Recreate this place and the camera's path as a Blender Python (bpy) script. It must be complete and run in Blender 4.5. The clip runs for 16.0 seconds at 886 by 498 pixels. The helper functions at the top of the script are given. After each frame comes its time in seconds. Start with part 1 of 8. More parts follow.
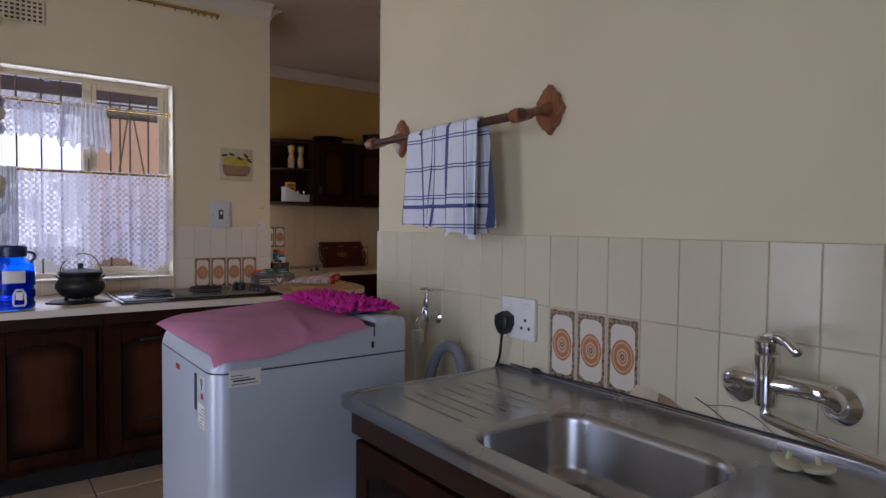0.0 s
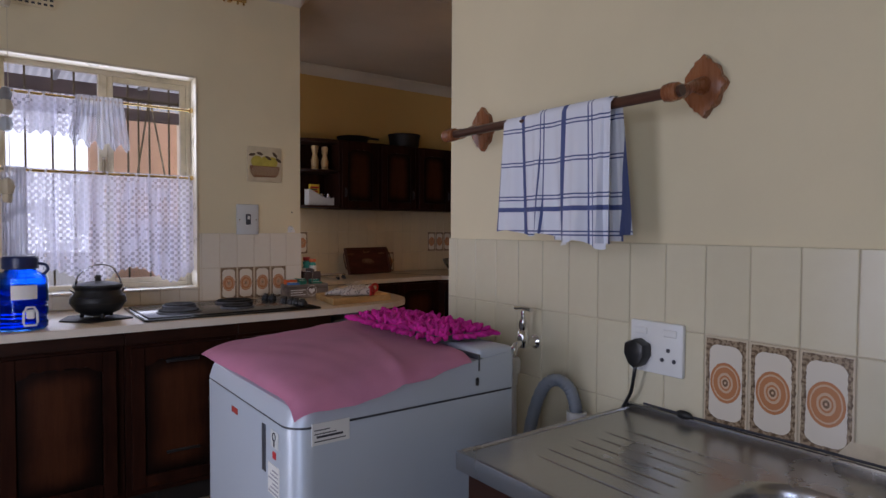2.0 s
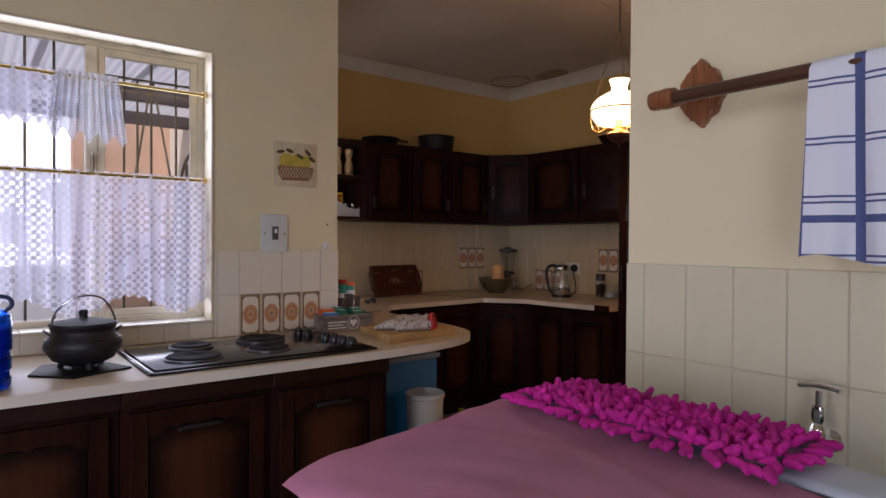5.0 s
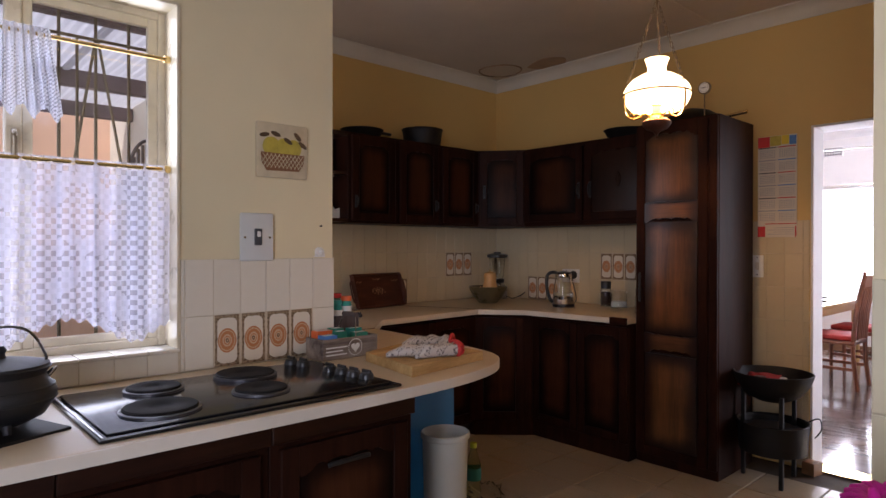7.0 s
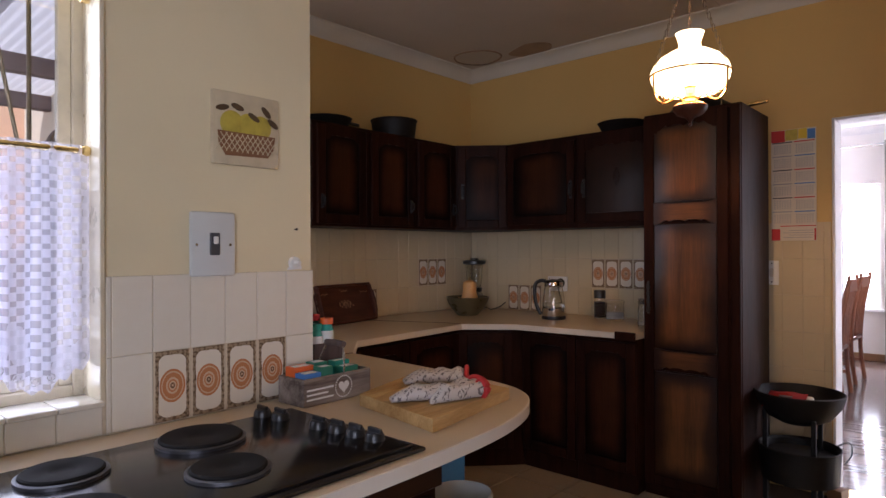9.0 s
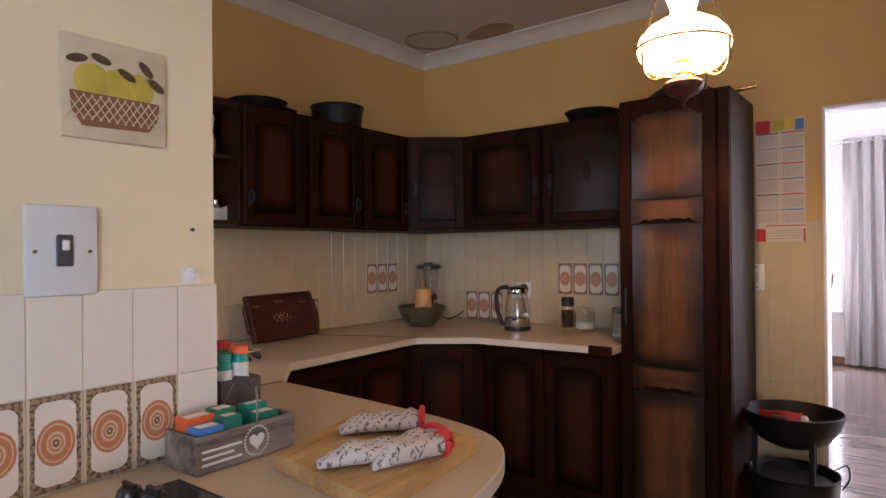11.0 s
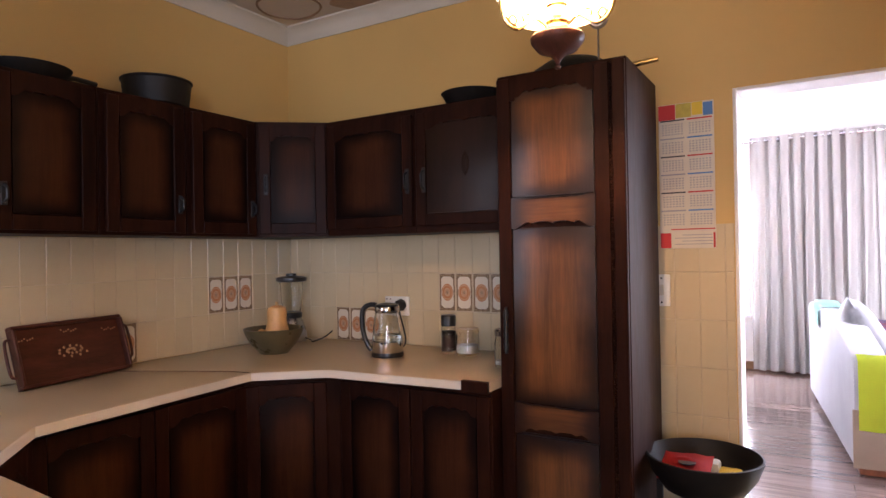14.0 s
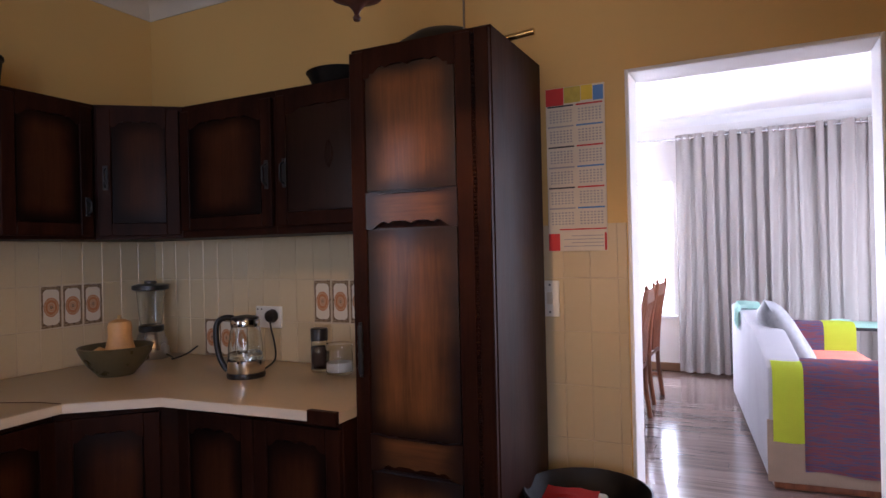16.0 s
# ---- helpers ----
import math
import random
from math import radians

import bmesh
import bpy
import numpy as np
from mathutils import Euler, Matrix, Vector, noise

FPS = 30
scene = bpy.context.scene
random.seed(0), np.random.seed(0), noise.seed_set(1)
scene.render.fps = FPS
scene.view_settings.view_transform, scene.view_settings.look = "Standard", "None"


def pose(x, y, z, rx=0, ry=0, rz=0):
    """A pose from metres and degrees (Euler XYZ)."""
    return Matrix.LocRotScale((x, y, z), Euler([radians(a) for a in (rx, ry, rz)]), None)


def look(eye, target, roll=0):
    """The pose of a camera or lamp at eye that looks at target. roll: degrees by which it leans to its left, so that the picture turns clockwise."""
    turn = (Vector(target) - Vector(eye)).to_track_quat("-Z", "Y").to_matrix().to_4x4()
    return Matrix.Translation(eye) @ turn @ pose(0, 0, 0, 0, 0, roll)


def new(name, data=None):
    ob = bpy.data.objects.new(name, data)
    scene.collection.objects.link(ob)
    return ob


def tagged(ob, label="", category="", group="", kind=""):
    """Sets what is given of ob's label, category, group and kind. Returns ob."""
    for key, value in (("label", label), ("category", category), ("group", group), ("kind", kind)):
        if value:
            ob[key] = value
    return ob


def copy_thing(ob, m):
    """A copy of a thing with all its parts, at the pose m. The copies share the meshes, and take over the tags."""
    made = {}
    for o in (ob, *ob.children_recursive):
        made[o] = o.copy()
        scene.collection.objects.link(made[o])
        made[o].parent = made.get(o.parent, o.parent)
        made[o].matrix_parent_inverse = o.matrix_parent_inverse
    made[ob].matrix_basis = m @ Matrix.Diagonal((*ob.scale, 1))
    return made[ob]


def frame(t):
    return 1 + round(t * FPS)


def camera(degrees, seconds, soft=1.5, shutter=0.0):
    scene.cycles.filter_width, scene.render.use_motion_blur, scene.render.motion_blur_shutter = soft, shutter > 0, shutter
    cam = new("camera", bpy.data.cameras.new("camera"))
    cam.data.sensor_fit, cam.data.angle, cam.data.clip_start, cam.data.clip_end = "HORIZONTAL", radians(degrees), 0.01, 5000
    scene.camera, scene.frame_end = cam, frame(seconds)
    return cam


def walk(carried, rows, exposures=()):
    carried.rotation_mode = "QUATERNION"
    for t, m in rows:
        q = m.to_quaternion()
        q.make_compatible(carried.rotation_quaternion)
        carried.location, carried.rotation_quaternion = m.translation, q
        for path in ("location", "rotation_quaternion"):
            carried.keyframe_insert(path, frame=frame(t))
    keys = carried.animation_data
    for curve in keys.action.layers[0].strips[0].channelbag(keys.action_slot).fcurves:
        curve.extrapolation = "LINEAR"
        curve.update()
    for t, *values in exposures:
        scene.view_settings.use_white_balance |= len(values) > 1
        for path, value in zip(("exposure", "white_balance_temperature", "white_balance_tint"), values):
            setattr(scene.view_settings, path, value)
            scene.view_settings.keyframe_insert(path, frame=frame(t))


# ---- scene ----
cam = camera(71.3, 16.0)
PATH = [
    (0, (0.001, -0.096, 1.305), (1.196, 1.506, 1.229), 0.6),
    (0.5, (-0.009, 0.011, 1.321), (1.185, 1.613, 1.24), 0.6),
    (1, (-0.031, 0.104, 1.312), (1.162, 1.708, 1.24), 0.5),
    (1.5, (-0.024, 0.222, 1.307), (1.164, 1.829, 1.239), 0.4),
    (2, (-0.009, 0.367, 1.313), (1.182, 1.973, 1.247), 0.3),
    (2.5, (0.011, 0.531, 1.327), (1.202, 2.135, 1.259), 0.1),
    (3, (0.038, 0.705, 1.312), (1.229, 2.311, 1.264), 0.4),
    (3.5, (0.05, 0.857, 1.331), (1.245, 2.46, 1.282), 0.2),
    (4, (0.063, 0.978, 1.322), (1.26, 2.579, 1.285), 0.3),
    (6.5, (0.155, 1.683, 1.332), (1.472, 3.189, 1.32), 0.1),
    (7, (0.196, 1.852, 1.327), (1.55, 3.324, 1.319), 0.1),
    (7.5, (0.251, 2.019, 1.325), (1.638, 3.46, 1.323), 0.0),
    (8, (0.302, 2.149, 1.332), (1.721, 3.559, 1.333), -0.1),
    (10.5, (0.635, 2.665, 1.348), (2.2, 3.911, 1.356), -0.4),
    (11, (0.751, 2.696, 1.353), (2.333, 3.92, 1.362), -0.5),
    (11.5, (0.863, 2.73, 1.354), (2.463, 3.93, 1.364), -0.6),
    (12, (0.977, 2.756, 1.355), (2.601, 3.923, 1.365), -0.7),
    (12.5, (1.106, 2.792, 1.379), (2.754, 3.925, 1.385), -0.8),
    (13, (1.214, 2.839, 1.386), (2.892, 3.928, 1.393), -0.9),
    (13.5, (1.34, 2.822, 1.386), (3.034, 3.884, 1.393), -1.0),
    (14, (1.471, 2.795, 1.389), (3.185, 3.825, 1.4), -1.0),
    (14.5, (1.594, 2.756, 1.387), (3.324, 3.759, 1.399), -1.1),
    (15, (1.711, 2.728, 1.386), (3.46, 3.699, 1.398), -1.2),
    (15.5, (1.837, 2.705, 1.391), (3.608, 3.634, 1.407), -1.3),
    (16, (1.963, 2.67, 1.4), (3.751, 3.564, 1.406), -1.3),
]
walk(cam, [(t, look(eye, target, roll)) for t, eye, target, roll in PATH], [(t, e, k, 26) for t, e, k in (
    (0, -1.08, 6000), (4, -0.98, 6300), (6.5, -0.45, 6250), (8, -0.46, 6200), (10.5, 0.05, 5950), (12.5, 0.72, 6000), (13.5, 0.88, 6050), (14, 0.75, 6000),
    (15, 0.37, 5850), (16, -0.03, 5720))])


# ---- light ----
world = bpy.data.worlds.new("sky")
scene.world = world
world.use_nodes = True
_sky = world.node_tree.nodes.new("ShaderNodeTexSky")
_sky.sky_type = "NISHITA"
_sky.sun_disc = False
_sky.sun_elevation, _sky.sun_rotation = radians(53), radians(232)
world.node_tree.links.new(_sky.outputs[0], world.node_tree.nodes["Background"].inputs[0])
world.node_tree.nodes["Background"].inputs[1].default_value = 0.15


def lamp(name, kind, m, power, colour, **more):
    data = bpy.data.lights.new(name, kind)
    data.energy, data.color = power, colour
    for key, value in more.items():
        if key == "size":
            data.size = value
        elif key == "size_y":
            data.shape, data.size_y = "RECTANGLE", value
        elif key == "angle":
            data.angle = value
        elif key == "radius":
            data.shadow_soft_size = value
    ob = new(name, data)
    ob.matrix_world = m
    return ob


lamp("sun", "SUN", look((-9, -7, 15), (0, 0, 0)), 4.5, (1.0, 0.95, 0.88), angle=radians(0.6))
lamp("window_daylight", "AREA", look((0.5, 4.15, 1.57), (0.5, 2.0, 1.57)), 18, (0.78, 0.89, 1.0), size=0.9, size_y=1.15)
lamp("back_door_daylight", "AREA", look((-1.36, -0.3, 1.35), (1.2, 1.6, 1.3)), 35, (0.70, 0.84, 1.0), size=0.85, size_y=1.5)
# fill lamp in an unseen, added opening; brightens the window wall
lamp("added_side_fill", "AREA", look((-1.36, 1.55, 1.35), (0.4, 4.0, 1.4)), 46, (0.84, 0.91, 1.0), size=0.85, size_y=1.5)
lamp("kitchen_window_daylight", "AREA", look((1.52, 5.08, 1.60), (2.5, 5.75, 1.9)), 4.5, (0.88, 0.94, 1.0), size=0.60, size_y=1.08)
lamp("lounge_window_daylight", "AREA", look((9.35, 4.3, 1.55), (4.3, 3.4, 1.0)), 200, (0.90, 0.95, 1.0), size=1.6, size_y=1.4)
lamp("lounge_glass_door_daylight", "AREA", look((7.0, 0.62, 1.3), (7.0, 3.5, 0.9)), 140, (0.92, 0.96, 1.0), size=2.2, size_y=2.0)
lamp("pendant_bulb", "POINT", pose(2.955, 3.34, 2.022), 42, (1.0, 0.60, 0.27), radius=0.03)


# ---- materials ----
def nodes_of(name):
    m = bpy.data.materials.new(name)
    m.use_nodes = True
    return m, m.node_tree.nodes, m.node_tree.links, m.node_tree.nodes["Principled BSDF"]


def math_node(n, l, op, a, b=None, c=None, clamp=False):
    k = n.new("ShaderNodeMath")
    k.operation, k.use_clamp = op, clamp
    for i, v in enumerate((a, b, c)):
        if v is None:
            continue
        if isinstance(v, (int, float)):
            k.inputs[i].default_value = v
        else:
            l.new(v, k.inputs[i])
    return k.outputs[0]


def mix_node(n, l, fac, a, b):
    k = n.new("ShaderNodeMix")
    k.data_type = "RGBA"
    for i, v in ((0, fac), (6, a), (7, b)):
        if isinstance(v, (int, float)):
            k.inputs[i].default_value = v
        elif isinstance(v, tuple):
            k.inputs[i].default_value = (*v, 1)
        else:
            l.new(v, k.inputs[i])
    return k.outputs[2]


def noise_node(n, l, vec, scale, detail=4.0, rough=0.55):
    k = n.new("ShaderNodeTexNoise")
    k.inputs["Scale"].default_value, k.inputs["Detail"].default_value, k.inputs["Roughness"].default_value = scale, detail, rough
    l.new(vec, k.inputs["Vector"])
    return k.outputs["Fac"]


def coords(n, l, stretch=(1, 1, 1)):
    tc = n.new("ShaderNodeTexCoord")
    mp = n.new("ShaderNodeMapping")
    mp.inputs["Scale"].default_value = stretch
    l.new(tc.outputs["Object"], mp.inputs["Vector"])
    return mp.outputs[0]


def ramp_node(n, l, fac, stops):
    k = n.new("ShaderNodeValToRGB")
    while len(k.color_ramp.elements) < len(stops):
        k.color_ramp.elements.new(0.5)
    for e, (p, c) in zip(k.color_ramp.elements, stops):
        e.position, e.color = p, (*c, 1)
    l.new(fac, k.inputs[0])
    return k.outputs[0]


def bump_to(n, l, bsdf, height, strength, dist=0.002):
    b = n.new("ShaderNodeBump")
    b.inputs["Strength"].default_value, b.inputs["Distance"].default_value = strength, dist
    l.new(height, b.inputs["Height"])
    l.new(b.outputs[0], bsdf.inputs["Normal"])


def surf(name, col, rough=0.5, metal=0.0, var=0.12, big=3.0, fine=90.0, bump=0.15, stretch=(1, 1, 1), stain=None, coat=0.0, emit=0.0, rvar=0.12, bdist=0.002):
    """A surface with broad stains, fine grain, uneven gloss and relief."""
    m, n, l, b = nodes_of(name)
    v = coords(n, l, stretch)
    broad, grain = noise_node(n, l, v, big, 5), noise_node(n, l, v, fine, 3)
    dark = tuple(c * (1 - var * 1.6) for c in col) if stain is None else stain
    light = tuple(min(1, c * (1 + var)) for c in col)
    c1 = ramp_node(n, l, broad, [(0.3, dark), (0.52, col), (0.75, light)])
    c2 = mix_node(n, l, math_node(n, l, "MULTIPLY", grain, var * 1.2, clamp=True), c1, tuple(c * 0.6 for c in col))
    l.new(c2, b.inputs["Base Color"])
    l.new(math_node(n, l, "MULTIPLY_ADD", broad, rvar * 2, rough - rvar, clamp=True), b.inputs["Roughness"])
    b.inputs["Metallic"].default_value = metal
    b.inputs["Coat Weight"].default_value = coat
    if emit:
        b.inputs["Emission Color"].default_value, b.inputs["Emission Strength"].default_value = (*col, 1), emit
    if bump:
        bump_to(n, l, b, math_node(n, l, "ADD", grain, math_node(n, l, "MULTIPLY", broad, 2.0)), bump, bdist)
    return m


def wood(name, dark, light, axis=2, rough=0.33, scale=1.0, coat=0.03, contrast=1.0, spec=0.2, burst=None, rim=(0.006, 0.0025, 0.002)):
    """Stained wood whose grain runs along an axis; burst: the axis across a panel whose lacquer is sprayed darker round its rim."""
    m, n, l, b = nodes_of(name)
    st = [14 * scale, 14 * scale, 14 * scale]
    st[axis] = 0.9 * scale
    v = coords(n, l, tuple(st))
    broad = noise_node(n, l, v, 1.0, 6, 0.6)
    fine = noise_node(n, l, v, 9.0, 4, 0.6)
    patch = noise_node(n, l, coords(n, l), 4.0, 3)
    f = math_node(n, l, "ADD", math_node(n, l, "MULTIPLY", broad, 0.55), math_node(n, l, "ADD", math_node(n, l, "MULTIPLY", fine, 0.22), math_node(n, l, "MULTIPLY", patch, 0.3)))
    lo, hi = 0.5 - 0.14 / contrast, 0.5 + 0.2 / contrast
    tone = ramp_node(n, l, f, [(lo, dark), (hi, light)])
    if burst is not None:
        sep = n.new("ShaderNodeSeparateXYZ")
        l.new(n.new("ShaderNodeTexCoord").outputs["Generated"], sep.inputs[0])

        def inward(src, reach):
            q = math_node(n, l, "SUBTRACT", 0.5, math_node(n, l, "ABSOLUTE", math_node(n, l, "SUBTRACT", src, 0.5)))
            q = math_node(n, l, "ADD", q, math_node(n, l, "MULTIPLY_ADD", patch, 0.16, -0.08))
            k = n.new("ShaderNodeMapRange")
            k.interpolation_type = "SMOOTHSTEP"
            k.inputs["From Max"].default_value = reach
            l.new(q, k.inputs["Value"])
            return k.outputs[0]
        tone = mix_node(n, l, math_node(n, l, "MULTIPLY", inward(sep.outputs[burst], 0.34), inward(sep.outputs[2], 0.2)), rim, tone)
    l.new(tone, b.inputs["Base Color"])
    l.new(math_node(n, l, "MULTIPLY_ADD", fine, 0.25, rough - 0.1), b.inputs["Roughness"])
    b.inputs["Coat Weight"].default_value, b.inputs["Coat Roughness"].default_value = coat, 0.2
    b.inputs["Specular IOR Level"].default_value = spec
    bump_to(n, l, b, fine, 0.12, 0.001)
    return m


def glass(name, tint=(1, 1, 1), rough=0.0, ior=1.45):
    m, n, l, b = nodes_of(name)
    b.inputs["Base Color"].default_value = (*tint, 1)
    b.inputs["Transmission Weight"].default_value, b.inputs["Roughness"].default_value, b.inputs["IOR"].default_value = 1.0, rough, ior
    return m


def decor_material():
    """Printed tile: brown scroll border, orange rings on white."""
    m, n, l, b = nodes_of("printed_tile_glaze")
    sep = n.new("ShaderNodeSeparateXYZ")
    v = coords(n, l)
    l.new(v, sep.inputs[0])
    wob = math_node(n, l, "MULTIPLY_ADD", noise_node(n, l, v, 70, 2), 0.006, -0.003)
    ax = math_node(n, l, "ABSOLUTE", sep.outputs[0])
    az = math_node(n, l, "ABSOLUTE", sep.outputs[2])
    ex = math_node(n, l, "SUBTRACT", 0.049, ax)
    ez = math_node(n, l, "SUBTRACT", 0.0995, az)
    edge = math_node(n, l, "ADD", math_node(n, l, "MINIMUM", ex, ez), wob)
    # rounded inner field
    qx = math_node(n, l, "MAXIMUM", math_node(n, l, "SUBTRACT", ax, 0.016), 0.0)
    qz = math_node(n, l, "MAXIMUM", math_node(n, l, "SUBTRACT", az, 0.062), 0.0)
    corner = math_node(n, l, "SQRT", math_node(n, l, "ADD", math_node(n, l, "MULTIPLY", qx, qx), math_node(n, l, "MULTIPLY", qz, qz)))
    inside = math_node(n, l, "LESS_THAN", math_node(n, l, "ADD", corner, wob), 0.021)
    thin = math_node(n, l, "LESS_THAN", edge, 0.0035)
    rx = math_node(n, l, "MULTIPLY", ax, 1.28)
    r = math_node(n, l, "ADD", math_node(n, l, "SQRT", math_node(n, l, "ADD", math_node(n, l, "MULTIPLY", rx, rx), math_node(n, l, "MULTIPLY", az, az))), math_node(n, l, "MULTIPLY", wob, 0.5))
    k = n.new("ShaderNodeValToRGB")
    k.color_ramp.interpolation = "CONSTANT"
    white, orange, brown, pale = (0.72, 0.66, 0.55), (0.50, 0.21, 0.09), (0.20, 0.12, 0.07), (0.62, 0.43, 0.28)
    stops = [(0.0, pale), (0.05, brown), (0.13, pale), (0.2, orange), (0.27, pale), (0.36, orange), (0.56, pale), (0.62, orange), (0.72, white)]
    while len(k.color_ramp.elements) < len(stops):
        k.color_ramp.elements.new(0.5)
    for e, (p, c) in zip(k.color_ramp.elements, stops):
        e.position, e.color = p, (*c, 1)
    l.new(math_node(n, l, "MULTIPLY", r, 1 / 0.062), k.inputs[0])
    scroll = ramp_node(n, l, noise_node(n, l, v, 120, 2), [(0.42, (0.13, 0.085, 0.05)), (0.55, (0.34, 0.25, 0.16))])
    c = mix_node(n, l, inside, scroll, k.outputs[0])
    c = mix_node(n, l, thin, c, (0.6, 0.5, 0.36))
    l.new(c, b.inputs["Base Color"])
    b.inputs["Roughness"].default_value = 0.18
    bump_to(n, l, b, noise_node(n, l, v, 14, 3), 0.08, 0.003)
    return m


def tile_material(name, col, rough=0.16, vary=0.045):
    """Glazed tile, each piece a little different."""
    m, n, l, b = nodes_of(name)
    info = n.new("ShaderNodeObjectInfo")
    v = coords(n, l)
    mottled = noise_node(n, l, v, 30, 3)
    base = mix_node(n, l, info.outputs["Random"], tuple(c * (1 - vary) for c in col), tuple(min(1, c * (1 + vary * 0.4)) for c in col))
    c = mix_node(n, l, math_node(n, l, "MULTIPLY", mottled, 0.22), base, tuple(c * f for c, f in zip(col, (0.75, 0.66, 0.52))))
    l.new(c, b.inputs["Base Color"])
    l.new(math_node(n, l, "MULTIPLY_ADD", mottled, 0.2, rough - 0.05), b.inputs["Roughness"])
    bump_to(n, l, b, noise_node(n, l, v, 9, 3), 0.10, 0.004)
    return m


M_wall = surf("cream_wall_paint", (0.75, 0.66, 0.435), 0.55, var=0.05, big=1.3, fine=160, bump=0.10)
M_kwall = surf("yellow_wall_paint", (0.64, 0.42, 0.14), 0.5, var=0.045, big=0.8, fine=150, bump=0.10)
M_white = surf("white_lounge_paint", (0.82, 0.80, 0.78), 0.6, var=0.03, big=1.5, fine=150, bump=0.08)
M_ceil = surf("ceiling_paint", (0.52, 0.44, 0.345), 0.75, var=0.10, big=0.9, fine=120, bump=0.08)
M_lceil = surf("white_ceiling_paint", (0.85, 0.85, 0.86), 0.75, var=0.02, bump=0.05)
M_cornice = surf("cornice_paint", (0.62, 0.57, 0.47), 0.6, var=0.04, bump=0.05)
M_grout = surf("tile_grout", (0.62, 0.53, 0.38), 0.9, var=0.2, big=9, fine=200, bump=0.3)
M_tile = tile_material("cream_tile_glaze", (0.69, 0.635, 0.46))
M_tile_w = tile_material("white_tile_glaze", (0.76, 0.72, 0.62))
# kitchen tiles: glaze darkened and yellowed to carry the warm lamplight
M_tile_k = tile_material("lamp_toned_tile_glaze", (0.63, 0.53, 0.35))
M_decor = decor_material()
M_floor = tile_material("buff_floor_tile", (0.38, 0.30, 0.20), 0.32, 0.10)
M_fgrout = surf("floor_grout", (0.09, 0.065, 0.045), 0.9, var=0.2, bump=0.2)
M_wood = wood("dark_stained_wood", (0.007, 0.0026, 0.0019), (0.036, 0.0115, 0.0065), 2, 0.42, spec=0.07, coat=0.0)
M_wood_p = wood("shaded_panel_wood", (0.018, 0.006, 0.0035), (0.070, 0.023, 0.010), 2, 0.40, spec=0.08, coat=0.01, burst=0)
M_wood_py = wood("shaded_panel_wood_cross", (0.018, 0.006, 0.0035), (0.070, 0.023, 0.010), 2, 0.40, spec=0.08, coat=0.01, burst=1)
M_wood_d = wood("carved_panel_wood", (0.008, 0.003, 0.0022), (0.030, 0.010, 0.006), 2, 0.36, spec=0.22, coat=0.12)
# larder panels and rails: the pendant's glow is put into a lighter amber
M_wood_t = wood("lamplit_panel_wood", (0.045, 0.017, 0.007), (0.230, 0.090, 0.029), 2, 0.32, spec=0.4, coat=0.4, burst=1, rim=(0.014, 0.005, 0.003))
M_wood_r = wood("lamplit_rail_wood", (0.030, 0.011, 0.005), (0.190, 0.074, 0.025), 1, 0.32, spec=0.4, coat=0.4, burst=1, rim=(0.02, 0.007, 0.004))
M_wood_h = wood("dark_stained_wood_level", (0.006, 0.0022, 0.0016), (0.040, 0.0125, 0.0065), 0, 0.38)
M_wood_hy = wood("dark_stained_wood_cross", (0.006, 0.0022, 0.0016), (0.040, 0.0125, 0.0065), 1, 0.38)
M_lami = surf("cream_laminate", (0.57, 0.46, 0.315), 0.32, var=0.02, big=2, fine=300, bump=0.0, rvar=0.03)
M_edge = surf("pale_laminate_edging", (0.70, 0.64, 0.55), 0.35, var=0.06, bump=0.02)
M_steel = surf("brushed_steel", (0.44, 0.44, 0.45), 0.27, 1.0, var=0.02, big=3, fine=120, bump=0.01, rvar=0.05)
M_chrome = surf("chrome", (0.75, 0.75, 0.76), 0.08, 1.0, var=0.04, bump=0.0, rvar=0.03)
M_brass = surf("brass", (0.75, 0.55, 0.24), 0.22, 1.0, var=0.12, bump=0.03, rvar=0.06)
M_black = surf("black_plastic", (0.012, 0.012, 0.013), 0.3, var=0.15, bump=0.03)
M_iron = surf("cast_iron", (0.011, 0.011, 0.012), 0.5, 0.0, var=0.3, big=12, fine=250, bump=0.35)
M_iron_s = surf("sooty_steel", (0.012, 0.011, 0.011), 0.55, 0.4, var=0.35, big=10, fine=200, bump=0.3)
M_whitep = surf("white_plastic", (0.78, 0.78, 0.75), 0.35, var=0.04, bump=0.02)


# ---- mesh tools ----
def bm_new():
    return bmesh.new()


def box(bm, x0, y0, z0, x1, y1, z1, bevel=0.0, seg=1):
    geo = bmesh.ops.create_cube(bm, size=1)
    vs = geo["verts"]
    for v in vs:
        v.co = Vector(((x0 + x1) / 2 + v.co.x * (x1 - x0), (y0 + y1) / 2 + v.co.y * (y1 - y0), (z0 + z1) / 2 + v.co.z * (z1 - z0)))
    if bevel:
        es = list({e for v in vs for e in v.link_edges})
        out = bmesh.ops.bevel(bm, geom=es, offset=bevel, segments=seg, affect="EDGES", profile=0.5)
        return out["verts"]
    return vs


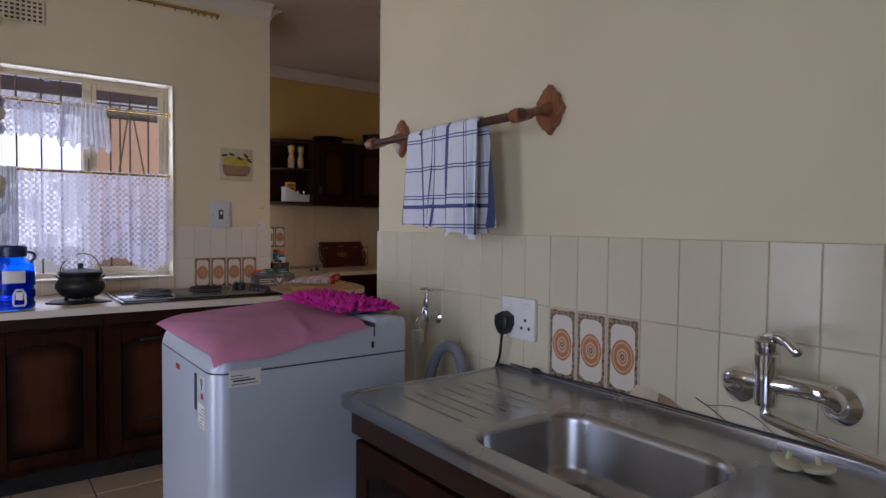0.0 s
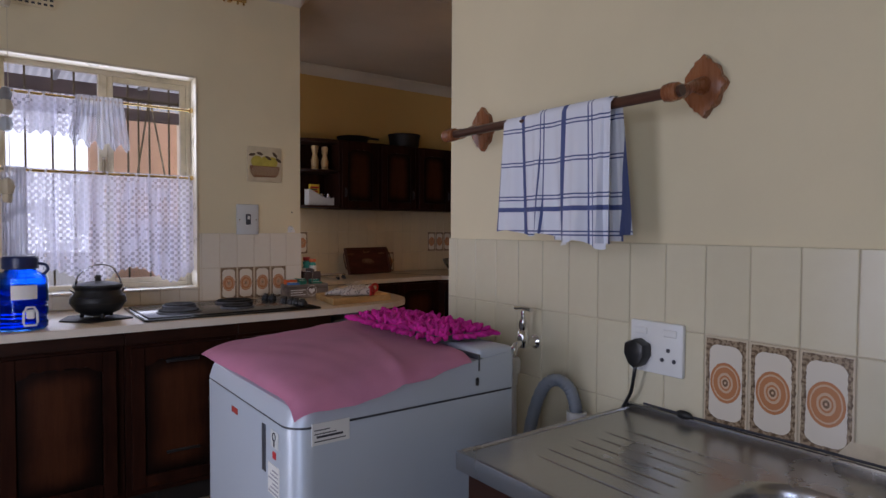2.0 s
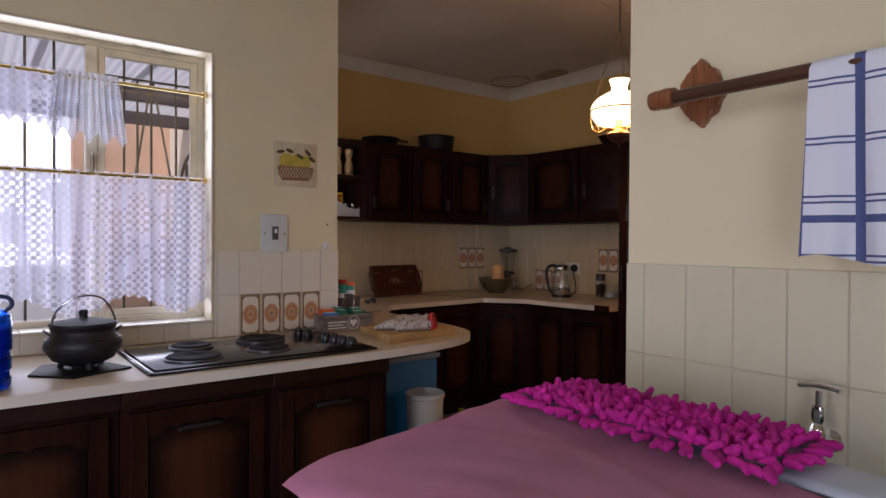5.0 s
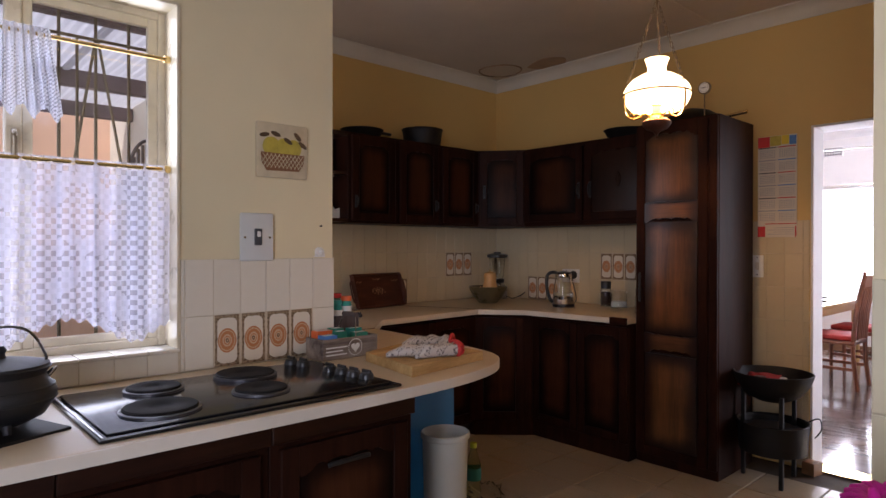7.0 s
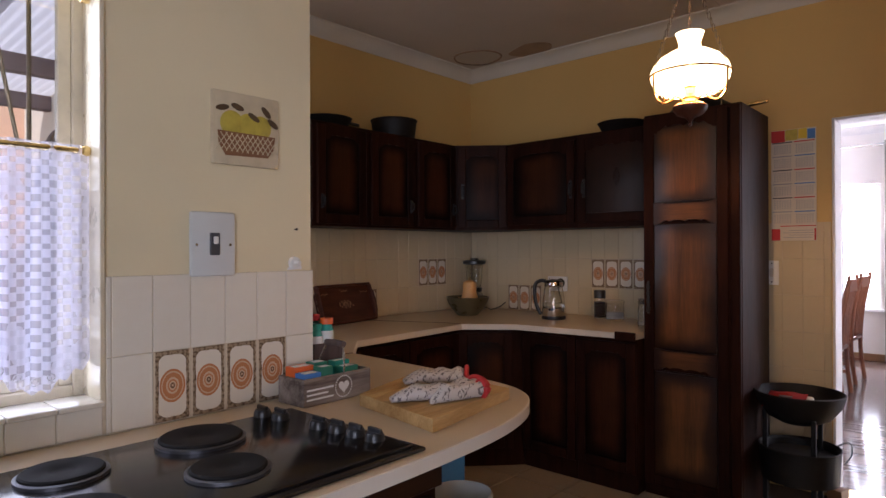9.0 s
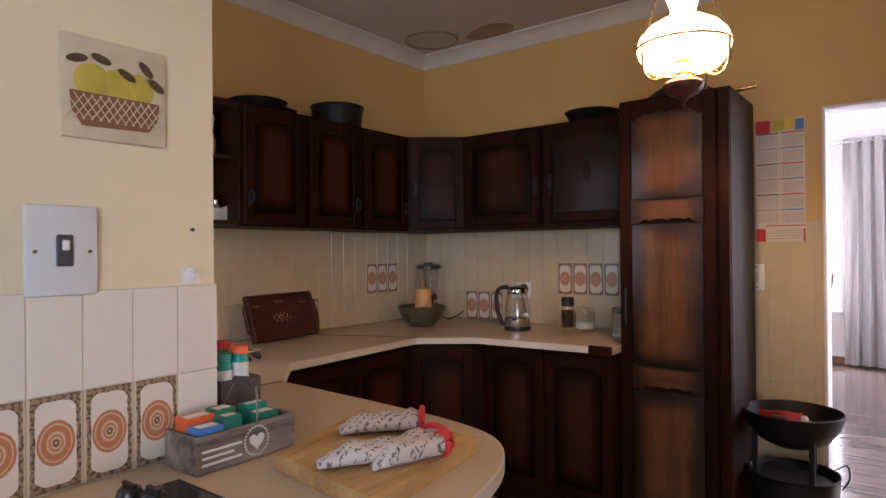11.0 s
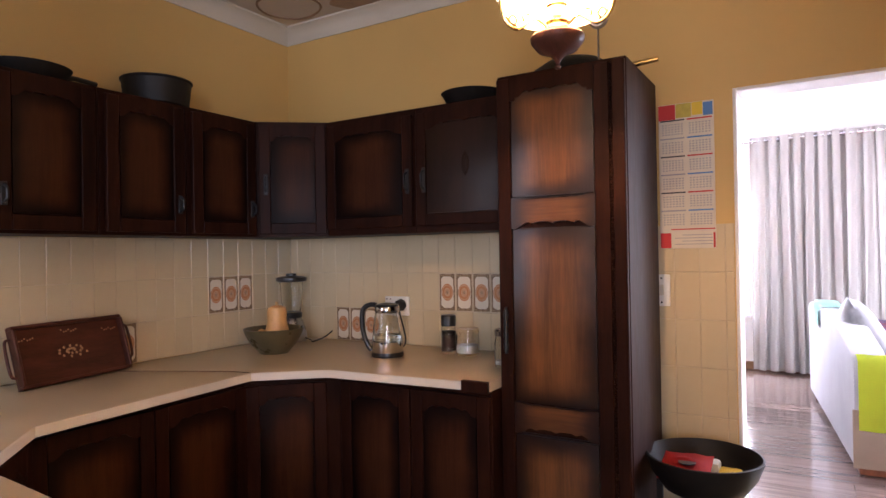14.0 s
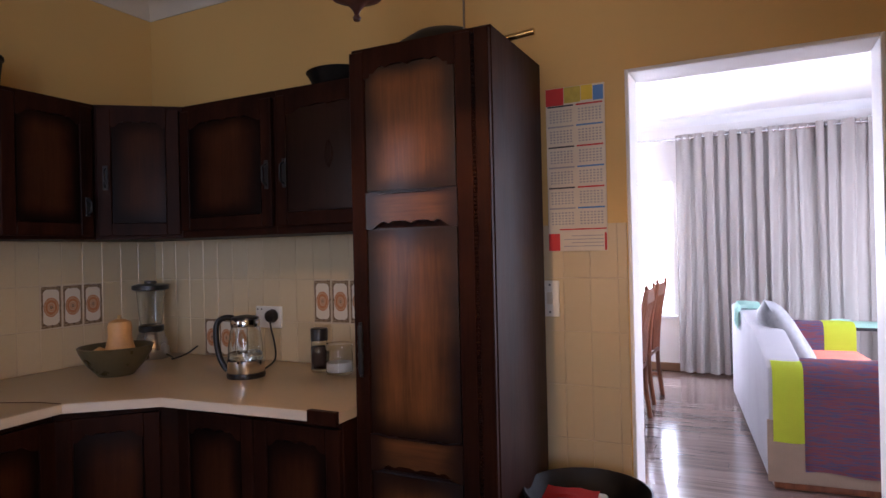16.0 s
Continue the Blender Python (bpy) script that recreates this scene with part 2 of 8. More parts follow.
def lathe(bm, profile, centre=(0, 0, 0), steps=32, axis=2, wobble=0.0):
    """Turns a profile of (radius, height) round an axis through centre."""
    rings = []
    c = Vector(centre)
    for r, h in profile:
        ring = []
        for i in range(steps if r > 1e-6 else 1):
            a = 2 * math.pi * i / steps
            rr = r * (1 + wobble * math.sin(3 * a + h * 9))
            p = [rr * math.cos(a), rr * math.sin(a), h]
            if axis == 0:
                p = [p[2], p[0], p[1]]
            elif axis == 1:
                p = [p[1], p[2], p[0]]
            ring.append(bm.verts.new(c + Vector(p)))
        rings.append(ring)
    for a, b in zip(rings, rings[1:]):
        for i in range(steps):
            j = (i + 1) % steps
            if len(a) == 1 and len(b) == 1:
                continue
            if len(a) == 1:
                bm.faces.new((a[0], b[i], b[j]))
            elif len(b) == 1:
                bm.faces.new((a[i], b[0], a[j]))
            else:
                bm.faces.new((a[i], b[i], b[j], a[j]))
    return rings


def tube(bm, points, radius, steps=10, closed=False, taper=None):
    """A round bar along a smooth line of points."""
    pts = [Vector(p) for p in points]
    rings = []
    up = Vector((0.13, 0.31, 0.94)).normalized()
    for i, p in enumerate(pts):
        if closed:
            d = pts[(i + 1) % len(pts)] - pts[i - 1]
        else:
            d = pts[min(i + 1, len(pts) - 1)] - pts[max(i - 1, 0)]
        d.normalize()
        s = d.cross(up)
        if s.length < 1e-3:
            s = d.cross(Vector((1, 0, 0)))
        s.normalize()
        u = s.cross(d)
        r = radius if taper is None else radius * taper[i]
        rings.append([bm.verts.new(p + s * r * math.cos(2 * math.pi * k / steps) + u * r * math.sin(2 * math.pi * k / steps)) for k in range(steps)])
    n = len(rings)
    for i in range(n if closed else n - 1):
        a, b = rings[i], rings[(i + 1) % n]
        for k in range(steps):
            j = (k + 1) % steps
            bm.faces.new((a[k], a[j], b[j], b[k]))
    if not closed:
        bm.faces.new(rings[0][::-1])
        bm.faces.new(rings[-1])


def spline(points, per=8):
    """A smooth line through the points."""
    pts = [Vector(p) for p in points]
    out = []
    for i in range(len(pts) - 1):
        p0, p1, p2, p3 = pts[max(i - 1, 0)], pts[i], pts[i + 1], pts[min(i + 2, len(pts) - 1)]
        for k in range(per):
            t = k / per
            out.append(0.5 * ((2 * p1) + (p2 - p0) * t + (2 * p0 - 5 * p1 + 4 * p2 - p3) * t * t + (3 * p1 - p0 - 3 * p2 + p3) * t ** 3))
    return out + [pts[-1]]


def slab(bm, outline, z0, z1, bevel=0.0, seg=2):
    """A flat-topped solid over an outline of (x, y)."""
    lo = [bm.verts.new((x, y, z0)) for x, y in outline]
    hi = [bm.verts.new((x, y, z1)) for x, y in outline]
    n = len(lo)
    bm.faces.new(lo[::-1])
    top = bm.faces.new(hi)
    for i in range(n):
        j = (i + 1) % n
        bm.faces.new((lo[i], lo[j], hi[j], hi[i]))
    if bevel:
        bmesh.ops.bevel(bm, geom=list(top.edges), offset=bevel, segments=seg, affect="EDGES", profile=0.5)


def thing(name, label, category, base=(0, 0, 0), group="", kind=""):
    ob = new(name)
    ob.empty_display_size = 0.1
    ob.location = base
    return tagged(ob, label, category, group, kind)


def origin_of(ob):
    o = Vector(ob.location)
    while ob.parent:
        ob = ob.parent
        o = o + Vector(ob.location)
    return o


def finish(bm, name, material, smooth=None):
    bmesh.ops.recalc_face_normals(bm, faces=bm.faces)
    me = bpy.data.meshes.new(name)
    bm.to_mesh(me)
    bm.free()
    me.materials.append(material)
    if smooth is not None:
        me.polygons.foreach_set("use_smooth", [True] * len(me.polygons))
        me.set_sharp_from_angle(angle=radians(smooth))
    return me


def part(name, bm, material, parent, label="", smooth=35):
    """Links a bmesh in world places as one mesh under a thing or a part."""
    bmesh.ops.translate(bm, verts=bm.verts, vec=-origin_of(parent))
    ob = new(name, finish(bm, name, material, smooth))
    ob.parent = parent
    return tagged(ob, label) if label else ob


def solid(name, bm, material, label="", category="", group="", kind="", smooth=35):
    """Links a bmesh in world places as one top-level mesh."""
    return tagged(new(name, finish(bm, name, material, smooth)), label, category, group, kind)


def structure(name, boxes, material, label="", category="wall"):
    bm = bm_new()
    for b in boxes:
        box(bm, *b)
    return solid(name, bm, material, label, category, kind="structure", smooth=None)


# ---- plan ----
CEIL = 2.78
SINK_X, SINK_Y = 1.310, 2.10       # sink wall's face and its end
WIN_Y, WIN_END = 4.06, 1.60        # window wall's face and its end
NORTH, EAST = 5.60, 4.29           # kitchen's far walls
OPEN0, OPEN1, OPENZ = 2.285, 3.075, 2.05

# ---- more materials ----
M_plate = surf("blackened_hotplate", (0.013, 0.012, 0.012), 0.7, 0.0, var=0.3, big=30, fine=300, bump=0.05)
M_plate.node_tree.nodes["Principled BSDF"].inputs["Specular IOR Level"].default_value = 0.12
M_washer = surf("grey_washer_enamel", (0.50, 0.56, 0.63), 0.34, 0.15, var=0.03, big=2, fine=200, bump=0.01, rvar=0.02)
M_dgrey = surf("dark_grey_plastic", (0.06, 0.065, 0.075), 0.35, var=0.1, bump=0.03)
M_pink = surf("pink_cotton", (0.850, 0.390, 0.559), 0.85, var=0.07, big=5, fine=420, bump=0.25)
M_magenta = surf("magenta_chenille", (0.62, 0.015, 0.30), 0.9, var=0.25, big=30, fine=300, bump=0.4)
M_hose_w = surf("white_hose", (0.70, 0.71, 0.72), 0.45, var=0.05)
M_hose_g = surf("grey_hose", (0.25, 0.28, 0.32), 0.5, var=0.1)
M_bracket = wood("varnished_bracket_wood", (0.16, 0.05, 0.02), (0.36, 0.14, 0.055), 2, 0.25, 2.0, 0.6)
M_rail = wood("dark_rail_wood", (0.045, 0.02, 0.014), (0.11, 0.05, 0.03), 1, 0.3, 2.0, 0.4)
M_blueglass = glass("blue_bottle_plastic", (0.05, 0.25, 0.78), 0.08, 1.25)
M_bluelid = surf("navy_plastic", (0.008, 0.02, 0.09), 0.35, var=0.1)
M_blue = surf("blue_plastic", (0.01, 0.16, 0.34), 0.4, var=0.08)
M_bucket = surf("translucent_white_plastic", (0.55, 0.54, 0.47), 0.45, var=0.06)
M_clear = glass("clear_glass", (0.96, 0.98, 0.97))
M_oil = glass("oil_bottle_plastic", (0.75, 0.85, 0.55), 0.05, 1.3)
M_label = surf("printed_paper", (0.75, 0.75, 0.72), 0.6, var=0.05, bump=0.02)
M_red = surf("red_print", (0.55, 0.03, 0.03), 0.6, var=0.1)
M_ink = surf("dark_print", (0.05, 0.05, 0.06), 0.7, var=0.1)
M_greybar = surf("grey_print", (0.35, 0.35, 0.38), 0.7, var=0.1)
M_yellow = surf("yellow_print", (0.75, 0.55, 0.04), 0.6, var=0.08)
M_green = surf("green_card", (0.02, 0.20, 0.13), 0.5, var=0.15)
M_teal = surf("teal_plastic", (0.01, 0.28, 0.22), 0.35, var=0.1)
M_orange = surf("orange_card", (0.75, 0.14, 0.03), 0.5, var=0.1)
M_cblue = surf("blue_card", (0.07, 0.22, 0.55), 0.5, var=0.1)
M_board = wood("bamboo_board", (0.30, 0.165, 0.055), (0.56, 0.37, 0.16), 0, 0.6, 1.6, 0.0, 1.4)
M_crate = wood("grey_washed_wood", (0.085, 0.06, 0.05), (0.34, 0.29, 0.25), 0, 0.7, 1.5, 0.0, 1.5)
M_crate_d = wood("dark_crate_wood", (0.05, 0.035, 0.032), (0.13, 0.10, 0.095), 2, 0.7, 1.5, 0.0)
M_mill = wood("pale_beech", (0.58, 0.38, 0.16), (0.76, 0.56, 0.30), 2, 0.35, 2.0, 0.2)
M_tray = wood("carved_tray_wood", (0.035, 0.012, 0.008), (0.11, 0.036, 0.022), 0, 0.4, 1.5, 0.2)
M_inlay = surf("bone_inlay", (0.42, 0.26, 0.14), 0.5, var=0.2)
M_squash = surf("butternut_skin", (0.66, 0.36, 0.13), 0.45, var=0.12, big=12)
M_bowlg = surf("olive_glazed_bowl", (0.10, 0.082, 0.042), 0.3, var=0.2, big=10)
M_coffee = surf("coffee_granules", (0.03, 0.014, 0.008), 0.8, var=0.3, fine=500, bump=0.5)
M_sugar = surf("white_sugar", (0.82, 0.80, 0.76), 0.8, var=0.05, fine=600, bump=0.3)
M_water = glass("kettle_water", (0.95, 0.97, 0.98), 0.0, 1.33)
M_cal = surf("calendar_paper", (0.66, 0.60, 0.50), 0.35, var=0.05, big=6, bump=0.02)
M_lemon = surf("lemon_print", (0.52, 0.42, 0.06), 0.5, var=0.12, big=40)
M_leaf = surf("brown_leaf_print", (0.10, 0.06, 0.03), 0.5, var=0.15)
M_basket = surf("basket_print", (0.24, 0.11, 0.05), 0.5, var=0.2)
M_picbg = surf("picture_ground", (0.62, 0.53, 0.36), 0.35, var=0.08, big=20)
M_iso = surf("pale_grey_enamel", (0.64, 0.67, 0.66), 0.35, var=0.05, bump=0.02)
M_oval = surf("plaster_ring", (0.27, 0.17, 0.095), 0.8, var=0.2)
M_stain = surf("water_stain", (0.36, 0.24, 0.14), 0.85, var=0.25, big=5)
M_frame = surf("cream_gloss_frame", (0.66, 0.58, 0.42), 0.3, var=0.10, big=10, bump=0.1)
M_bar = surf("dull_brass_bar", (0.20, 0.15, 0.09), 0.4, 0.5, var=0.2)
M_cushion = surf("red_cushion", (0.42, 0.03, 0.02), 0.8, var=0.15)
M_chairw = wood("red_brown_chair_wood", (0.10, 0.03, 0.015), (0.26, 0.09, 0.04), 2, 0.3, 2.0, 0.4)
M_tablew = wood("honey_table_wood", (0.42, 0.22, 0.07), (0.62, 0.38, 0.15), 0, 0.3, 1.0, 0.3)
M_sofa = surf("grey_white_upholstery", (0.36, 0.35, 0.365), 0.9, var=0.06, fine=400, bump=0.3)
M_sofab = surf("brown_upholstery", (0.24, 0.17, 0.12), 0.9, var=0.1, fine=400, bump=0.3)
M_lime = surf("lime_cloth", (0.55, 0.62, 0.03), 0.85, var=0.08, fine=400, bump=0.3)
M_coral = surf("coral_cloth", (0.75, 0.22, 0.16), 0.85, var=0.1, fine=300, bump=0.3)
M_pillow = surf("grey_satin_pillow", (0.24, 0.24, 0.25), 0.5, var=0.2, big=14, fine=200, bump=0.2)
M_mint = surf("mint_cloth", (0.35, 0.58, 0.50), 0.85, var=0.1, fine=300, bump=0.2)
M_skirt = wood("skirting_wood", (0.16, 0.08, 0.04), (0.30, 0.16, 0.08), 1, 0.4)
M_beam = surf("dark_roof_timber", (0.20, 0.15, 0.15), 0.8, var=0.2)
M_orangew = surf("orange_house_wall", (0.80, 0.52, 0.36), 0.8, var=0.06)
M_creamw = surf("cream_house_wall", (0.85, 0.80, 0.68), 0.8, var=0.05)
M_pave = surf("pale_paving", (0.30, 0.29, 0.27), 0.85, var=0.1)
M_stone = surf("grey_plastic_slat", (0.22, 0.19, 0.19), 0.6, var=0.1)
M_shell = surf("cream_felt", (0.62, 0.55, 0.40), 0.9, var=0.1, bump=0.3)
M_glow = surf("opal_glass_lit", (1.0, 0.72, 0.40), 0.2, var=0.0, bump=0.0, emit=6.0)
# emissive backdrops, added so that the views outside burn out to white
M_yard_glow = surf("glowing_yard_backdrop", (0.80, 0.84, 0.92), 1.0, var=0.0, bump=0.0, emit=2.2)
M_backdrop = surf("glowing_lounge_backdrop", (0.90, 0.95, 1.0), 1.0, var=0.0, bump=0.0, emit=2.6)


def streak_material(name, cols, along, across, rough):
    """Strips of colour, long along one axis."""
    m, n, l, b = nodes_of(name)
    st = [along, along, along]
    st[across] = 26.0 if across == 0 else 75.0
    v = coords(n, l, tuple(st))
    f = noise_node(n, l, v, 1.0, 3, 0.6)
    info = n.new("ShaderNodeObjectInfo")
    f2 = math_node(n, l, "ADD", math_node(n, l, "MULTIPLY", f, 0.9), math_node(n, l, "MULTIPLY_ADD", info.outputs["Random"], 0.2, -0.05))
    steps = [(0.3 + 0.4 * i / (len(cols) - 1), c) for i, c in enumerate(cols)]
    l.new(ramp_node(n, l, f2, steps), b.inputs["Base Color"])
    b.inputs["Roughness"].default_value = rough
    bump_to(n, l, b, f, 0.05, 0.002)
    return m


M_plank = streak_material("walnut_laminate", [(0.10, 0.068, 0.058), (0.16, 0.113, 0.097), (0.215, 0.16, 0.138)], 1.6, 0, 0.13)
M_throw = streak_material("striped_woven_throw", [(0.05, 0.05, 0.13), (0.20, 0.05, 0.11), (0.09, 0.10, 0.19), (0.27, 0.07, 0.07), (0.13, 0.07, 0.15)], 6.0, 2, 0.9)


def cloth_material(name, col, through_col, holes=None, sheer=0.16):
    """Thin cloth that lets light through; holes: a lace of squares and eyelets."""
    m, n, l, b = nodes_of(name)
    out = n["Material Output"]
    v = coords(n, l)
    weave = noise_node(n, l, v, 350, 2)
    l.new(mix_node(n, l, weave, tuple(c * 0.85 for c in col), col), b.inputs["Base Color"])
    b.inputs["Roughness"].default_value = 0.9
    tr = n.new("ShaderNodeBsdfTranslucent")
    tr.inputs[0].default_value = (*through_col, 1)
    mx = n.new("ShaderNodeMixShader")
    mx.inputs[0].default_value = sheer
    l.new(b.outputs[0], mx.inputs[1])
    l.new(tr.outputs[0], mx.inputs[2])
    last = mx.outputs[0]
    if holes:
        sep = n.new("ShaderNodeSeparateXYZ")
        l.new(v, sep.inputs[0])
        u = math_node(n, l, "FRACT", math_node(n, l, "MULTIPLY", sep.outputs[0], 1 / holes))
        w = math_node(n, l, "FRACT", math_node(n, l, "MULTIPLY", sep.outputs[2], 1 / holes))
        a = math_node(n, l, "MULTIPLY", math_node(n, l, "LESS_THAN", u, 0.52), math_node(n, l, "LESS_THAN", w, 0.52))
        c = math_node(n, l, "MULTIPLY", math_node(n, l, "GREATER_THAN", u, 0.60), math_node(n, l, "GREATER_THAN", w, 0.62))
        flower = math_node(n, l, "GREATER_THAN", noise_node(n, l, v, 7, 2), 0.53)
        open_ = math_node(n, l, "MULTIPLY", math_node(n, l, "MAXIMUM", a, c), math_node(n, l, "SUBTRACT", 1.0, math_node(n, l, "MULTIPLY", flower, 0.75)))
        fac = math_node(n, l, "MULTIPLY_ADD", open_, 0.45, 0.09)
        tp = n.new("ShaderNodeBsdfTransparent")
        m2 = n.new("ShaderNodeMixShader")
        l.new(fac, m2.inputs[0])
        l.new(last, m2.inputs[1])
        l.new(tp.outputs[0], m2.inputs[2])
        last = m2.outputs[0]
    l.new(last, out.inputs["Surface"])
    return m


M_lace = cloth_material("white_lace", (0.66, 0.64, 0.72), (0.66, 0.64, 0.74), 0.034)
M_lace_t = cloth_material("white_net_frill", (0.66, 0.65, 0.70), (0.6, 0.6, 0.66), 0.012)
M_roof = cloth_material("translucent_roof_sheet", (0.75, 0.75, 0.78), (0.75, 0.76, 0.80), sheer=0.6)
M_drape = cloth_material("grey_linen_drape", (0.40, 0.37, 0.345), (0.42, 0.38, 0.34))


def towel_material():
    """White tea towel with navy checks."""
    m, n, l, b = nodes_of("checked_tea_towel")
    sep = n.new("ShaderNodeSeparateXYZ")
    v = coords(n, l)
    l.new(v, sep.inputs[0])

    def line(src, period, at, half):
        f = math_node(n, l, "FRACT", math_node(n, l, "MULTIPLY_ADD", src, 1 / period, 20.0))
        return math_node(n, l, "LESS_THAN", math_node(n, l, "ABSOLUTE", math_node(n, l, "SUBTRACT", f, at)), half / period)
    y, z = sep.outputs[1], sep.outputs[2]
    lines = [line(y, 0.155, 0.30, 0.0075), line(y, 0.155, 0.76, 0.0018), line(y, 0.155, 0.83, 0.0018), line(z, 0.092, 0.40, 0.0018), line(z, 0.092, 0.50, 0.0018)]
    hem = math_node(n, l, "LESS_THAN", math_node(n, l, "ABSOLUTE", math_node(n, l, "SUBTRACT", z, -0.265)), 0.006)
    tot = hem
    for k in lines:
        tot = math_node(n, l, "MAXIMUM", tot, k)
    c = mix_node(n, l, math_node(n, l, "MULTIPLY", tot, 0.92), (0.74, 0.76, 0.82), (0.025, 0.05, 0.20))
    l.new(c, b.inputs["Base Color"])
    b.inputs["Roughness"].default_value = 0.9
    bump_to(n, l, b, noise_node(n, l, v, 500, 2), 0.3, 0.001)
    return m


def mitt_material():
    """Grey-white cotton with rows of dark lettering too small to read."""
    m, n, l, b = nodes_of("printed_mitt_cotton")
    sep = n.new("ShaderNodeSeparateXYZ")
    l.new(coords(n, l), sep.inputs[0])
    row = math_node(n, l, "LESS_THAN", math_node(n, l, "FRACT", math_node(n, l, "MULTIPLY_ADD", sep.outputs[1], 1 / 0.017, 40.0)), 0.52)
    glyph = math_node(n, l, "GREATER_THAN", noise_node(n, l, coords(n, l, (230, 110, 60)), 1.0, 1), 0.54)
    fac = math_node(n, l, "MULTIPLY", math_node(n, l, "MULTIPLY", row, glyph), 0.85)
    l.new(mix_node(n, l, fac, (0.56, 0.50, 0.45), (0.08, 0.06, 0.06)), b.inputs["Base Color"])
    b.inputs["Roughness"].default_value = 0.9
    bump_to(n, l, b, noise_node(n, l, coords(n, l), 60, 3), 0.5, 0.004)
    return m


M_towel = towel_material()
M_mitt = mitt_material()

# ---- large structure ----
floor = structure("floor", [(-1.4, -1.8, -0.12, 4.42, 5.75, -0.008)], M_fgrout, "buff ceramic tile floor with dark joints", "floor")
lounge_floor = structure("floor_lounge", [(4.42, 0.4, -0.12, 9.6, 7.2, -0.008)], M_fgrout, "walnut laminate plank floor in the lounge", "floor")
ceiling = structure("ceiling", [(-1.4, -1.8, CEIL, 4.42, 5.75, CEIL + 0.1)], M_ceil, "stained painted board ceiling", "ceiling")
structure("ceiling_lounge", [(4.42, 0.4, 2.80, 9.6, 7.2, 2.9)], M_lceil, "white painted lounge ceiling", "ceiling")
wall_sink = structure("wall_sink", [(SINK_X, -1.8, 0, 1.43, SINK_Y, CEIL)], M_wall, "cream painted wall with tiled splashback")
structure("wall_kitchen_south", [(1.43, SINK_Y - 0.12, 0, EAST, SINK_Y, CEIL)], M_kwall, "plain yellow painted wall")
WX0, WX1, WZ0, WZ1 = 0.05, 0.972, 0.965, 2.165
wall_window = structure("wall_window", [
    (-1.4, WIN_Y, 0, WX0, 4.32, CEIL), (WX1, WIN_Y, 0, WIN_END, 4.32, CEIL),
    (WX0, WIN_Y, 0, WX1, 4.32, WZ0), (WX0, WIN_Y, WZ1, WX1, 4.32, CEIL)], M_wall, "cream painted wall with a window and tiles")
KY0, KY1, KZ0, KZ1 = 4.72, 5.44, 1.02, 2.16
structure("wall_kitchen_west", [(1.48, 4.32, 0, WIN_END, KY0, CEIL), (1.48, KY1, 0, WIN_END, NORTH, CEIL), (1.48, KY0, 0, WIN_END, KY1, KZ0), (1.48, KY0, KZ1, WIN_END, KY1, CEIL)], M_kwall, "yellow painted side wall with a window opening")
wall_north = structure("wall_north", [(1.48, NORTH, 0, EAST + 0.13, NORTH + 0.15, CEIL)], M_kwall, "yellow painted wall with tiles and cupboards")
wall_east = structure("wall_east", [
    (EAST, OPEN1, 0, 4.42, NORTH, CEIL), (EAST, SINK_Y - 0.12, 0, 4.42, OPEN0, CEIL), (EAST, OPEN0, OPENZ, 4.42, OPEN1, CEIL)], M_kwall, "yellow painted wall with an open doorway")
# the opening from y 1.1 to 2.0 is added for the fill lamp
structure("wall_west", [(-1.4, -1.8, 0, -1.28, -0.75, CEIL), (-1.4, 0.15, 0, -1.28, 1.1, CEIL), (-1.4, 2.0, 0, -1.28, WIN_Y, CEIL), (-1.4, -0.75, 2.1, -1.28, 0.15, CEIL), (-1.4, 1.1, 2.1, -1.28, 2.0, CEIL)], M_wall, "cream painted wall with a door opening and an added opening")
structure("wall_south", [(-1.28, -1.8, 0, SINK_X, -1.68, CEIL)], M_wall, "plain cream painted wall")
structure("wall_lounge_west", [(4.42, OPEN1 + 0.012, 0, 4.46, 7.2, 2.8), (4.42, 0.4, 0, 4.46, OPEN0 - 0.012, 2.8), (4.42, OPEN0 - 0.012, OPENZ + 0.012, 4.46, OPEN1 + 0.012, 2.8)], M_white, "white painted lounge wall")
structure("wall_lounge_north", [(4.46, 7.0, 0, 9.6, 7.2, 2.8)], M_white, "white painted lounge wall")
structure("wall_lounge_south", [(4.46, 0.4, 0, 5.8, 0.55, 2.8), (8.2, 0.4, 0, 9.6, 0.55, 2.8), (5.8, 0.4, 2.3, 8.2, 0.55, 2.8)], M_white, "white painted lounge wall with glass doors")
LW0, LW1, LZ0, LZ1 = 3.45, 5.2, 0.62, 2.12
structure("wall_lounge_east", [
    (9.3, 0.55, 0, 9.6, 0.9, 2.8), (9.3, 0.9, 2.15, 9.6, 2.35, 2.8), (9.3, 2.35, 0, 9.6, LW0, 2.8), (9.3, LW0, 0, 9.6, LW1, LZ0),
    (9.3, LW0, LZ1, 9.6, LW1, 2.8), (9.3, LW1, 0, 9.6, 7.0, 2.8)], M_white, "white painted lounge wall with a wide window")
structure("ground", [(-80, -80, -0.5, 80, 80, -0.14)], M_pave, "weathered grey yard paving in the sun", "ground")
# doorway lining, white on the lounge side
bm = bm_new()
box(bm, 4.29, OPEN1 - 0.014, 0, 4.47, OPEN1 + 0.002, OPENZ, 0.004)
box(bm, 4.29, OPEN0 - 0.002, 0, 4.47, OPEN0 + 0.014, OPENZ, 0.004)
box(bm, 4.29, OPEN0 + 0.014, OPENZ - 0.014, 4.47, OPEN1 - 0.014, OPENZ + 0.002, 0.004)
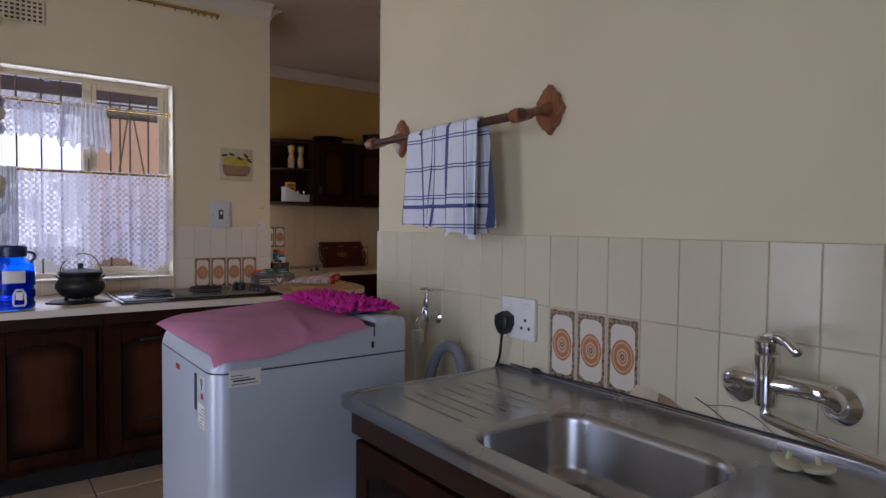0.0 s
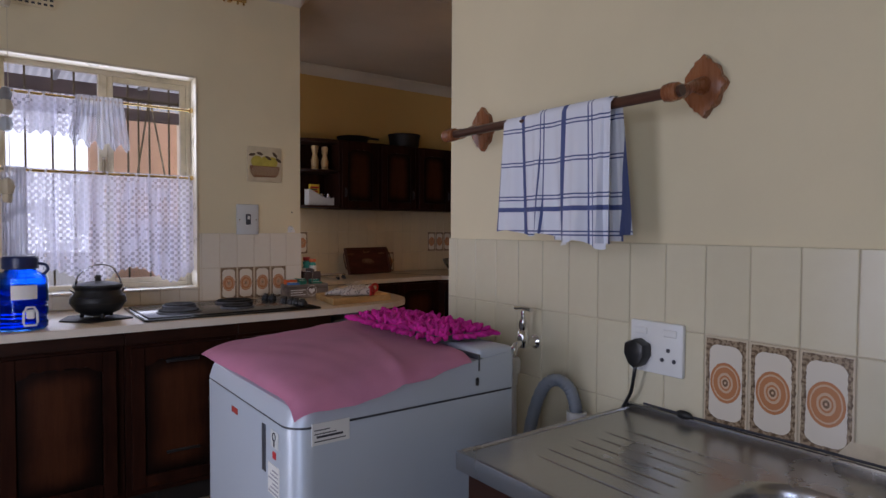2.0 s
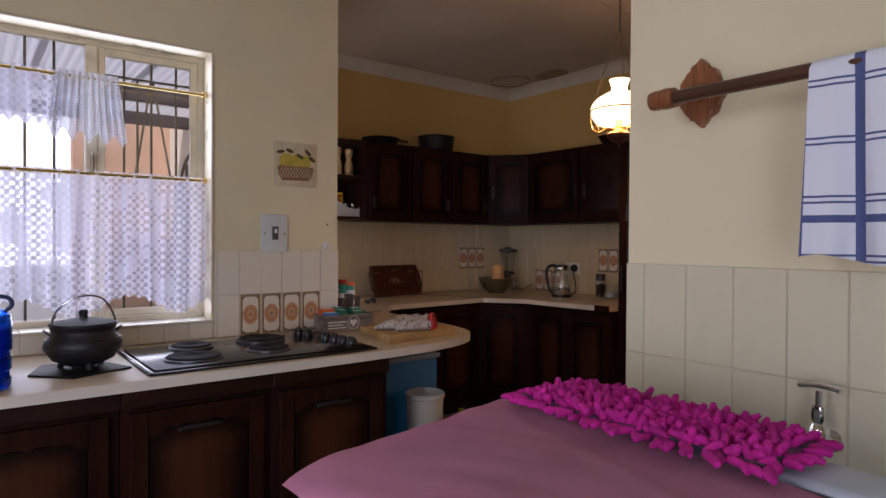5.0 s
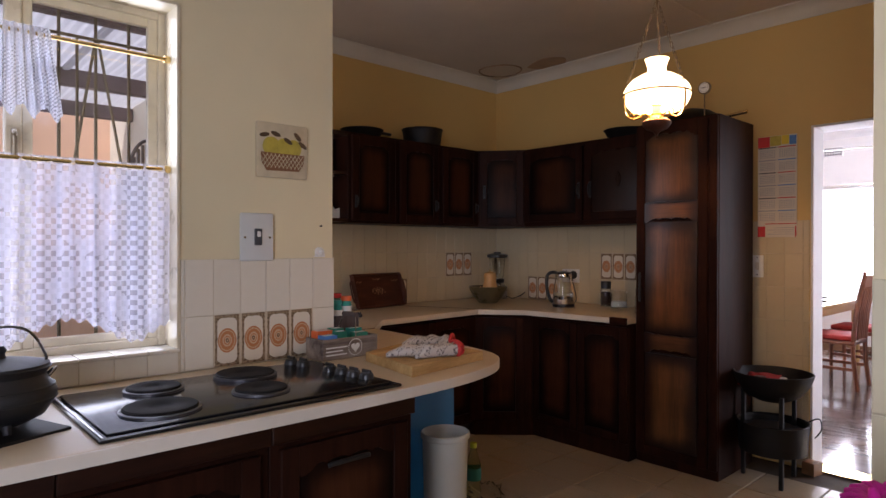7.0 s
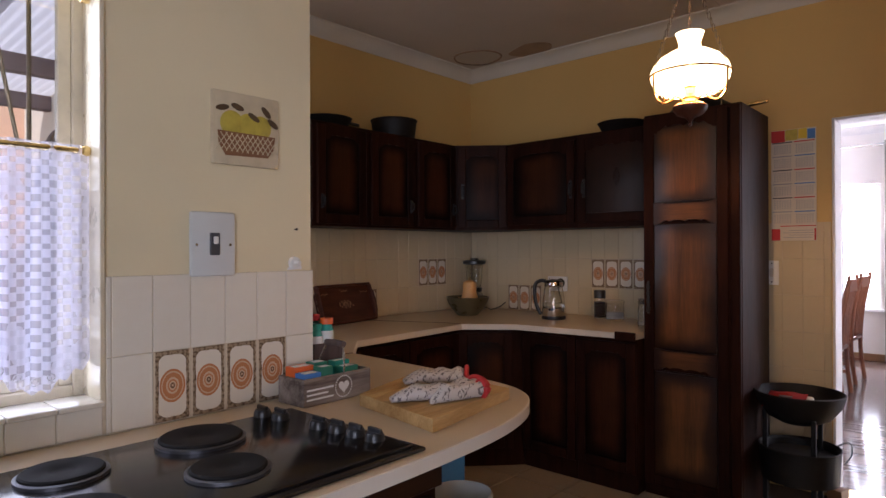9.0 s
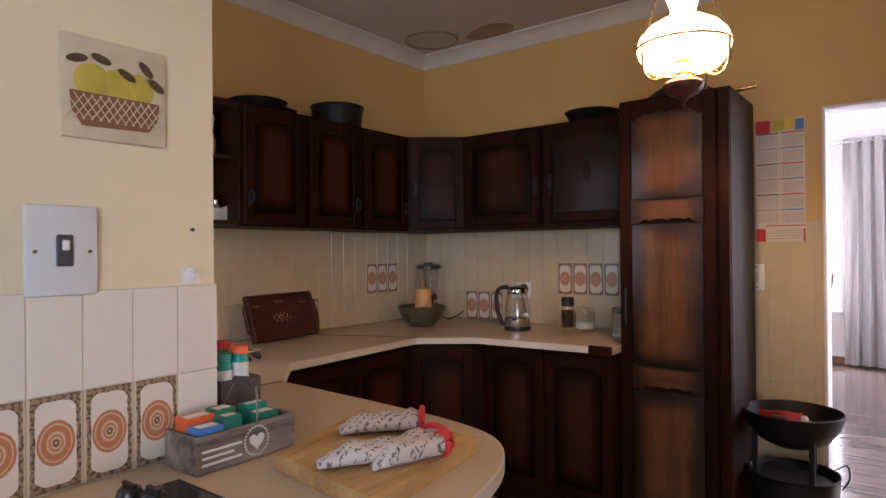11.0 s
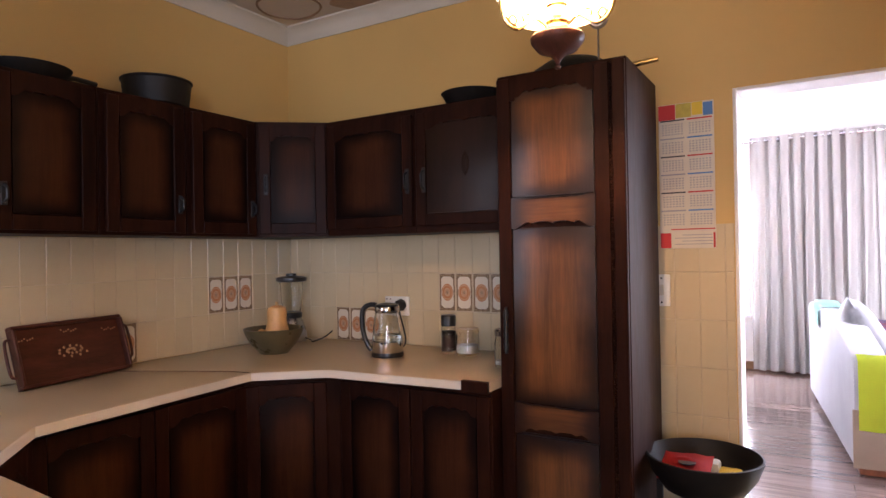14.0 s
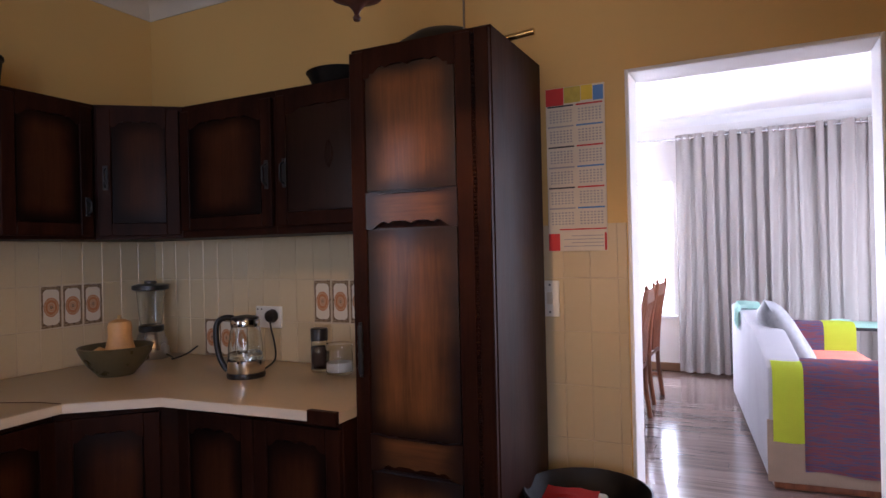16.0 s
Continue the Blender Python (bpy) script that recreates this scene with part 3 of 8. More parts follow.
solid("trim_doorway", bm, M_white, "white painted plaster lining of the doorway", "trim", kind="structure")


def cornice(name, runs, material):
    """A coved cornice along wall tops; a run is x, y of both ends and the way into the room."""
    bm = bm_new()
    for x0, y0, x1, y1, nx, ny in runs:
        prof = [(0.0, -0.088), (0.008, -0.088), (0.012, -0.075), (0.03, -0.04), (0.06, -0.016), (0.085, -0.010), (0.088, -0.001), (0.0, -0.001)]
        rows = []
        for x, y in ((x0, y0), (x1, y1)):
            rows.append([bm.verts.new((x + nx * d, y + ny * d, CEIL_NOW + h)) for d, h in prof])
        for i in range(len(prof)):
            j = (i + 1) % len(prof)
            bm.faces.new((rows[0][i], rows[0][j], rows[1][j], rows[1][i]))
        bm.faces.new(rows[0])
        bm.faces.new(rows[1][::-1])
    return solid(name, bm, material, "coved plaster cornice", "cornice", kind="structure", smooth=50)


CEIL_NOW = CEIL
cornice("trim_cornice", [
    (1.60, NORTH, EAST, NORTH, 0, -1), (EAST, NORTH, EAST, SINK_Y, -1, 0), (-1.28, WIN_Y, 1.60, WIN_Y, 0, -1),
    (WIN_END, WIN_Y, WIN_END, NORTH, 1, 0), (1.43, SINK_Y, EAST, SINK_Y, 0, 1)], M_cornice)
CEIL_NOW = 2.80
cornice("trim_cornice_lounge", [(9.3, 0.55, 9.3, 7.0, -1, 0)], M_lceil)
# stained ovals and joint strips on the ceiling
bm = bm_new()
for cx, cy, rx, ry in ((4.00, 5.29, 0.165, 0.18),):
    ringp = [(cx + rx * math.cos(a) * (1 + 0.05 * math.sin(3 * a)), cy + ry * math.sin(a), CEIL - 0.001) for a in [2 * math.pi * k / 40 for k in range(40)]]
    tube(bm, ringp, 0.007, 6, True)
solid("trim_ceiling_rings", bm, M_oval, "brown oval stain rings on the ceiling", "trim", kind="structure")
bm = bm_new()
slab(bm, [(4.13 + 0.13 * math.cos(a) * (1 + 0.2 * math.sin(2 * a)), 4.90 + 0.17 * math.sin(a) * (1 + 0.12 * math.cos(3 * a))) for a in [2 * math.pi * k / 30 for k in range(30)]], CEIL - 0.004, CEIL + 0.001)
solid("trim_ceiling_stain", bm, M_stain, "dry brown water stain on the ceiling", "trim", kind="structure")
bm = bm_new()
box(bm, 1.62, 3.62, CEIL - 0.006, 4.2, 3.65, CEIL + 0.001, 0.002)
box(bm, -1.2, 2.4, CEIL - 0.006, 4.2, 2.43, CEIL + 0.001, 0.002)
solid("trim_ceiling_strips", bm, M_ceil, "thin cover strips over the ceiling joints", "trim", kind="structure")
bm = bm_new()
box(bm, 9.285, LW0 - 1.0, 0, 9.3, 7.0, 0.09, 0.003)
box(bm, 4.46, OPEN1 + 0.05, 0, 4.475, 6.9, 0.09, 0.003)
solid("baseboard", bm, M_skirt, "brown wooden skirting board", "baseboard", kind="structure")
bm = bm_new()
box(bm, 4.30, OPEN0 + 0.015, -0.006, 4.46, OPEN1 - 0.015, 0.006, 0.003)
solid("trim_threshold", bm, M_brass, "metal threshold strip in the doorway", "trim", kind="structure")

# ---- window of the scullery ----
win = thing("window_1", "cream steel casement window with burglar bars", "window", (0.5, 4.2, WZ0), kind="structure")
bm = bm_new()
FY0, FY1 = 4.17, 4.205
box(bm, WX0, FY0, WZ0, WX0 + 0.03, FY1, WZ1, 0.004)
box(bm, WX1 - 0.03, FY0, WZ0, WX1, FY1, WZ1, 0.004)
box(bm, WX0 + 0.03, FY0, WZ1 - 0.03, WX1 - 0.03, FY1, WZ1, 0.004)
box(bm, WX0 + 0.03, FY0, WZ0, WX1 - 0.03, FY1, WZ0 + 0.035, 0.004)
part("frame", bm, M_frame, win)
bm = bm_new()
box(bm, 0.49, FY0 - 0.008, WZ0 + 0.035, 0.535, FY1, WZ1 - 0.03, 0.004)
part("mullion", bm, M_frame, win)
bm = bm_new()
for x0, x1 in ((0.535, 0.565), (WX1 - 0.062, WX1 - 0.03)):
    box(bm, x0, FY0 + 0.006, WZ0 + 0.035, x1, FY1 - 0.004, WZ1 - 0.03, 0.003)
box(bm, 0.565, FY0 + 0.006, WZ1 - 0.062, WX1 - 0.062, FY1 - 0.004, WZ1 - 0.03, 0.003)
box(bm, 0.565, FY0 + 0.006, WZ0 + 0.035, WX1 - 0.062, FY1 - 0.004, WZ0 + 0.065, 0.003)
sash = part("sash", bm, M_frame, win)
bm = bm_new()
box(bm, 0.505, FY0 - 0.022, 1.60, 0.520, FY0 - 0.008, 1.69, 0.003)
tube(bm, spline([(0.512, FY0 - 0.02, 1.68), (0.512, FY0 - 0.04, 1.67), (0.512, FY0 - 0.045, 1.60)], 4), 0.006, 8)
part("latch", bm, M_bar, sash, "dull brass window latch")
for x0, x1 in ((WX0 + 0.03, 0.49), (0.565, WX1 - 0.062)):
    bm = bm_new()
    box(bm, x0, 4.186, WZ0 + 0.04, x1, 4.190, WZ1 - 0.04)
    pane = part("pane", bm, M_clear, win, smooth=None)
    pane.visible_shadow = False
for x in (0.165, 0.285, 0.385, 0.645, 0.755, 0.86, 0.925):
    bm = bm_new()
    tube(bm, [(x, 4.225, WZ0 + 0.01), (x, 4.225, WZ1 - 0.01)], 0.0055, 8)
    part("burglar_bar", bm, M_bar, win)
for z, x0 in ((2.03, 0.52), (1.60, 0.06)):
    bm = bm_new()
    tube(bm, [(x0, 4.213, z), (WX1 - 0.01, 4.213, z)], 0.0055, 8)
    part("burglar_bar", bm, M_bar, win)
for pts in (((0.69, 4.232, 1.60), (0.755, 4.232, 2.03)), ((0.765, 4.232, 2.03), (0.84, 4.232, 1.60)), ((0.70, 4.232, 1.60), (0.70, 4.232, 2.03))):
    bm = bm_new()
    tube(bm, pts, 0.005, 8)
    part("burglar_bar", bm, M_bar, win)
bm = bm_new()
box(bm, WX0 - 0.004, 4.05, WZ0 - 0.004, WX0 + 0.006, FY0, WZ1, 0.002)
box(bm, WX1 - 0.006, 4.05, WZ0 - 0.004, WX1 + 0.006, FY0, WZ1, 0.002)
box(bm, WX0, 4.05, WZ1 - 0.006, WX1, FY0, WZ1 + 0.006, 0.002)
part("reveal_edging", bm, M_frame, win)
# tiled sill, pieces set side by side
sill_tiles = []
for i in range(9):
    bm = bm_new()
    x0 = WX0 + 0.004 + i * 0.1022
    box(bm, x0, 4.035, WZ0 - 0.004, x0 + 0.1, 4.168, WZ0 + 0.008, 0.003, 2)
    part("sill_tile", bm, M_tile_w, win)

# curtain rods and lace
for z, label in ((1.985, "thin brass curtain rod over the window"), (1.597, "thin brass curtain rod half way up the window")):
    rod = thing("curtain_rod", label, "curtain rod", (0.5, 4.12, z), "brass rods of the scullery window")
    bm = bm_new()
    tube(bm, [(0.045, 4.12, z), (0.968, 4.12, z)], 0.007, 10)
    part("rod", bm, M_brass, rod)
    for x in (0.055, 0.958):
        bm = bm_new()
        lathe(bm, [(0.0, -0.012), (0.013, -0.012), (0.014, 0.0), (0.010, 0.012), (0.0, 0.012)], (x, 4.12, z), 14, 0)
        part("rod_end", bm, M_brass, rod)


def hanging(bm, x0, x1, z_top, z_low, y, folds, depth, nx=150, nz=26, seed=1, flare=0.0):
    """A gathered curtain; z_low is a function of the place across."""
    grid = []
    for j in range(nz + 1):
        row = []
        for i in range(nx + 1):
            s, w = i / nx, j / nz
            x = x0 + (x1 - x0) * s
            ph = folds * s * 2 * math.pi + 0.9 * noise.noise((s * 5, w * 0.8, seed))
            d = depth * (0.35 + 0.65 * min(1, w * 2.5 + 0.1)) * (math.sin(ph) + 0.45 * math.sin(2.3 * ph + 1.1 + seed))
            z = z_top + (z_low(s) - z_top) * w
            row.append(bm.verts.new((x + 0.3 * d + flare * (s - 0.5) * w, y + d, z)))
        grid.append(row)
    for a, b in zip(grid, grid[1:]):
        for i in range(nx):
            bm.faces.new((a[i], a[i + 1], b[i + 1], b[i]))


val = thing("lace_valance", "white lace valance gathered on a brass rod", "curtain", (0.3, 4.12, 1.99))
bm = bm_new()
hanging(bm, 0.06, 0.40, 2.0, lambda s: 1.79 + 0.012 * math.cos(s * 44), 4.12, 5, 0.012, seed=3)
part("lace", bm, M_lace, val, smooth=180)
bm = bm_new()
hanging(bm, 0.38, 0.60, 2.005, lambda s: 1.755 + 0.02 * math.cos(s * 30) - 0.02 * s, 4.108, 10, 0.014, seed=7, flare=0.07)
part("frill", bm, M_lace_t, val, smooth=180)
cafe = thing("lace_curtain", "white lace cafe curtain with a scalloped hem", "curtain", (0.5, 4.12, 1.6))
bm = bm_new()
hanging(bm, 0.055, 0.965, 1.61, lambda s: 1.00 + 0.09 * abs(math.sin(s * 7.2)) ** 1.5 + 0.007 * math.cos(s * 150), 4.12, 13, 0.013, nx=300, seed=2)
part("lace", bm, M_lace, cafe, smooth=180)
bm = bm_new()
hanging(bm, 0.06, 0.16, 1.612, lambda s: 1.05, 4.105, 5, 0.014, nx=60, seed=5)
part("frill", bm, M_lace_t, cafe, smooth=180)
for k in range(26):
    bm = bm_new()
    s = (k + 0.5) / 26
    x = 0.06 + 0.9 * s
    lathe(bm, [(0.007, -0.0012), (0.0095, -0.0012), (0.0095, 0.0012), (0.007, 0.0012), (0.007, -0.0012)], (x, 4.10, 1.03 + 0.09 * abs(math.sin(s * 7.2)) ** 1.5), 10, 1)
    part("eyelet", bm, M_lace_t, cafe)

# string of felt shapes beside the window
mob = thing("hanging_ornament", "string of small felt shapes hanging by the window", "ornament", (0.088, 3.9, 2.7))
bm = bm_new()
tube(bm, [(0.088, 3.9, 2.781), (0.088, 3.9, 1.45)], 0.0015, 6)
part("string", bm, M_shell, mob)
for z, r, mt in ((2.36, 0.035, M_shell), (1.93, 0.035, M_pillow), (1.87, 0.04, M_shell), (1.79, 0.038, M_washer), (1.50, 0.042, M_shell), (1.45, 0.03, M_shell)):
    bm = bm_new()
    lathe(bm, [(0, -r), (r * 0.55, -r * 0.8), (r * 0.75, 0), (r * 0.5, r * 0.75), (0, r)], (0.078, 3.9, z), 16, 2, 0.12)
    part("felt_shape", bm, mt, mob)

# ---- outside the window ----
bm = bm_new()
xs = [-0.6 + 0.019 * i for i in range(152)]
rows = [[bm.verts.new((x, y, z + 0.012 * math.sin(x * 2 * math.pi / 0.076))) for x in xs] for y, z in ((4.34, 2.92), (9.3, 2.84))]
for i in range(len(xs) - 1):
    bm.faces.new((rows[0][i], rows[0][i + 1], rows[1][i + 1], rows[1][i]))
ver = thing("veranda_roof", "corrugated veranda roof on dark timber beams", "roof", (0, 6.5, 2.85))
part("roof_sheet", bm, M_roof, ver, smooth=60)
for y in (6.0, 7.8, 9.1):
    bm = bm_new()
    box(bm, -0.6, y, 2.68, 2.27, y + 0.09, 2.82, 0.005)
    part("beam", bm, M_beam, ver)
for x in (-0.3, 0.55, 1.35):
    bm = bm_new()
    box(bm, x, 4.34, 2.80, x + 0.05, 9.3, 2.835, 0.004)
    part("rafter", bm, M_roof, ver)
neigh = thing("neighbouring_house", "orange and cream plastered house wing", "house", (2, 8, -0.14))
bm = bm_new()
box(bm, 1.15, 10.0, -0.14, 2.27, 10.2, 3.4)
part("wall", bm, M_orangew, neigh, smooth=None)
bm = bm_new()
box(bm, 2.27, 5.9, -0.14, 2.45, 10.2, 3.4)
part("wall", bm, M_creamw, neigh, "cream plastered side wall", smooth=None)
gate = thing("arched_slat_panel", "dark arched slatted garden panel standing in the yard", "garden panel", (1.52, 6.3, -0.14))
for k in range(9):
    u = (k - 4) / 4.6
    bm = bm_new()
    box(bm, 1.56 + 0.13 * u - 0.010, 6.3, -0.14, 1.56 + 0.13 * u + 0.010, 6.32, 1.62 + 0.40 * math.sqrt(max(0, 1 - u * u)), 0.003)
    part("slat", bm, M_stone, gate)
bm = bm_new()
tube(bm, [(1.56 + 0.14 * math.cos(a), 6.31, 1.62 + 0.42 * math.sin(a)) for a in [math.pi * k / 24 for k in range(25)]], 0.012, 8)
part("rim", bm, M_stone, gate)
# self-lit sheets added behind the yard and the lounge window
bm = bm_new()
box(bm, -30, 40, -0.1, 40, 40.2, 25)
solid("backdrop", bm, M_yard_glow, "added glowing backdrop sheet beyond the yard", "backdrop", kind="structure", smooth=None)
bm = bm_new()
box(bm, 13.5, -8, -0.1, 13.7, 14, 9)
solid("backdrop", bm, M_backdrop, "added glowing backdrop sheet beyond the lounge window", "backdrop", kind="structure", smooth=None)

# ---- fittings on the window wall ----
vent = thing("air_vent", "cream plaster air brick with square holes", "vent", (0.17, 4.055, 2.46))
bm = bm_new()
VX0, VX1, VZ0, VZ1 = 0.03, 0.29, 2.405, 2.525
for i in range(11):
    x = VX0 + (VX1 - VX0) * i / 10
    box(bm, x - 0.005, 4.045, VZ0, x + 0.005, 4.062, VZ1)
for j in range(6):
    z = VZ0 + (VZ1 - VZ0) * j / 5
    box(bm, VX0, 4.046, z - 0.005, VX1, 4.062, z + 0.005)
part("grille", bm, M_wall, vent, smooth=None)
bm = bm_new()
box(bm, VX0, 4.057, VZ0, VX1, 4.0615, VZ1)
part("backing", bm, M_ink, vent, smooth=None)
track = thing("curtain_track", "old brass curtain track below the cornice", "curtain track", (0.9, 4.03, 2.64))
bm = bm_new()
box(bm, 0.45, 4.02, 2.635, 1.25, 4.035, 2.655, 0.003)
part("track", bm, M_brass, track)
for x in (0.5, 0.58, 0.72, 0.86, 0.98, 1.08, 1.12, 1.2, 1.235):
    bm = bm_new()
    lathe(bm, [(0.0, -0.02), (0.006, -0.018), (0.006, -0.004), (0.0, 0.0)], (x, 4.026, 2.637), 8)
    part("glider", bm, M_brass, track)
for x in (0.6, 1.15):
    bm = bm_new()
    box(bm, x, 4.03, 2.63, x + 0.02, 4.062, 2.66, 0.002)
    part("bracket", bm, M_brass, track)

pic = thing("lemon_picture", "square tile picture of lemons in a basket", "picture", (1.365, 4.05, 1.69))
bm = bm_new()
box(bm, 1.263, 4.045, 1.592, 1.468, 4.062, 1.793, 0.004, 2)
part("plaque", bm, M_picbg, pic)
for dx, r in ((-0.045, 0.036), (0.005, 0.034), (0.045, 0.033)):
    bm = bm_new()
    lathe(bm, [(0, -0.004), (r * 0.8, -0.003), (r, 0.0)], (1.365 + dx, 4.045, 1.705), 20, 1)
    part("lemon", bm, M_lemon, pic)
for dx, dz, a in ((-0.075, 0.045, 0.2), (-0.03, 0.052, -0.3), (0.02, 0.03, -0.5), (0.06, 0.05, -0.8), (0.082, 0.02, -0.6)):
    bm = bm_new()
    pts = [(0.02 * math.cos(t), 0.008 * math.sin(t)) for t in [2 * math.pi * k / 14 for k in range(14)]]
    vs = [bm.verts.new((1.365 + dx + u * math.cos(a) - w * math.sin(a), 4.0405, 1.70 + dz + u * math.sin(a) + w * math.cos(a))) for u, w in pts]
    f = bm.faces.new(vs)
    ex = bmesh.ops.extrude_face_region(bm, geom=[f])
    bmesh.ops.translate(bm, verts=[v for v in ex["geom"] if isinstance(v, bmesh.types.BMVert)], vec=(0, 0.003, 0))
    part("leaf", bm, M_leaf, pic)
bm = bm_new()
bas = [(-0.088, 0.0), (0.088, 0.0), (0.085, -0.035), (0.065, -0.062), (-0.065, -0.066), (-0.085, -0.035)]
vs = [bm.verts.new((1.365 + u, 4.0415, 1.682 + w)) for u, w in bas]
f = bm.faces.new(vs)
ex = bmesh.ops.extrude_face_region(bm, geom=[f])
bmesh.ops.translate(bm, verts=[v for v in ex["geom"] if isinstance(v, bmesh.types.BMVert)], vec=(0, 0.0035, 0))
part("basket", bm, M_basket, pic)
bm = bm_new()
for k in range(-5, 6):
    for s in (-1, 1):
        x = 1.365 + k * 0.016
        tube(bm, [(x - s * 0.018, 4.0405, 1.628), (x + s * 0.018, 4.0405, 1.678)], 0.0013, 4)
part("basket_lattice", bm, M_picbg, pic)
pic.scale = (1.045, 1, 1.05)
pic.location.z += 0.005
iso = thing("isolator_switch", "grey metal cooker isolator switch", "switch", (1.26, 4.05, 1.36))
bm = bm_new()
box(bm, 1.196, 4.042, 1.276, 1.322, 4.056, 1.448, 0.006, 2)
part("plate", bm, M_iso, iso)
bm = bm_new()
box(bm, 1.247, 4.036, 1.332, 1.275, 4.043, 1.392, 0.002)
sw = part("switch_housing", bm, M_dgrey, iso)
bm = bm_new()
box(bm, 1.255, 4.028, 1.362, 1.267, 4.037, 1.382, 0.002)
part("toggle", bm, M_whitep, sw)
for x in (1.212, 1.306):
    bm = bm_new()
    lathe(bm, [(0, -0.003), (0.0035, -0.003), (0.004, 0.0)], (x, 4.0425, 1.36), 10, 1)
    part("screw", bm, M_steel, iso)
iso.scale = (1.06, 1, 1.05)
stub = thing("cable_stub", "white plastic cable stub on the wall", "cable stub", (1.53, 4.05, 1.31))
bm = bm_new()
lathe(bm, [(0, -0.03), (0.006, -0.03), (0.008, -0.012), (0.018, -0.008), (0.02, 0.004)], (1.535, 4.056, 1.305), 14, 1)
part("stub", bm, M_whitep, stub)
bm = bm_new()
slab(bm, [(1.51, 0), (1.565, 0), (1.56, 0.02), (1.52, 0.012)], 0, 0.004)
bmesh.ops.rotate(bm, verts=bm.verts, cent=(0, 0, 0), matrix=Matrix.Rotation(radians(90), 3, "X"))
bmesh.ops.translate(bm, verts=bm.verts, vec=(0, 4.061, 1.283))
part("plaster_patch", bm, M_white, stub)
nail = thing("wall_nail", "small dark nail in the wall", "nail", (1.54, 4.05, 1.41))
bm = bm_new()
lathe(bm, [(0, -0.012), (0.004, -0.012), (0.004, -0.009), (0.002, -0.008), (0.002, 0.004)], (1.54, 4.06, 1.41), 8, 1)
part("nail_head", bm, M_iron, nail)


# ---- cabinets ----
def local(origin, ang):
    return Matrix.Translation(origin) @ Matrix.Rotation(radians(ang), 4, "Z")


def bump_wave(s):
    """The wavy outline of a rail, 0 at its ends and 1 in the middle."""
    q = 0.5 - abs(s - 0.5)
    t = min(1, max(0, (q - 0.05) / 0.16))
    return t * t * (3 - 2 * t) - 0.28 * math.exp(-((q - 0.26) / 0.035) ** 2) - 0.30 * math.exp(-((q - 0.5) / 0.035) ** 2)


def wavy(bm, u0, u1, lo, hi, y0, y1, n=36):
    """A rail from u0 to u1 between two outlines, y0 (front) to y1 deep."""
    cols = []
    for i in range(n + 1):
        s = i / n
        u = u0 + (u1 - u0) * s
        a, b = lo(s), hi(s)
        cols.append([bm.verts.new(p) for p in ((u, y0, a), (u, y0, b), (u, y1, b), (u, y1, a))])
    for a, b in zip(cols, cols[1:]):
        for k in range(4):
            j = (k + 1) % 4
            bm.faces.new((a[k], b[k], b[j], a[j]))
    bm.faces.new(cols[0])
    bm.faces.new(cols[-1][::-1])


def handle_at(parent, m, u, z, h=0.085):
    bm = bm_new()
    box(bm, u - 0.011, -0.027, z - h / 2, u + 0.011, -0.0235, z + h / 2, 0.002)
    tube(bm, spline([(u, -0.026, z + h * 0.36), (u, -0.047, z + h * 0.25), (u, -0.05, z), (u, -0.047, z - h * 0.25), (u, -0.026, z - h * 0.36)], 5), 0.005, 8)
    bm.transform(m)
    part("handle", bm, M_iron, parent, "dark iron pull handle")


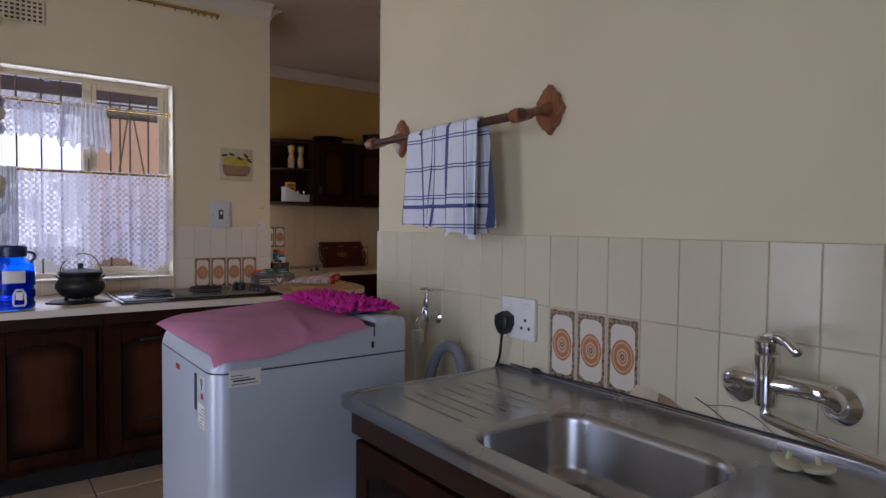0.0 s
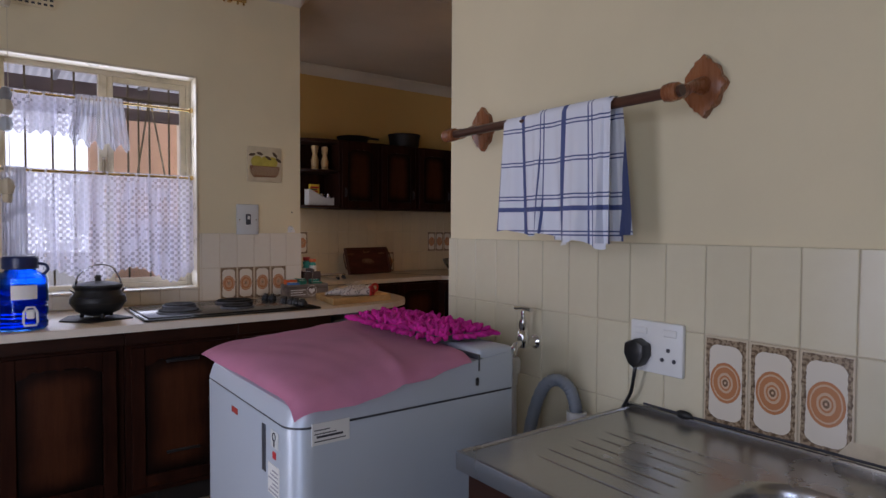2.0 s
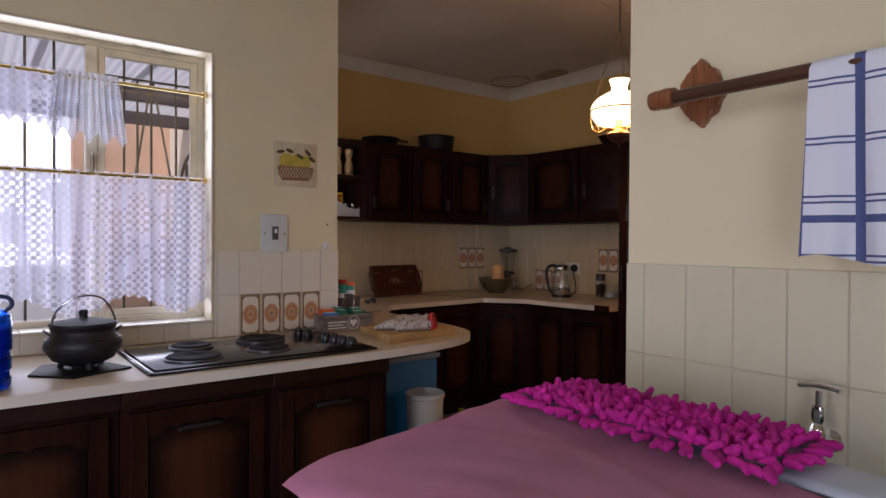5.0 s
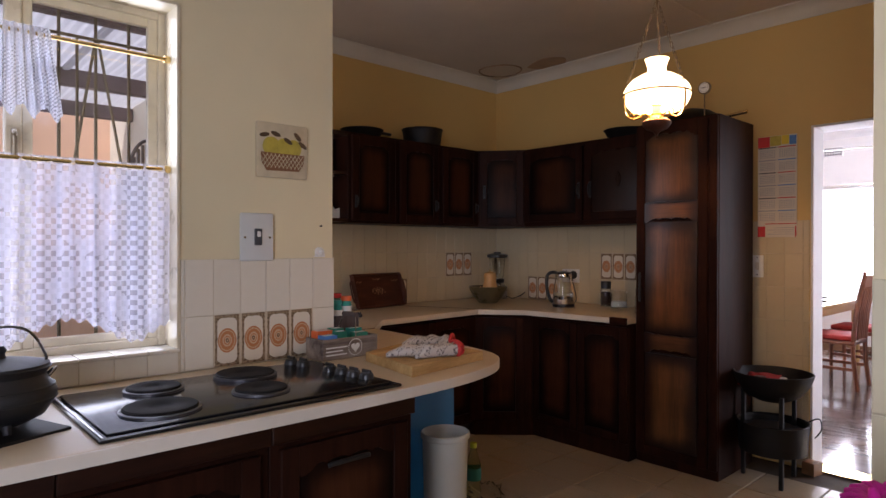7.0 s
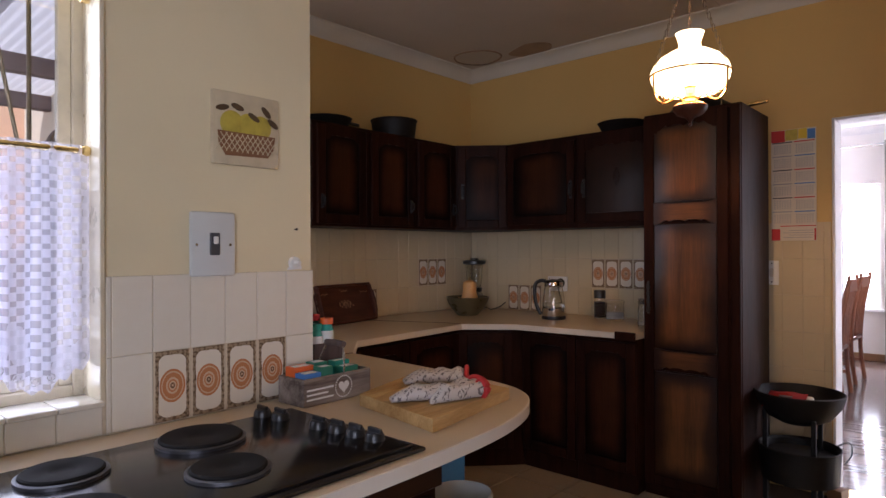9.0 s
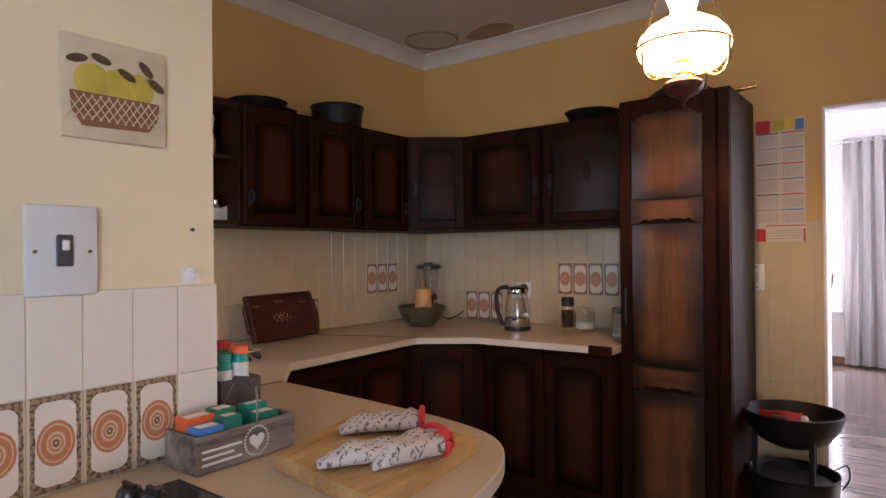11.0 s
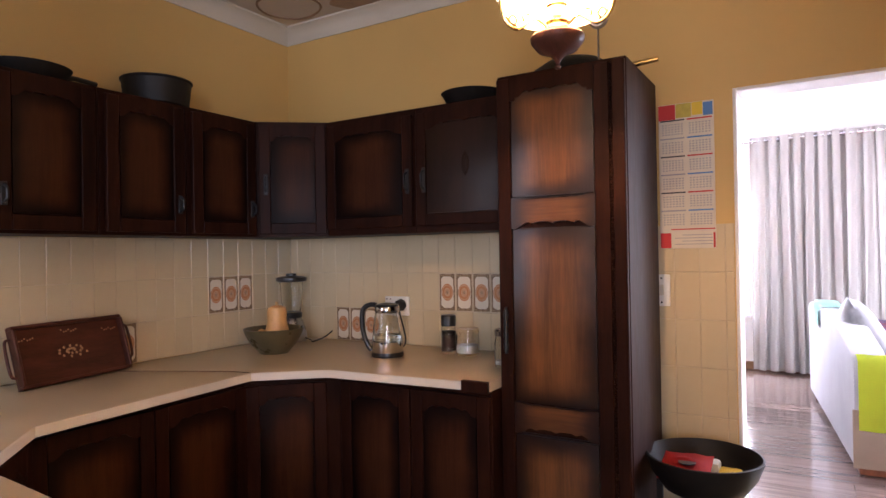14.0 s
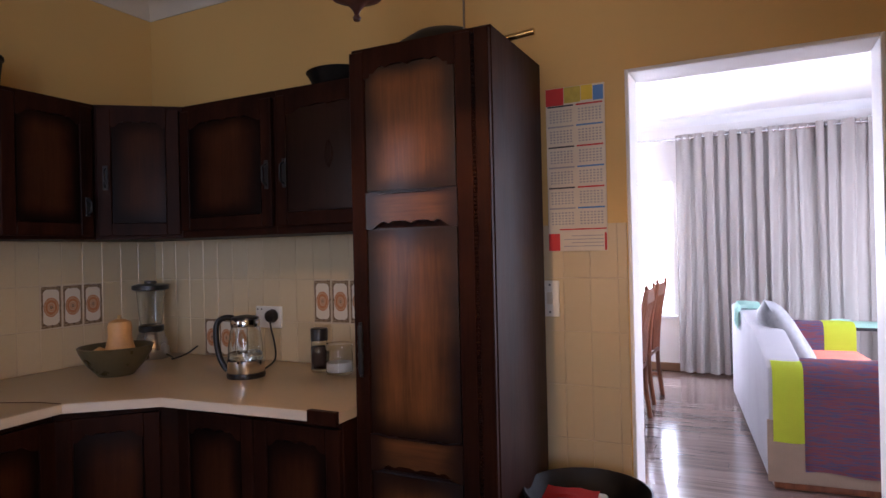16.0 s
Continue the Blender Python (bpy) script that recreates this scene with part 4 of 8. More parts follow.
def cab_door(parent, m, w, h, rails=(), handle=None, panel_mat=None, carved=False, arch=0.028):
    """A framed door w by h with wavy-edged panels, split by the rails (z0, z1)."""
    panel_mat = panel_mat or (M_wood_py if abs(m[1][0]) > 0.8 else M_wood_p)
    st = 0.058 if w > 0.26 else 0.045
    bm = bm_new()
    box(bm, 0.003, -0.0035, 0.003, w - 0.003, -0.0005, h - 0.003)
    bm.transform(m)
    door = part("door", bm, M_wood, parent)

    def piece(name, make, mt=M_wood):
        bm = bm_new()
        make(bm)
        bm.transform(m)
        part(name, bm, mt, door)
    piece("stile", lambda bm: box(bm, 0.002, -0.022, 0.002, st, 0, h - 0.002, 0.003))
    piece("stile", lambda bm: box(bm, w - st, -0.022, 0.002, w - 0.002, 0, h - 0.002, 0.003))
    piece("rail", lambda bm: box(bm, st, -0.0217, 0.002, w - st, 0, st, 0.003))
    piece("rail", lambda bm: wavy(bm, st, w - st, lambda s: h - st - arch + arch * bump_wave(s), lambda s: h - 0.002, -0.0217, 0))
    for z0, z1 in rails:
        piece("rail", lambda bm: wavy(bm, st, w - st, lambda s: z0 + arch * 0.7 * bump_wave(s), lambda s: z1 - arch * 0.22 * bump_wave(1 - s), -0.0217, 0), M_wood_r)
    zs = [st] + [z for r in rails for z in r] + [h - st]
    for a, b in zip(zs[::2], zs[1::2]):
        bm = bm_new()
        box(bm, st - 0.003, -0.008, a - 0.003, w - st + 0.003, -0.003, b + 0.003)
        vs = box(bm, st + 0.004, -0.018, a + 0.004, w - st - 0.004, -0.006, b - 0.004)
        front = [f for f in {f for v in vs for f in v.link_faces} if f.calc_center_median().y < -0.0175]
        ins = bmesh.ops.inset_region(bm, faces=front, thickness=0.03, depth=0.0)
        for f in front:
            for v in f.verts:
                v.co.y -= 0.004
        for v in vs:
            if v.is_valid and v.co.y < -0.0175 and v not in front[0].verts:
                v.co.y = -0.0105
        bm.transform(m)
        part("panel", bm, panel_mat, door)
    if carved:
        bm = bm_new()
        for k in range(11):
            z = h * 0.42 + k * h * 0.018
            r = 0.014 * math.sin(math.pi * (k + 0.6) / 11.4)
            for s in (-1, 1):
                tube(bm, spline([(w / 2, -0.0225, z), (w / 2 + s * r, -0.0235, z + 0.006), (w / 2 + s * r * 1.6, -0.0225, z - 0.002)], 3), 0.0018, 5)
        bm.transform(m)
        tagged(part("carving", bm, M_wood, door), kind="stuff")
    if handle:
        handle_at(door, m, *handle)
    return door


def carcass(parent, m, w, d, z0, z1, name="body"):
    bm = bm_new()
    box(bm, 0, 0.001, z0, w, d, z1, 0.003)
    bm.transform(m)
    return part(name, bm, M_wood, parent)


# base units under the hob
FRONT = 3.395
base_units = [(-1.2, 0.62, 2), (-0.58, 0.58, 1), (0.0, 0.48, 1), (0.48, 0.50, 1), (0.98, 0.50, 1)]
for x0, w, n in base_units:
    u = thing("base_cabinet", "dark-stained wooden base cabinet under the hob worktop", "cabinet", (x0, FRONT, 0), "base cabinets under the hob")
    m = local((x0, FRONT, 0), 0)
    carcass(u, m, w - 0.002, 0.62, 0.10, 0.848)
    bm = bm_new()
    box(bm, 0, 0.05, 0, w - 0.002, 0.60, 0.10)
    bm.transform(m)
    part("plinth", bm, M_black, u)
    bm = bm_new()
    box(bm, 0, -0.02, 0.79, w - 0.002, 0, 0.846, 0.003)
    bm.transform(m)
    part("top_rail", bm, M_wood_h, u)
    dw = (w - 0.05) / n
    for k in range(n):
        d = cab_door(u, local((x0 + 0.022 + k * dw, FRONT, 0.13), 0), dw - 0.004, 0.645)
        if x0 >= 0.4:
            for z in (0.28, 0.70):
                bm = bm_new()
                tube(bm, spline([(0.17, -0.024, z), (0.19, -0.032, z + 0.004), (w - 0.21, -0.032, z + 0.004), (w - 0.19, -0.024, z)], 4), 0.008, 6)
                bm.transform(local((x0, FRONT, 0), 0))
                part("strap_hinge", bm, M_iron, d)

# base units of the kitchen
N_FR, E_FR = 4.905, 3.61
runs = [("north", 2.44, 0.43), ("north", 2.87, 0.43)]
for _, x0, w in runs:
    u = thing("base_cabinet", "dark-stained wooden kitchen base cabinet", "cabinet", (x0, N_FR, 0), "kitchen base cabinets")
    m = local((x0, N_FR, 0), 0)
    carcass(u, m, w, 0.68, 0.09, 0.848)
    bm = bm_new()
    box(bm, 0, 0.04, 0, w, 0.66, 0.09)
    bm.transform(m)
    part("plinth", bm, M_black, u)
    cab_door(u, local((x0, N_FR, 0.11), 0), w, 0.72)
u = thing("corner_base_cabinet", "dark-stained wooden corner base cabinet", "cabinet", (3.45, 4.8, 0))
bm = bm_new()
slab(bm, [(3.305, N_FR), (3.56, 4.66), (E_FR, 4.62), (4.27, 4.62), (4.27, 5.58), (3.305, 5.58)], 0.0, 0.848)
part("body", bm, M_wood, u)
ang = math.degrees(math.atan2(4.66 - N_FR, 3.56 - 3.305))
cab_door(u, local((3.307, N_FR - 0.002, 0.11), ang), 0.345, 0.72)
for y0, w in ((4.615, 0.375), (4.24, 0.37)):
    u = thing("base_cabinet", "dark-stained wooden kitchen base cabinet", "cabinet", (E_FR, y0, 0), "kitchen base cabinets")
    m = local((E_FR, y0, 0), -90)
    carcass(u, m, w - 0.002, 0.67, 0.0, 0.848)
    cab_door(u, local((E_FR, y0, 0.11), -90), w - 0.002, 0.72)
u = thing("corner_base_cabinet", "dark-stained corner base cabinet beside the peninsula", "cabinet", (2.0, 5.0, 0))
bm = bm_new()
slab(bm, [(1.61, 4.45), (2.14, 4.56), (2.44, 4.90), (2.44, 5.58), (1.61, 5.58)], 0.0, 0.848)
part("body", bm, M_wood, u)
cab_door(u, local((2.142, 4.555, 0.11), math.degrees(math.atan2(0.34, 0.30))), 0.44, 0.72)

# wall cupboards
UZ0, UZ1, UY, UX = 1.485, 2.088, 5.285, 3.965
shelf = thing("corner_shelf", "dark wooden open corner shelf with curved boards", "shelf", (2.3, 5.59, UZ0))


def quarter(z0, z1):
    bm = bm_new()
    pts = [(2.50, 5.588), (2.50, UY)] + [(2.50 - 0.41 * math.sin(a), 5.588 - 0.303 * math.cos(a) ** 0.8) for a in [radians(8 + d * 8.2) for d in range(10)]] + [(2.085, 5.588)]
    slab(bm, pts, z0, z1, 0.006)
    return bm


for z0, z1 in ((UZ0 + 0.005, UZ0 + 0.027), (1.802, 1.822), (UZ1 - 0.03, UZ1)):
    part("shelf_board", quarter(z0, z1), M_wood_h, shelf)
bm = bm_new()
box(bm, 2.085, 5.575, UZ0 + 0.027, 2.50, 5.592, UZ1 - 0.03)
part("back", bm, M_wood, shelf)
wx = [2.50, 2.905, 3.315, 3.735]
for a, b, hx in ((0, 1, 0.05), (1, 2, None), (2, 3, None)):
    w = wx[b] - wx[a]
    u = thing("wall_cupboard", "dark-stained wooden wall cupboard with a framed door", "cupboard", (wx[a], UY, UZ0), "kitchen wall cupboards")
    carcass(u, local((wx[a], UY, UZ0), 0), w - 0.001, 0.305, 0, UZ1 - UZ0)
    cab_door(u, local((wx[a] + 0.02, UY, 0.012 + UZ0), 0), w - 0.04, UZ1 - UZ0 - 0.03, handle=(0.03, 0.13) if a == 0 else (w - 0.07, 0.13))
u = thing("corner_wall_cupboard", "dark-stained corner wall cupboard with a slanted door", "cupboard", (3.9, 5.2, UZ0))
bm = bm_new()
slab(bm, [(3.735, UY), (UX, 5.0), (4.285, 5.0), (4.285, 5.592), (3.735, 5.592)], UZ0, UZ1)
part("body", bm, M_wood, u)
ang = math.degrees(math.atan2(5.0 - UY, UX - 3.735))
cab_door(u, local((3.745, UY - 0.012, UZ0 + 0.012), ang), 0.345, UZ1 - UZ0 - 0.03, handle=(0.035, 0.26, 0.11))
for y0, w, hu, carved in ((5.0, 0.56, 0.515, False), (4.44, 0.57, 0.05, True)):
    u = thing("wall_cupboard", "dark wooden wall cupboard with a carved motif" if carved else "dark-stained wooden wall cupboard with a framed door", "cupboard", (UX, y0, UZ0), "kitchen wall cupboards")
    carcass(u, local((UX, y0, UZ0), -90), w - 0.001, 0.32, 0, UZ1 - UZ0)
    cab_door(u, local((UX, y0 - 0.01, UZ0 + 0.03), -90), w - 0.02, UZ1 - UZ0 - 0.06, handle=(hu, 0.22, 0.12), carved=carved, panel_mat=M_wood_d if carved else None)

# tall larder unit
TX, TY0, TY1, TZ = 3.69, 3.357, 3.865, 2.08
TBACK = 4.17
tall = thing("tall_cabinet", "tall dark-stained wooden larder cabinet with a panelled door", "cabinet", (TX, 3.6, 0))
carcass(tall, local((TX, TY1, 0), -90), TY1 - TY0, TBACK - TX, 0.0, TZ)
# door wood coloured lighter, as lit by the pendant
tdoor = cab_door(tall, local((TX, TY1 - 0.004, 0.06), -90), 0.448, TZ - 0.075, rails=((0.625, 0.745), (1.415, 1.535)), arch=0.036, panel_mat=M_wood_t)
bm = bm_new()
box(bm, 0.459, -0.022, 0.06, 0.506, 0, TZ - 0.01, 0.004)
bm.transform(local((TX, TY1, 0), -90))
part("stile", bm, M_wood, tall)
bm = bm_new()
for k in range(150):
    z = 0.1 + k * 0.0131
    lathe(bm, [(0, -0.005), (0.004, -0.003), (0.005, 0.0), (0.004, 0.003), (0, 0.005)], (TX - 0.020, TY1 - 0.4555, z), 6)
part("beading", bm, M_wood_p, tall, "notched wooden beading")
bm = bm_new()
for z in (1.02, 1.06, 1.10, 1.14):
    lathe(bm, [(0, -0.026), (0.008, -0.02), (0.011, 0), (0.008, 0.02), (0, 0.026)], (TX - 0.030, TY1 - 0.035, z), 10)
tube(bm, [(TX - 0.028, TY1 - 0.035, 0.99), (TX - 0.028, TY1 - 0.035, 1.17)], 0.006, 8)
part("handle", bm, M_iron, tdoor, "dark ornate pull handle")

# ---- worktop ----
wt = thing("worktop", "cream laminate worktop with pale edging and rounded end", "worktop", (1.6, 4.5, 0.85))
tip = [(v.x, v.y) for v in spline([(1.15, 3.345, 0), (1.45, 3.352, 0), (1.72, 3.378, 0), (1.93, 3.445, 0), (2.06, 3.555, 0), (2.118, 3.72, 0), (2.148, 4.0, 0), (2.178, 4.55, 0)], 6)]
slab_a = [(-1.2, 3.345)] + tip + [(1.605, 4.55), (1.605, 4.05), (-1.2, 4.05)]
slab_b = [(1.605, 4.553), (2.18, 4.553), (2.432, 4.825), (3.318, 4.882), (3.30, 5.0), (3.02, 5.59), (1.605, 5.59)]
slab_c = [(3.321, 4.882), (3.527, 4.622), (3.587, 3.868), (4.285, 3.868), (4.285, 5.59), (3.023, 5.59), (3.303, 5.0)]
for o in (slab_a, slab_b, slab_c):
    bm = bm_new()
    slab(bm, o, 0.851, 0.885, 0.002)
    part("slab", bm, M_lami, wt)
edge_line = [(-1.2, 3.345)] + tip + [(2.432, 4.825), (3.319, 4.882), (3.527, 4.622), (3.587, 3.87)]
bm = bm_new()
ev = []
for i, (x, y) in enumerate(edge_line):
    a = Vector(edge_line[max(i - 1, 0)])
    b = Vector(edge_line[min(i + 1, len(edge_line) - 1)])
    d = (b - a).normalized()
    nx, ny = d.y, -d.x
    ev.append([bm.verts.new((x + nx * o, y + ny * o, z)) for o, z in ((-0.001, 0.85), (0.004, 0.851), (0.004, 0.883), (-0.001, 0.884))])
for a, b in zip(ev, ev[1:]):
    for k in range(3):
        bm.faces.new((a[k], b[k], b[k + 1], a[k + 1]))
part("edging", bm, M_edge, wt)
for seam_line in ([(1.606, 4.5515), (2.179, 4.5515)], [(3.318, 4.885), (3.30, 5.0), (3.022, 5.588)]):
    bm = bm_new()
    tube(bm, [(x, y, 0.8845) for x, y in seam_line], 0.0028, 6)
    part("seam", bm, M_tray, wt, "dark joint in the laminate")
bm = bm_new()
box(bm, 3.566, 3.87, 0.846, 3.59, 3.985, 0.8895, 0.002)
part("edge_strip", bm, M_wood, wt, "dark wooden end strip")

# ---- on the hob worktop ----
CT = 0.885
M_ring = surf("dull_ring_steel", (0.10, 0.10, 0.11), 0.4, 0.8, var=0.1)
hob = thing("hob", "black electric hob with four solid plates and knobs", "hob", (0.97, 3.63, CT))
HX0, HX1, HY0, HY1 = 0.56, 1.42, 3.372, 3.90
bm = bm_new()
box(bm, HX0, HY0, CT + 0.0005, HX1, HY1, CT + 0.010, 0.004, 2)
box(bm, HX0 + 0.02, HY0 + 0.02, CT + 0.010, HX1 - 0.02, HY1 - 0.02, CT + 0.0175, 0.005, 2)
part("tray", bm, surf("black_enamel", (0.010, 0.010, 0.012), 0.16, var=0.15, big=12, bump=0.02, rvar=0.05), hob)
bm = bm_new()
box(bm, HX0 + 0.006, HY0 + 0.006, CT + 0.0095, HX0 + 0.012, HY1 - 0.006, CT + 0.013, 0.001)
part("trim_strip", bm, M_steel, hob)
for x, y, r in ((0.74, 3.52, 0.092), (0.80, 3.765, 0.075), (1.03, 3.545, 0.075), (1.09, 3.78, 0.092)):
    bm = bm_new()
    lathe(bm, [(r + 0.008, CT + 0.0175), (r + 0.008, CT + 0.024), (r + 0.002, CT + 0.026), (r - 0.002, CT + 0.024)], (x, y, 0), 40)
    ring = part("ring", bm, M_ring, hob, "dull metal ring")
    bm = bm_new()
    lathe(bm, [(r, CT + 0.018), (r, CT + 0.029), (r - 0.004, CT + 0.032), (r * 0.36, CT + 0.031), (r * 0.30, CT + 0.028), (0, CT + 0.028)], (x, y, 0), 40)
    part("plate", bm, M_plate, hob)
for k, (x, y) in enumerate(((1.30, 3.86), (1.315, 3.80), (1.335, 3.66), (1.345, 3.60), (1.352, 3.54), (1.36, 3.48))):
    bm = bm_new()
    lathe(bm, [(0.024, CT + 0.0175), (0.023, CT + 0.028), (0.019, CT + 0.036), (0, CT + 0.037)], (x, y, 0), 20)
    box(bm, x - 0.005, y - 0.022, CT + 0.034, x + 0.005, y + 0.022, CT + 0.046, 0.002)
    part("knob", bm, M_black, hob)

tmat = thing("pot_mat", "black slate pot mat on the worktop", "mat", (0.44, 3.70, CT))
bm = bm_new()
slab(bm, [(0.25, 3.60), (0.36, 3.48), (0.545, 3.555), (0.47, 3.76), (0.30, 3.76)], CT, CT + 0.007, 0.002)
part("slab", bm, M_iron_s, tmat)
pot = thing("cast_iron_pot", "black three-legged cast iron pot with lid and wire handle", "pot", (0.412, 3.64, CT + 0.007))
PX, PY, PZ = 0.412, 3.64, CT + 0.007
bm = bm_new()
lathe(bm, [(0, 0.008), (0.05, 0.010), (0.095, 0.032), (0.118, 0.068), (0.121, 0.086), (0.115, 0.10), (0.101, 0.117), (0.097, 0.13), (0.104, 0.143), (0.108, 0.148), (0.104, 0.151), (0.097, 0.148)], (PX, PY, PZ), 40)
for z, r in ((0.073, 0.1195), (0.102, 0.1145)):
    tube(bm, [(PX + r * math.cos(a), PY + r * math.sin(a), PZ + z) for a in [2 * math.pi * k / 40 for k in range(40)]], 0.003, 6, True)
part("body", bm, M_iron, pot)
for a in (0.6, 2.7, 4.8):
    bm = bm_new()
    tube(bm, [(PX + 0.06 * math.cos(a), PY + 0.06 * math.sin(a), PZ + 0.034), (PX + 0.075 * math.cos(a), PY + 0.075 * math.sin(a), PZ)], 0.012, 10, taper=[1, 0.75])
    part("leg", bm, M_iron, pot)
bm = bm_new()
lathe(bm, [(0.105, 0.150), (0.105, 0.156), (0.08, 0.163), (0.04, 0.170), (0.014, 0.172), (0.012, 0.182), (0.016, 0.190), (0.01, 0.2), (0, 0.201)], (PX, PY, PZ), 36)
part("lid", bm, M_iron, pot)
bm = bm_new()
tube(bm, spline([(PX - 0.095, PY, PZ + 0.135), (PX - 0.085, PY - 0.03, PZ + 0.2), (PX - 0.02, PY - 0.055, PZ + 0.25), (PX + 0.05, PY - 0.05, PZ + 0.24), (PX + 0.092, PY - 0.02, PZ + 0.175), (PX + 0.095, PY, PZ + 0.135)], 8), 0.0035, 8)
for s in (-1, 1):
    tube(bm, spline([(PX + s * 0.1, PY - 0.014, PZ + 0.118), (PX + s * 0.118, PY, PZ + 0.135), (PX + s * 0.1, PY + 0.014, PZ + 0.118)], 5), 0.004, 8)
part("handle", bm, M_steel, pot, "bent wire carrying handle")
pot.scale = (0.98, 0.98, 0.98)

jug = thing("water_dispenser", "blue plastic water dispenser with dark lid and tap", "water dispenser", (0.115, 3.47, CT))
JX, JY = 0.108, 3.475
bm = bm_new()
prof = []
for z, r in ((0, 0.078), (0.008, 0.086), (0.03, 0.088), (0.036, 0.083), (0.05, 0.083), (0.056, 0.088), (0.09, 0.088), (0.095, 0.084), (0.105, 0.084), (0.11, 0.089), (0.185, 0.089), (0.21, 0.085), (0.228, 0.06), (0.235, 0.05), (0.255, 0.05)):
    prof.append((r, z + CT + 0.0005))
lathe(bm, [(0, CT + 0.0005)] + prof + [(0.046, CT + 0.255), (0.046, CT + 0.235), (0.056, CT + 0.226), (0.081, CT + 0.207), (0.084, CT + 0.12), (0.081, CT + 0.01), (0, CT + 0.008)], (JX, JY, 0), 40)
part("body", bm, M_blueglass, jug)
bm = bm_new()
lathe(bm, [(0.0, CT + 0.0085), (0.08, CT + 0.0105), (0.083, CT + 0.12), (0.082, CT + 0.17), (0, CT + 0.17)], (JX, JY, 0), 32)
part("water", bm, M_blueglass, jug)
bm = bm_new()
lathe(bm, [(0.056, CT + 0.240), (0.06, CT + 0.243), (0.06, CT + 0.283), (0.055, CT + 0.29), (0, CT + 0.292)], (JX, JY, 0), 36)
part("lid", bm, M_bluelid, jug)
bm = bm_new()
tube(bm, spline([(JX + 0.05, JY - 0.02, CT + 0.262), (JX + 0.078, JY - 0.02, CT + 0.255), (JX + 0.086, JY - 0.02, CT + 0.235), (JX + 0.07, JY - 0.02, CT + 0.215)], 6), 0.006, 8)
part("carry_handle", bm, M_bluelid, jug)
bm = bm_new()
pts = [(-0.02, 0), (0.02, 0), (0.024, 0.012), (0.022, 0.05), (0.012, 0.07), (-0.012, 0.07), (-0.022, 0.05), (-0.024, 0.012)]
tube(bm, [(JX + u * 0.92 + 0.025, JY - 0.085 - 0.008, CT + 0.025 + w) for u, w in pts], 0.0045, 8, True)
box(bm, JX + 0.012, JY - 0.1, CT + 0.05, JX + 0.038, JY - 0.08, CT + 0.085, 0.004)
part("tap", bm, M_whitep, jug, "white plastic tap")
bm = bm_new()
for k in range(10):
    a0, a1 = radians(-112 + k * 5.4), radians(-112 + (k + 1) * 5.4)
    bm.faces.new([bm.verts.new((JX + 0.0905 * math.cos(a), JY + 0.0905 * math.sin(a), CT + z)) for a, z in ((a0, 0.125), (a1, 0.125), (a1, 0.18), (a0, 0.18))])
part("label", bm, M_label, jug, "pale printed label")
jug.scale = (1.1, 1.1, 1.05)

# tea caddy box with a wire handle
crate = thing("tea_caddy", "grey-washed wooden caddy box with a wire handle", "box", (1.57, 3.93, CT))
cm = local((1.455, 3.895, CT), 1.5)
CW, CD, CH = 0.262, 0.125, 0.082


def cbox(*b, bevel=0.002):
    bm = bm_new()
    box(bm, *b, bevel)
    bm.transform(cm)
    return bm


part("front_board", cbox(0, 0, 0.001, CW, 0.01, CH), M_crate, crate)
part("back_board", cbox(0, CD - 0.01, 0.001, CW, CD, CH), M_crate, crate)
part("end_board", cbox(0, 0.01, 0.001, 0.01, CD - 0.01, CH), M_crate, crate)
part("end_board", cbox(CW - 0.01, 0.01, 0.001, CW, CD - 0.01, CH), M_crate, crate)
part("bottom_board", cbox(0.01, 0.01, 0.001, CW - 0.01, CD - 0.01, 0.01), M_crate, crate)
bm = bm_new()
for i in range(3):
    box(bm, 0.012, -0.0012, 0.018 + i * 0.014, 0.11 - 0.02 * (i == 1), 0.0002, 0.023 + i * 0.014)
hp = [(0.15 + 0.0013 * 16 * math.sin(t) ** 3, 0.042 + 0.0013 * (13 * math.cos(t) - 5 * math.cos(2 * t) - 2 * math.cos(3 * t) - math.cos(4 * t))) for t in [2 * math.pi * k / 28 for k in range(28)]]
f = bm.faces.new([bm.verts.new((x, -0.0012, z)) for x, z in hp])
for k in range(26):
    a = 2 * math.pi * k / 26
    box(bm, 0.15 + 0.032 * math.cos(a) - 0.002, -0.001, 0.042 + 0.032 * math.sin(a) - 0.002, 0.15 + 0.032 * math.cos(a) + 0.002, 0.0002, 0.042 + 0.032 * math.sin(a) + 0.002)
bm.transform(cm)
part("stencil", bm, M_label, crate, "white heart and bars of stencilled writing")
for y0, y1, y2, y3 in ((0.004, 0.0, 0.02, 0.03), (CD - 0.004, CD, CD - 0.02, CD - 0.03)):
    bm = bm_new()
    tube(bm, spline([(0.15, y0, 0.07), (0.152, y1, 0.10), (0.165, y2, 0.155), (0.168, y3, 0.165)], 5), 0.0025, 8)
    bm.transform(cm)
    part("wire", bm, M_steel, crate, "bent steel wire handle")
bm = bm_new()
tube(bm, [(0.168, 0.02, 0.165), (0.168, CD / 2, 0.168), (0.168, CD - 0.02, 0.165)], 0.010, 10)
bm.transform(cm)
part("grip", bm, M_crate_d, crate, "dark wooden grip")
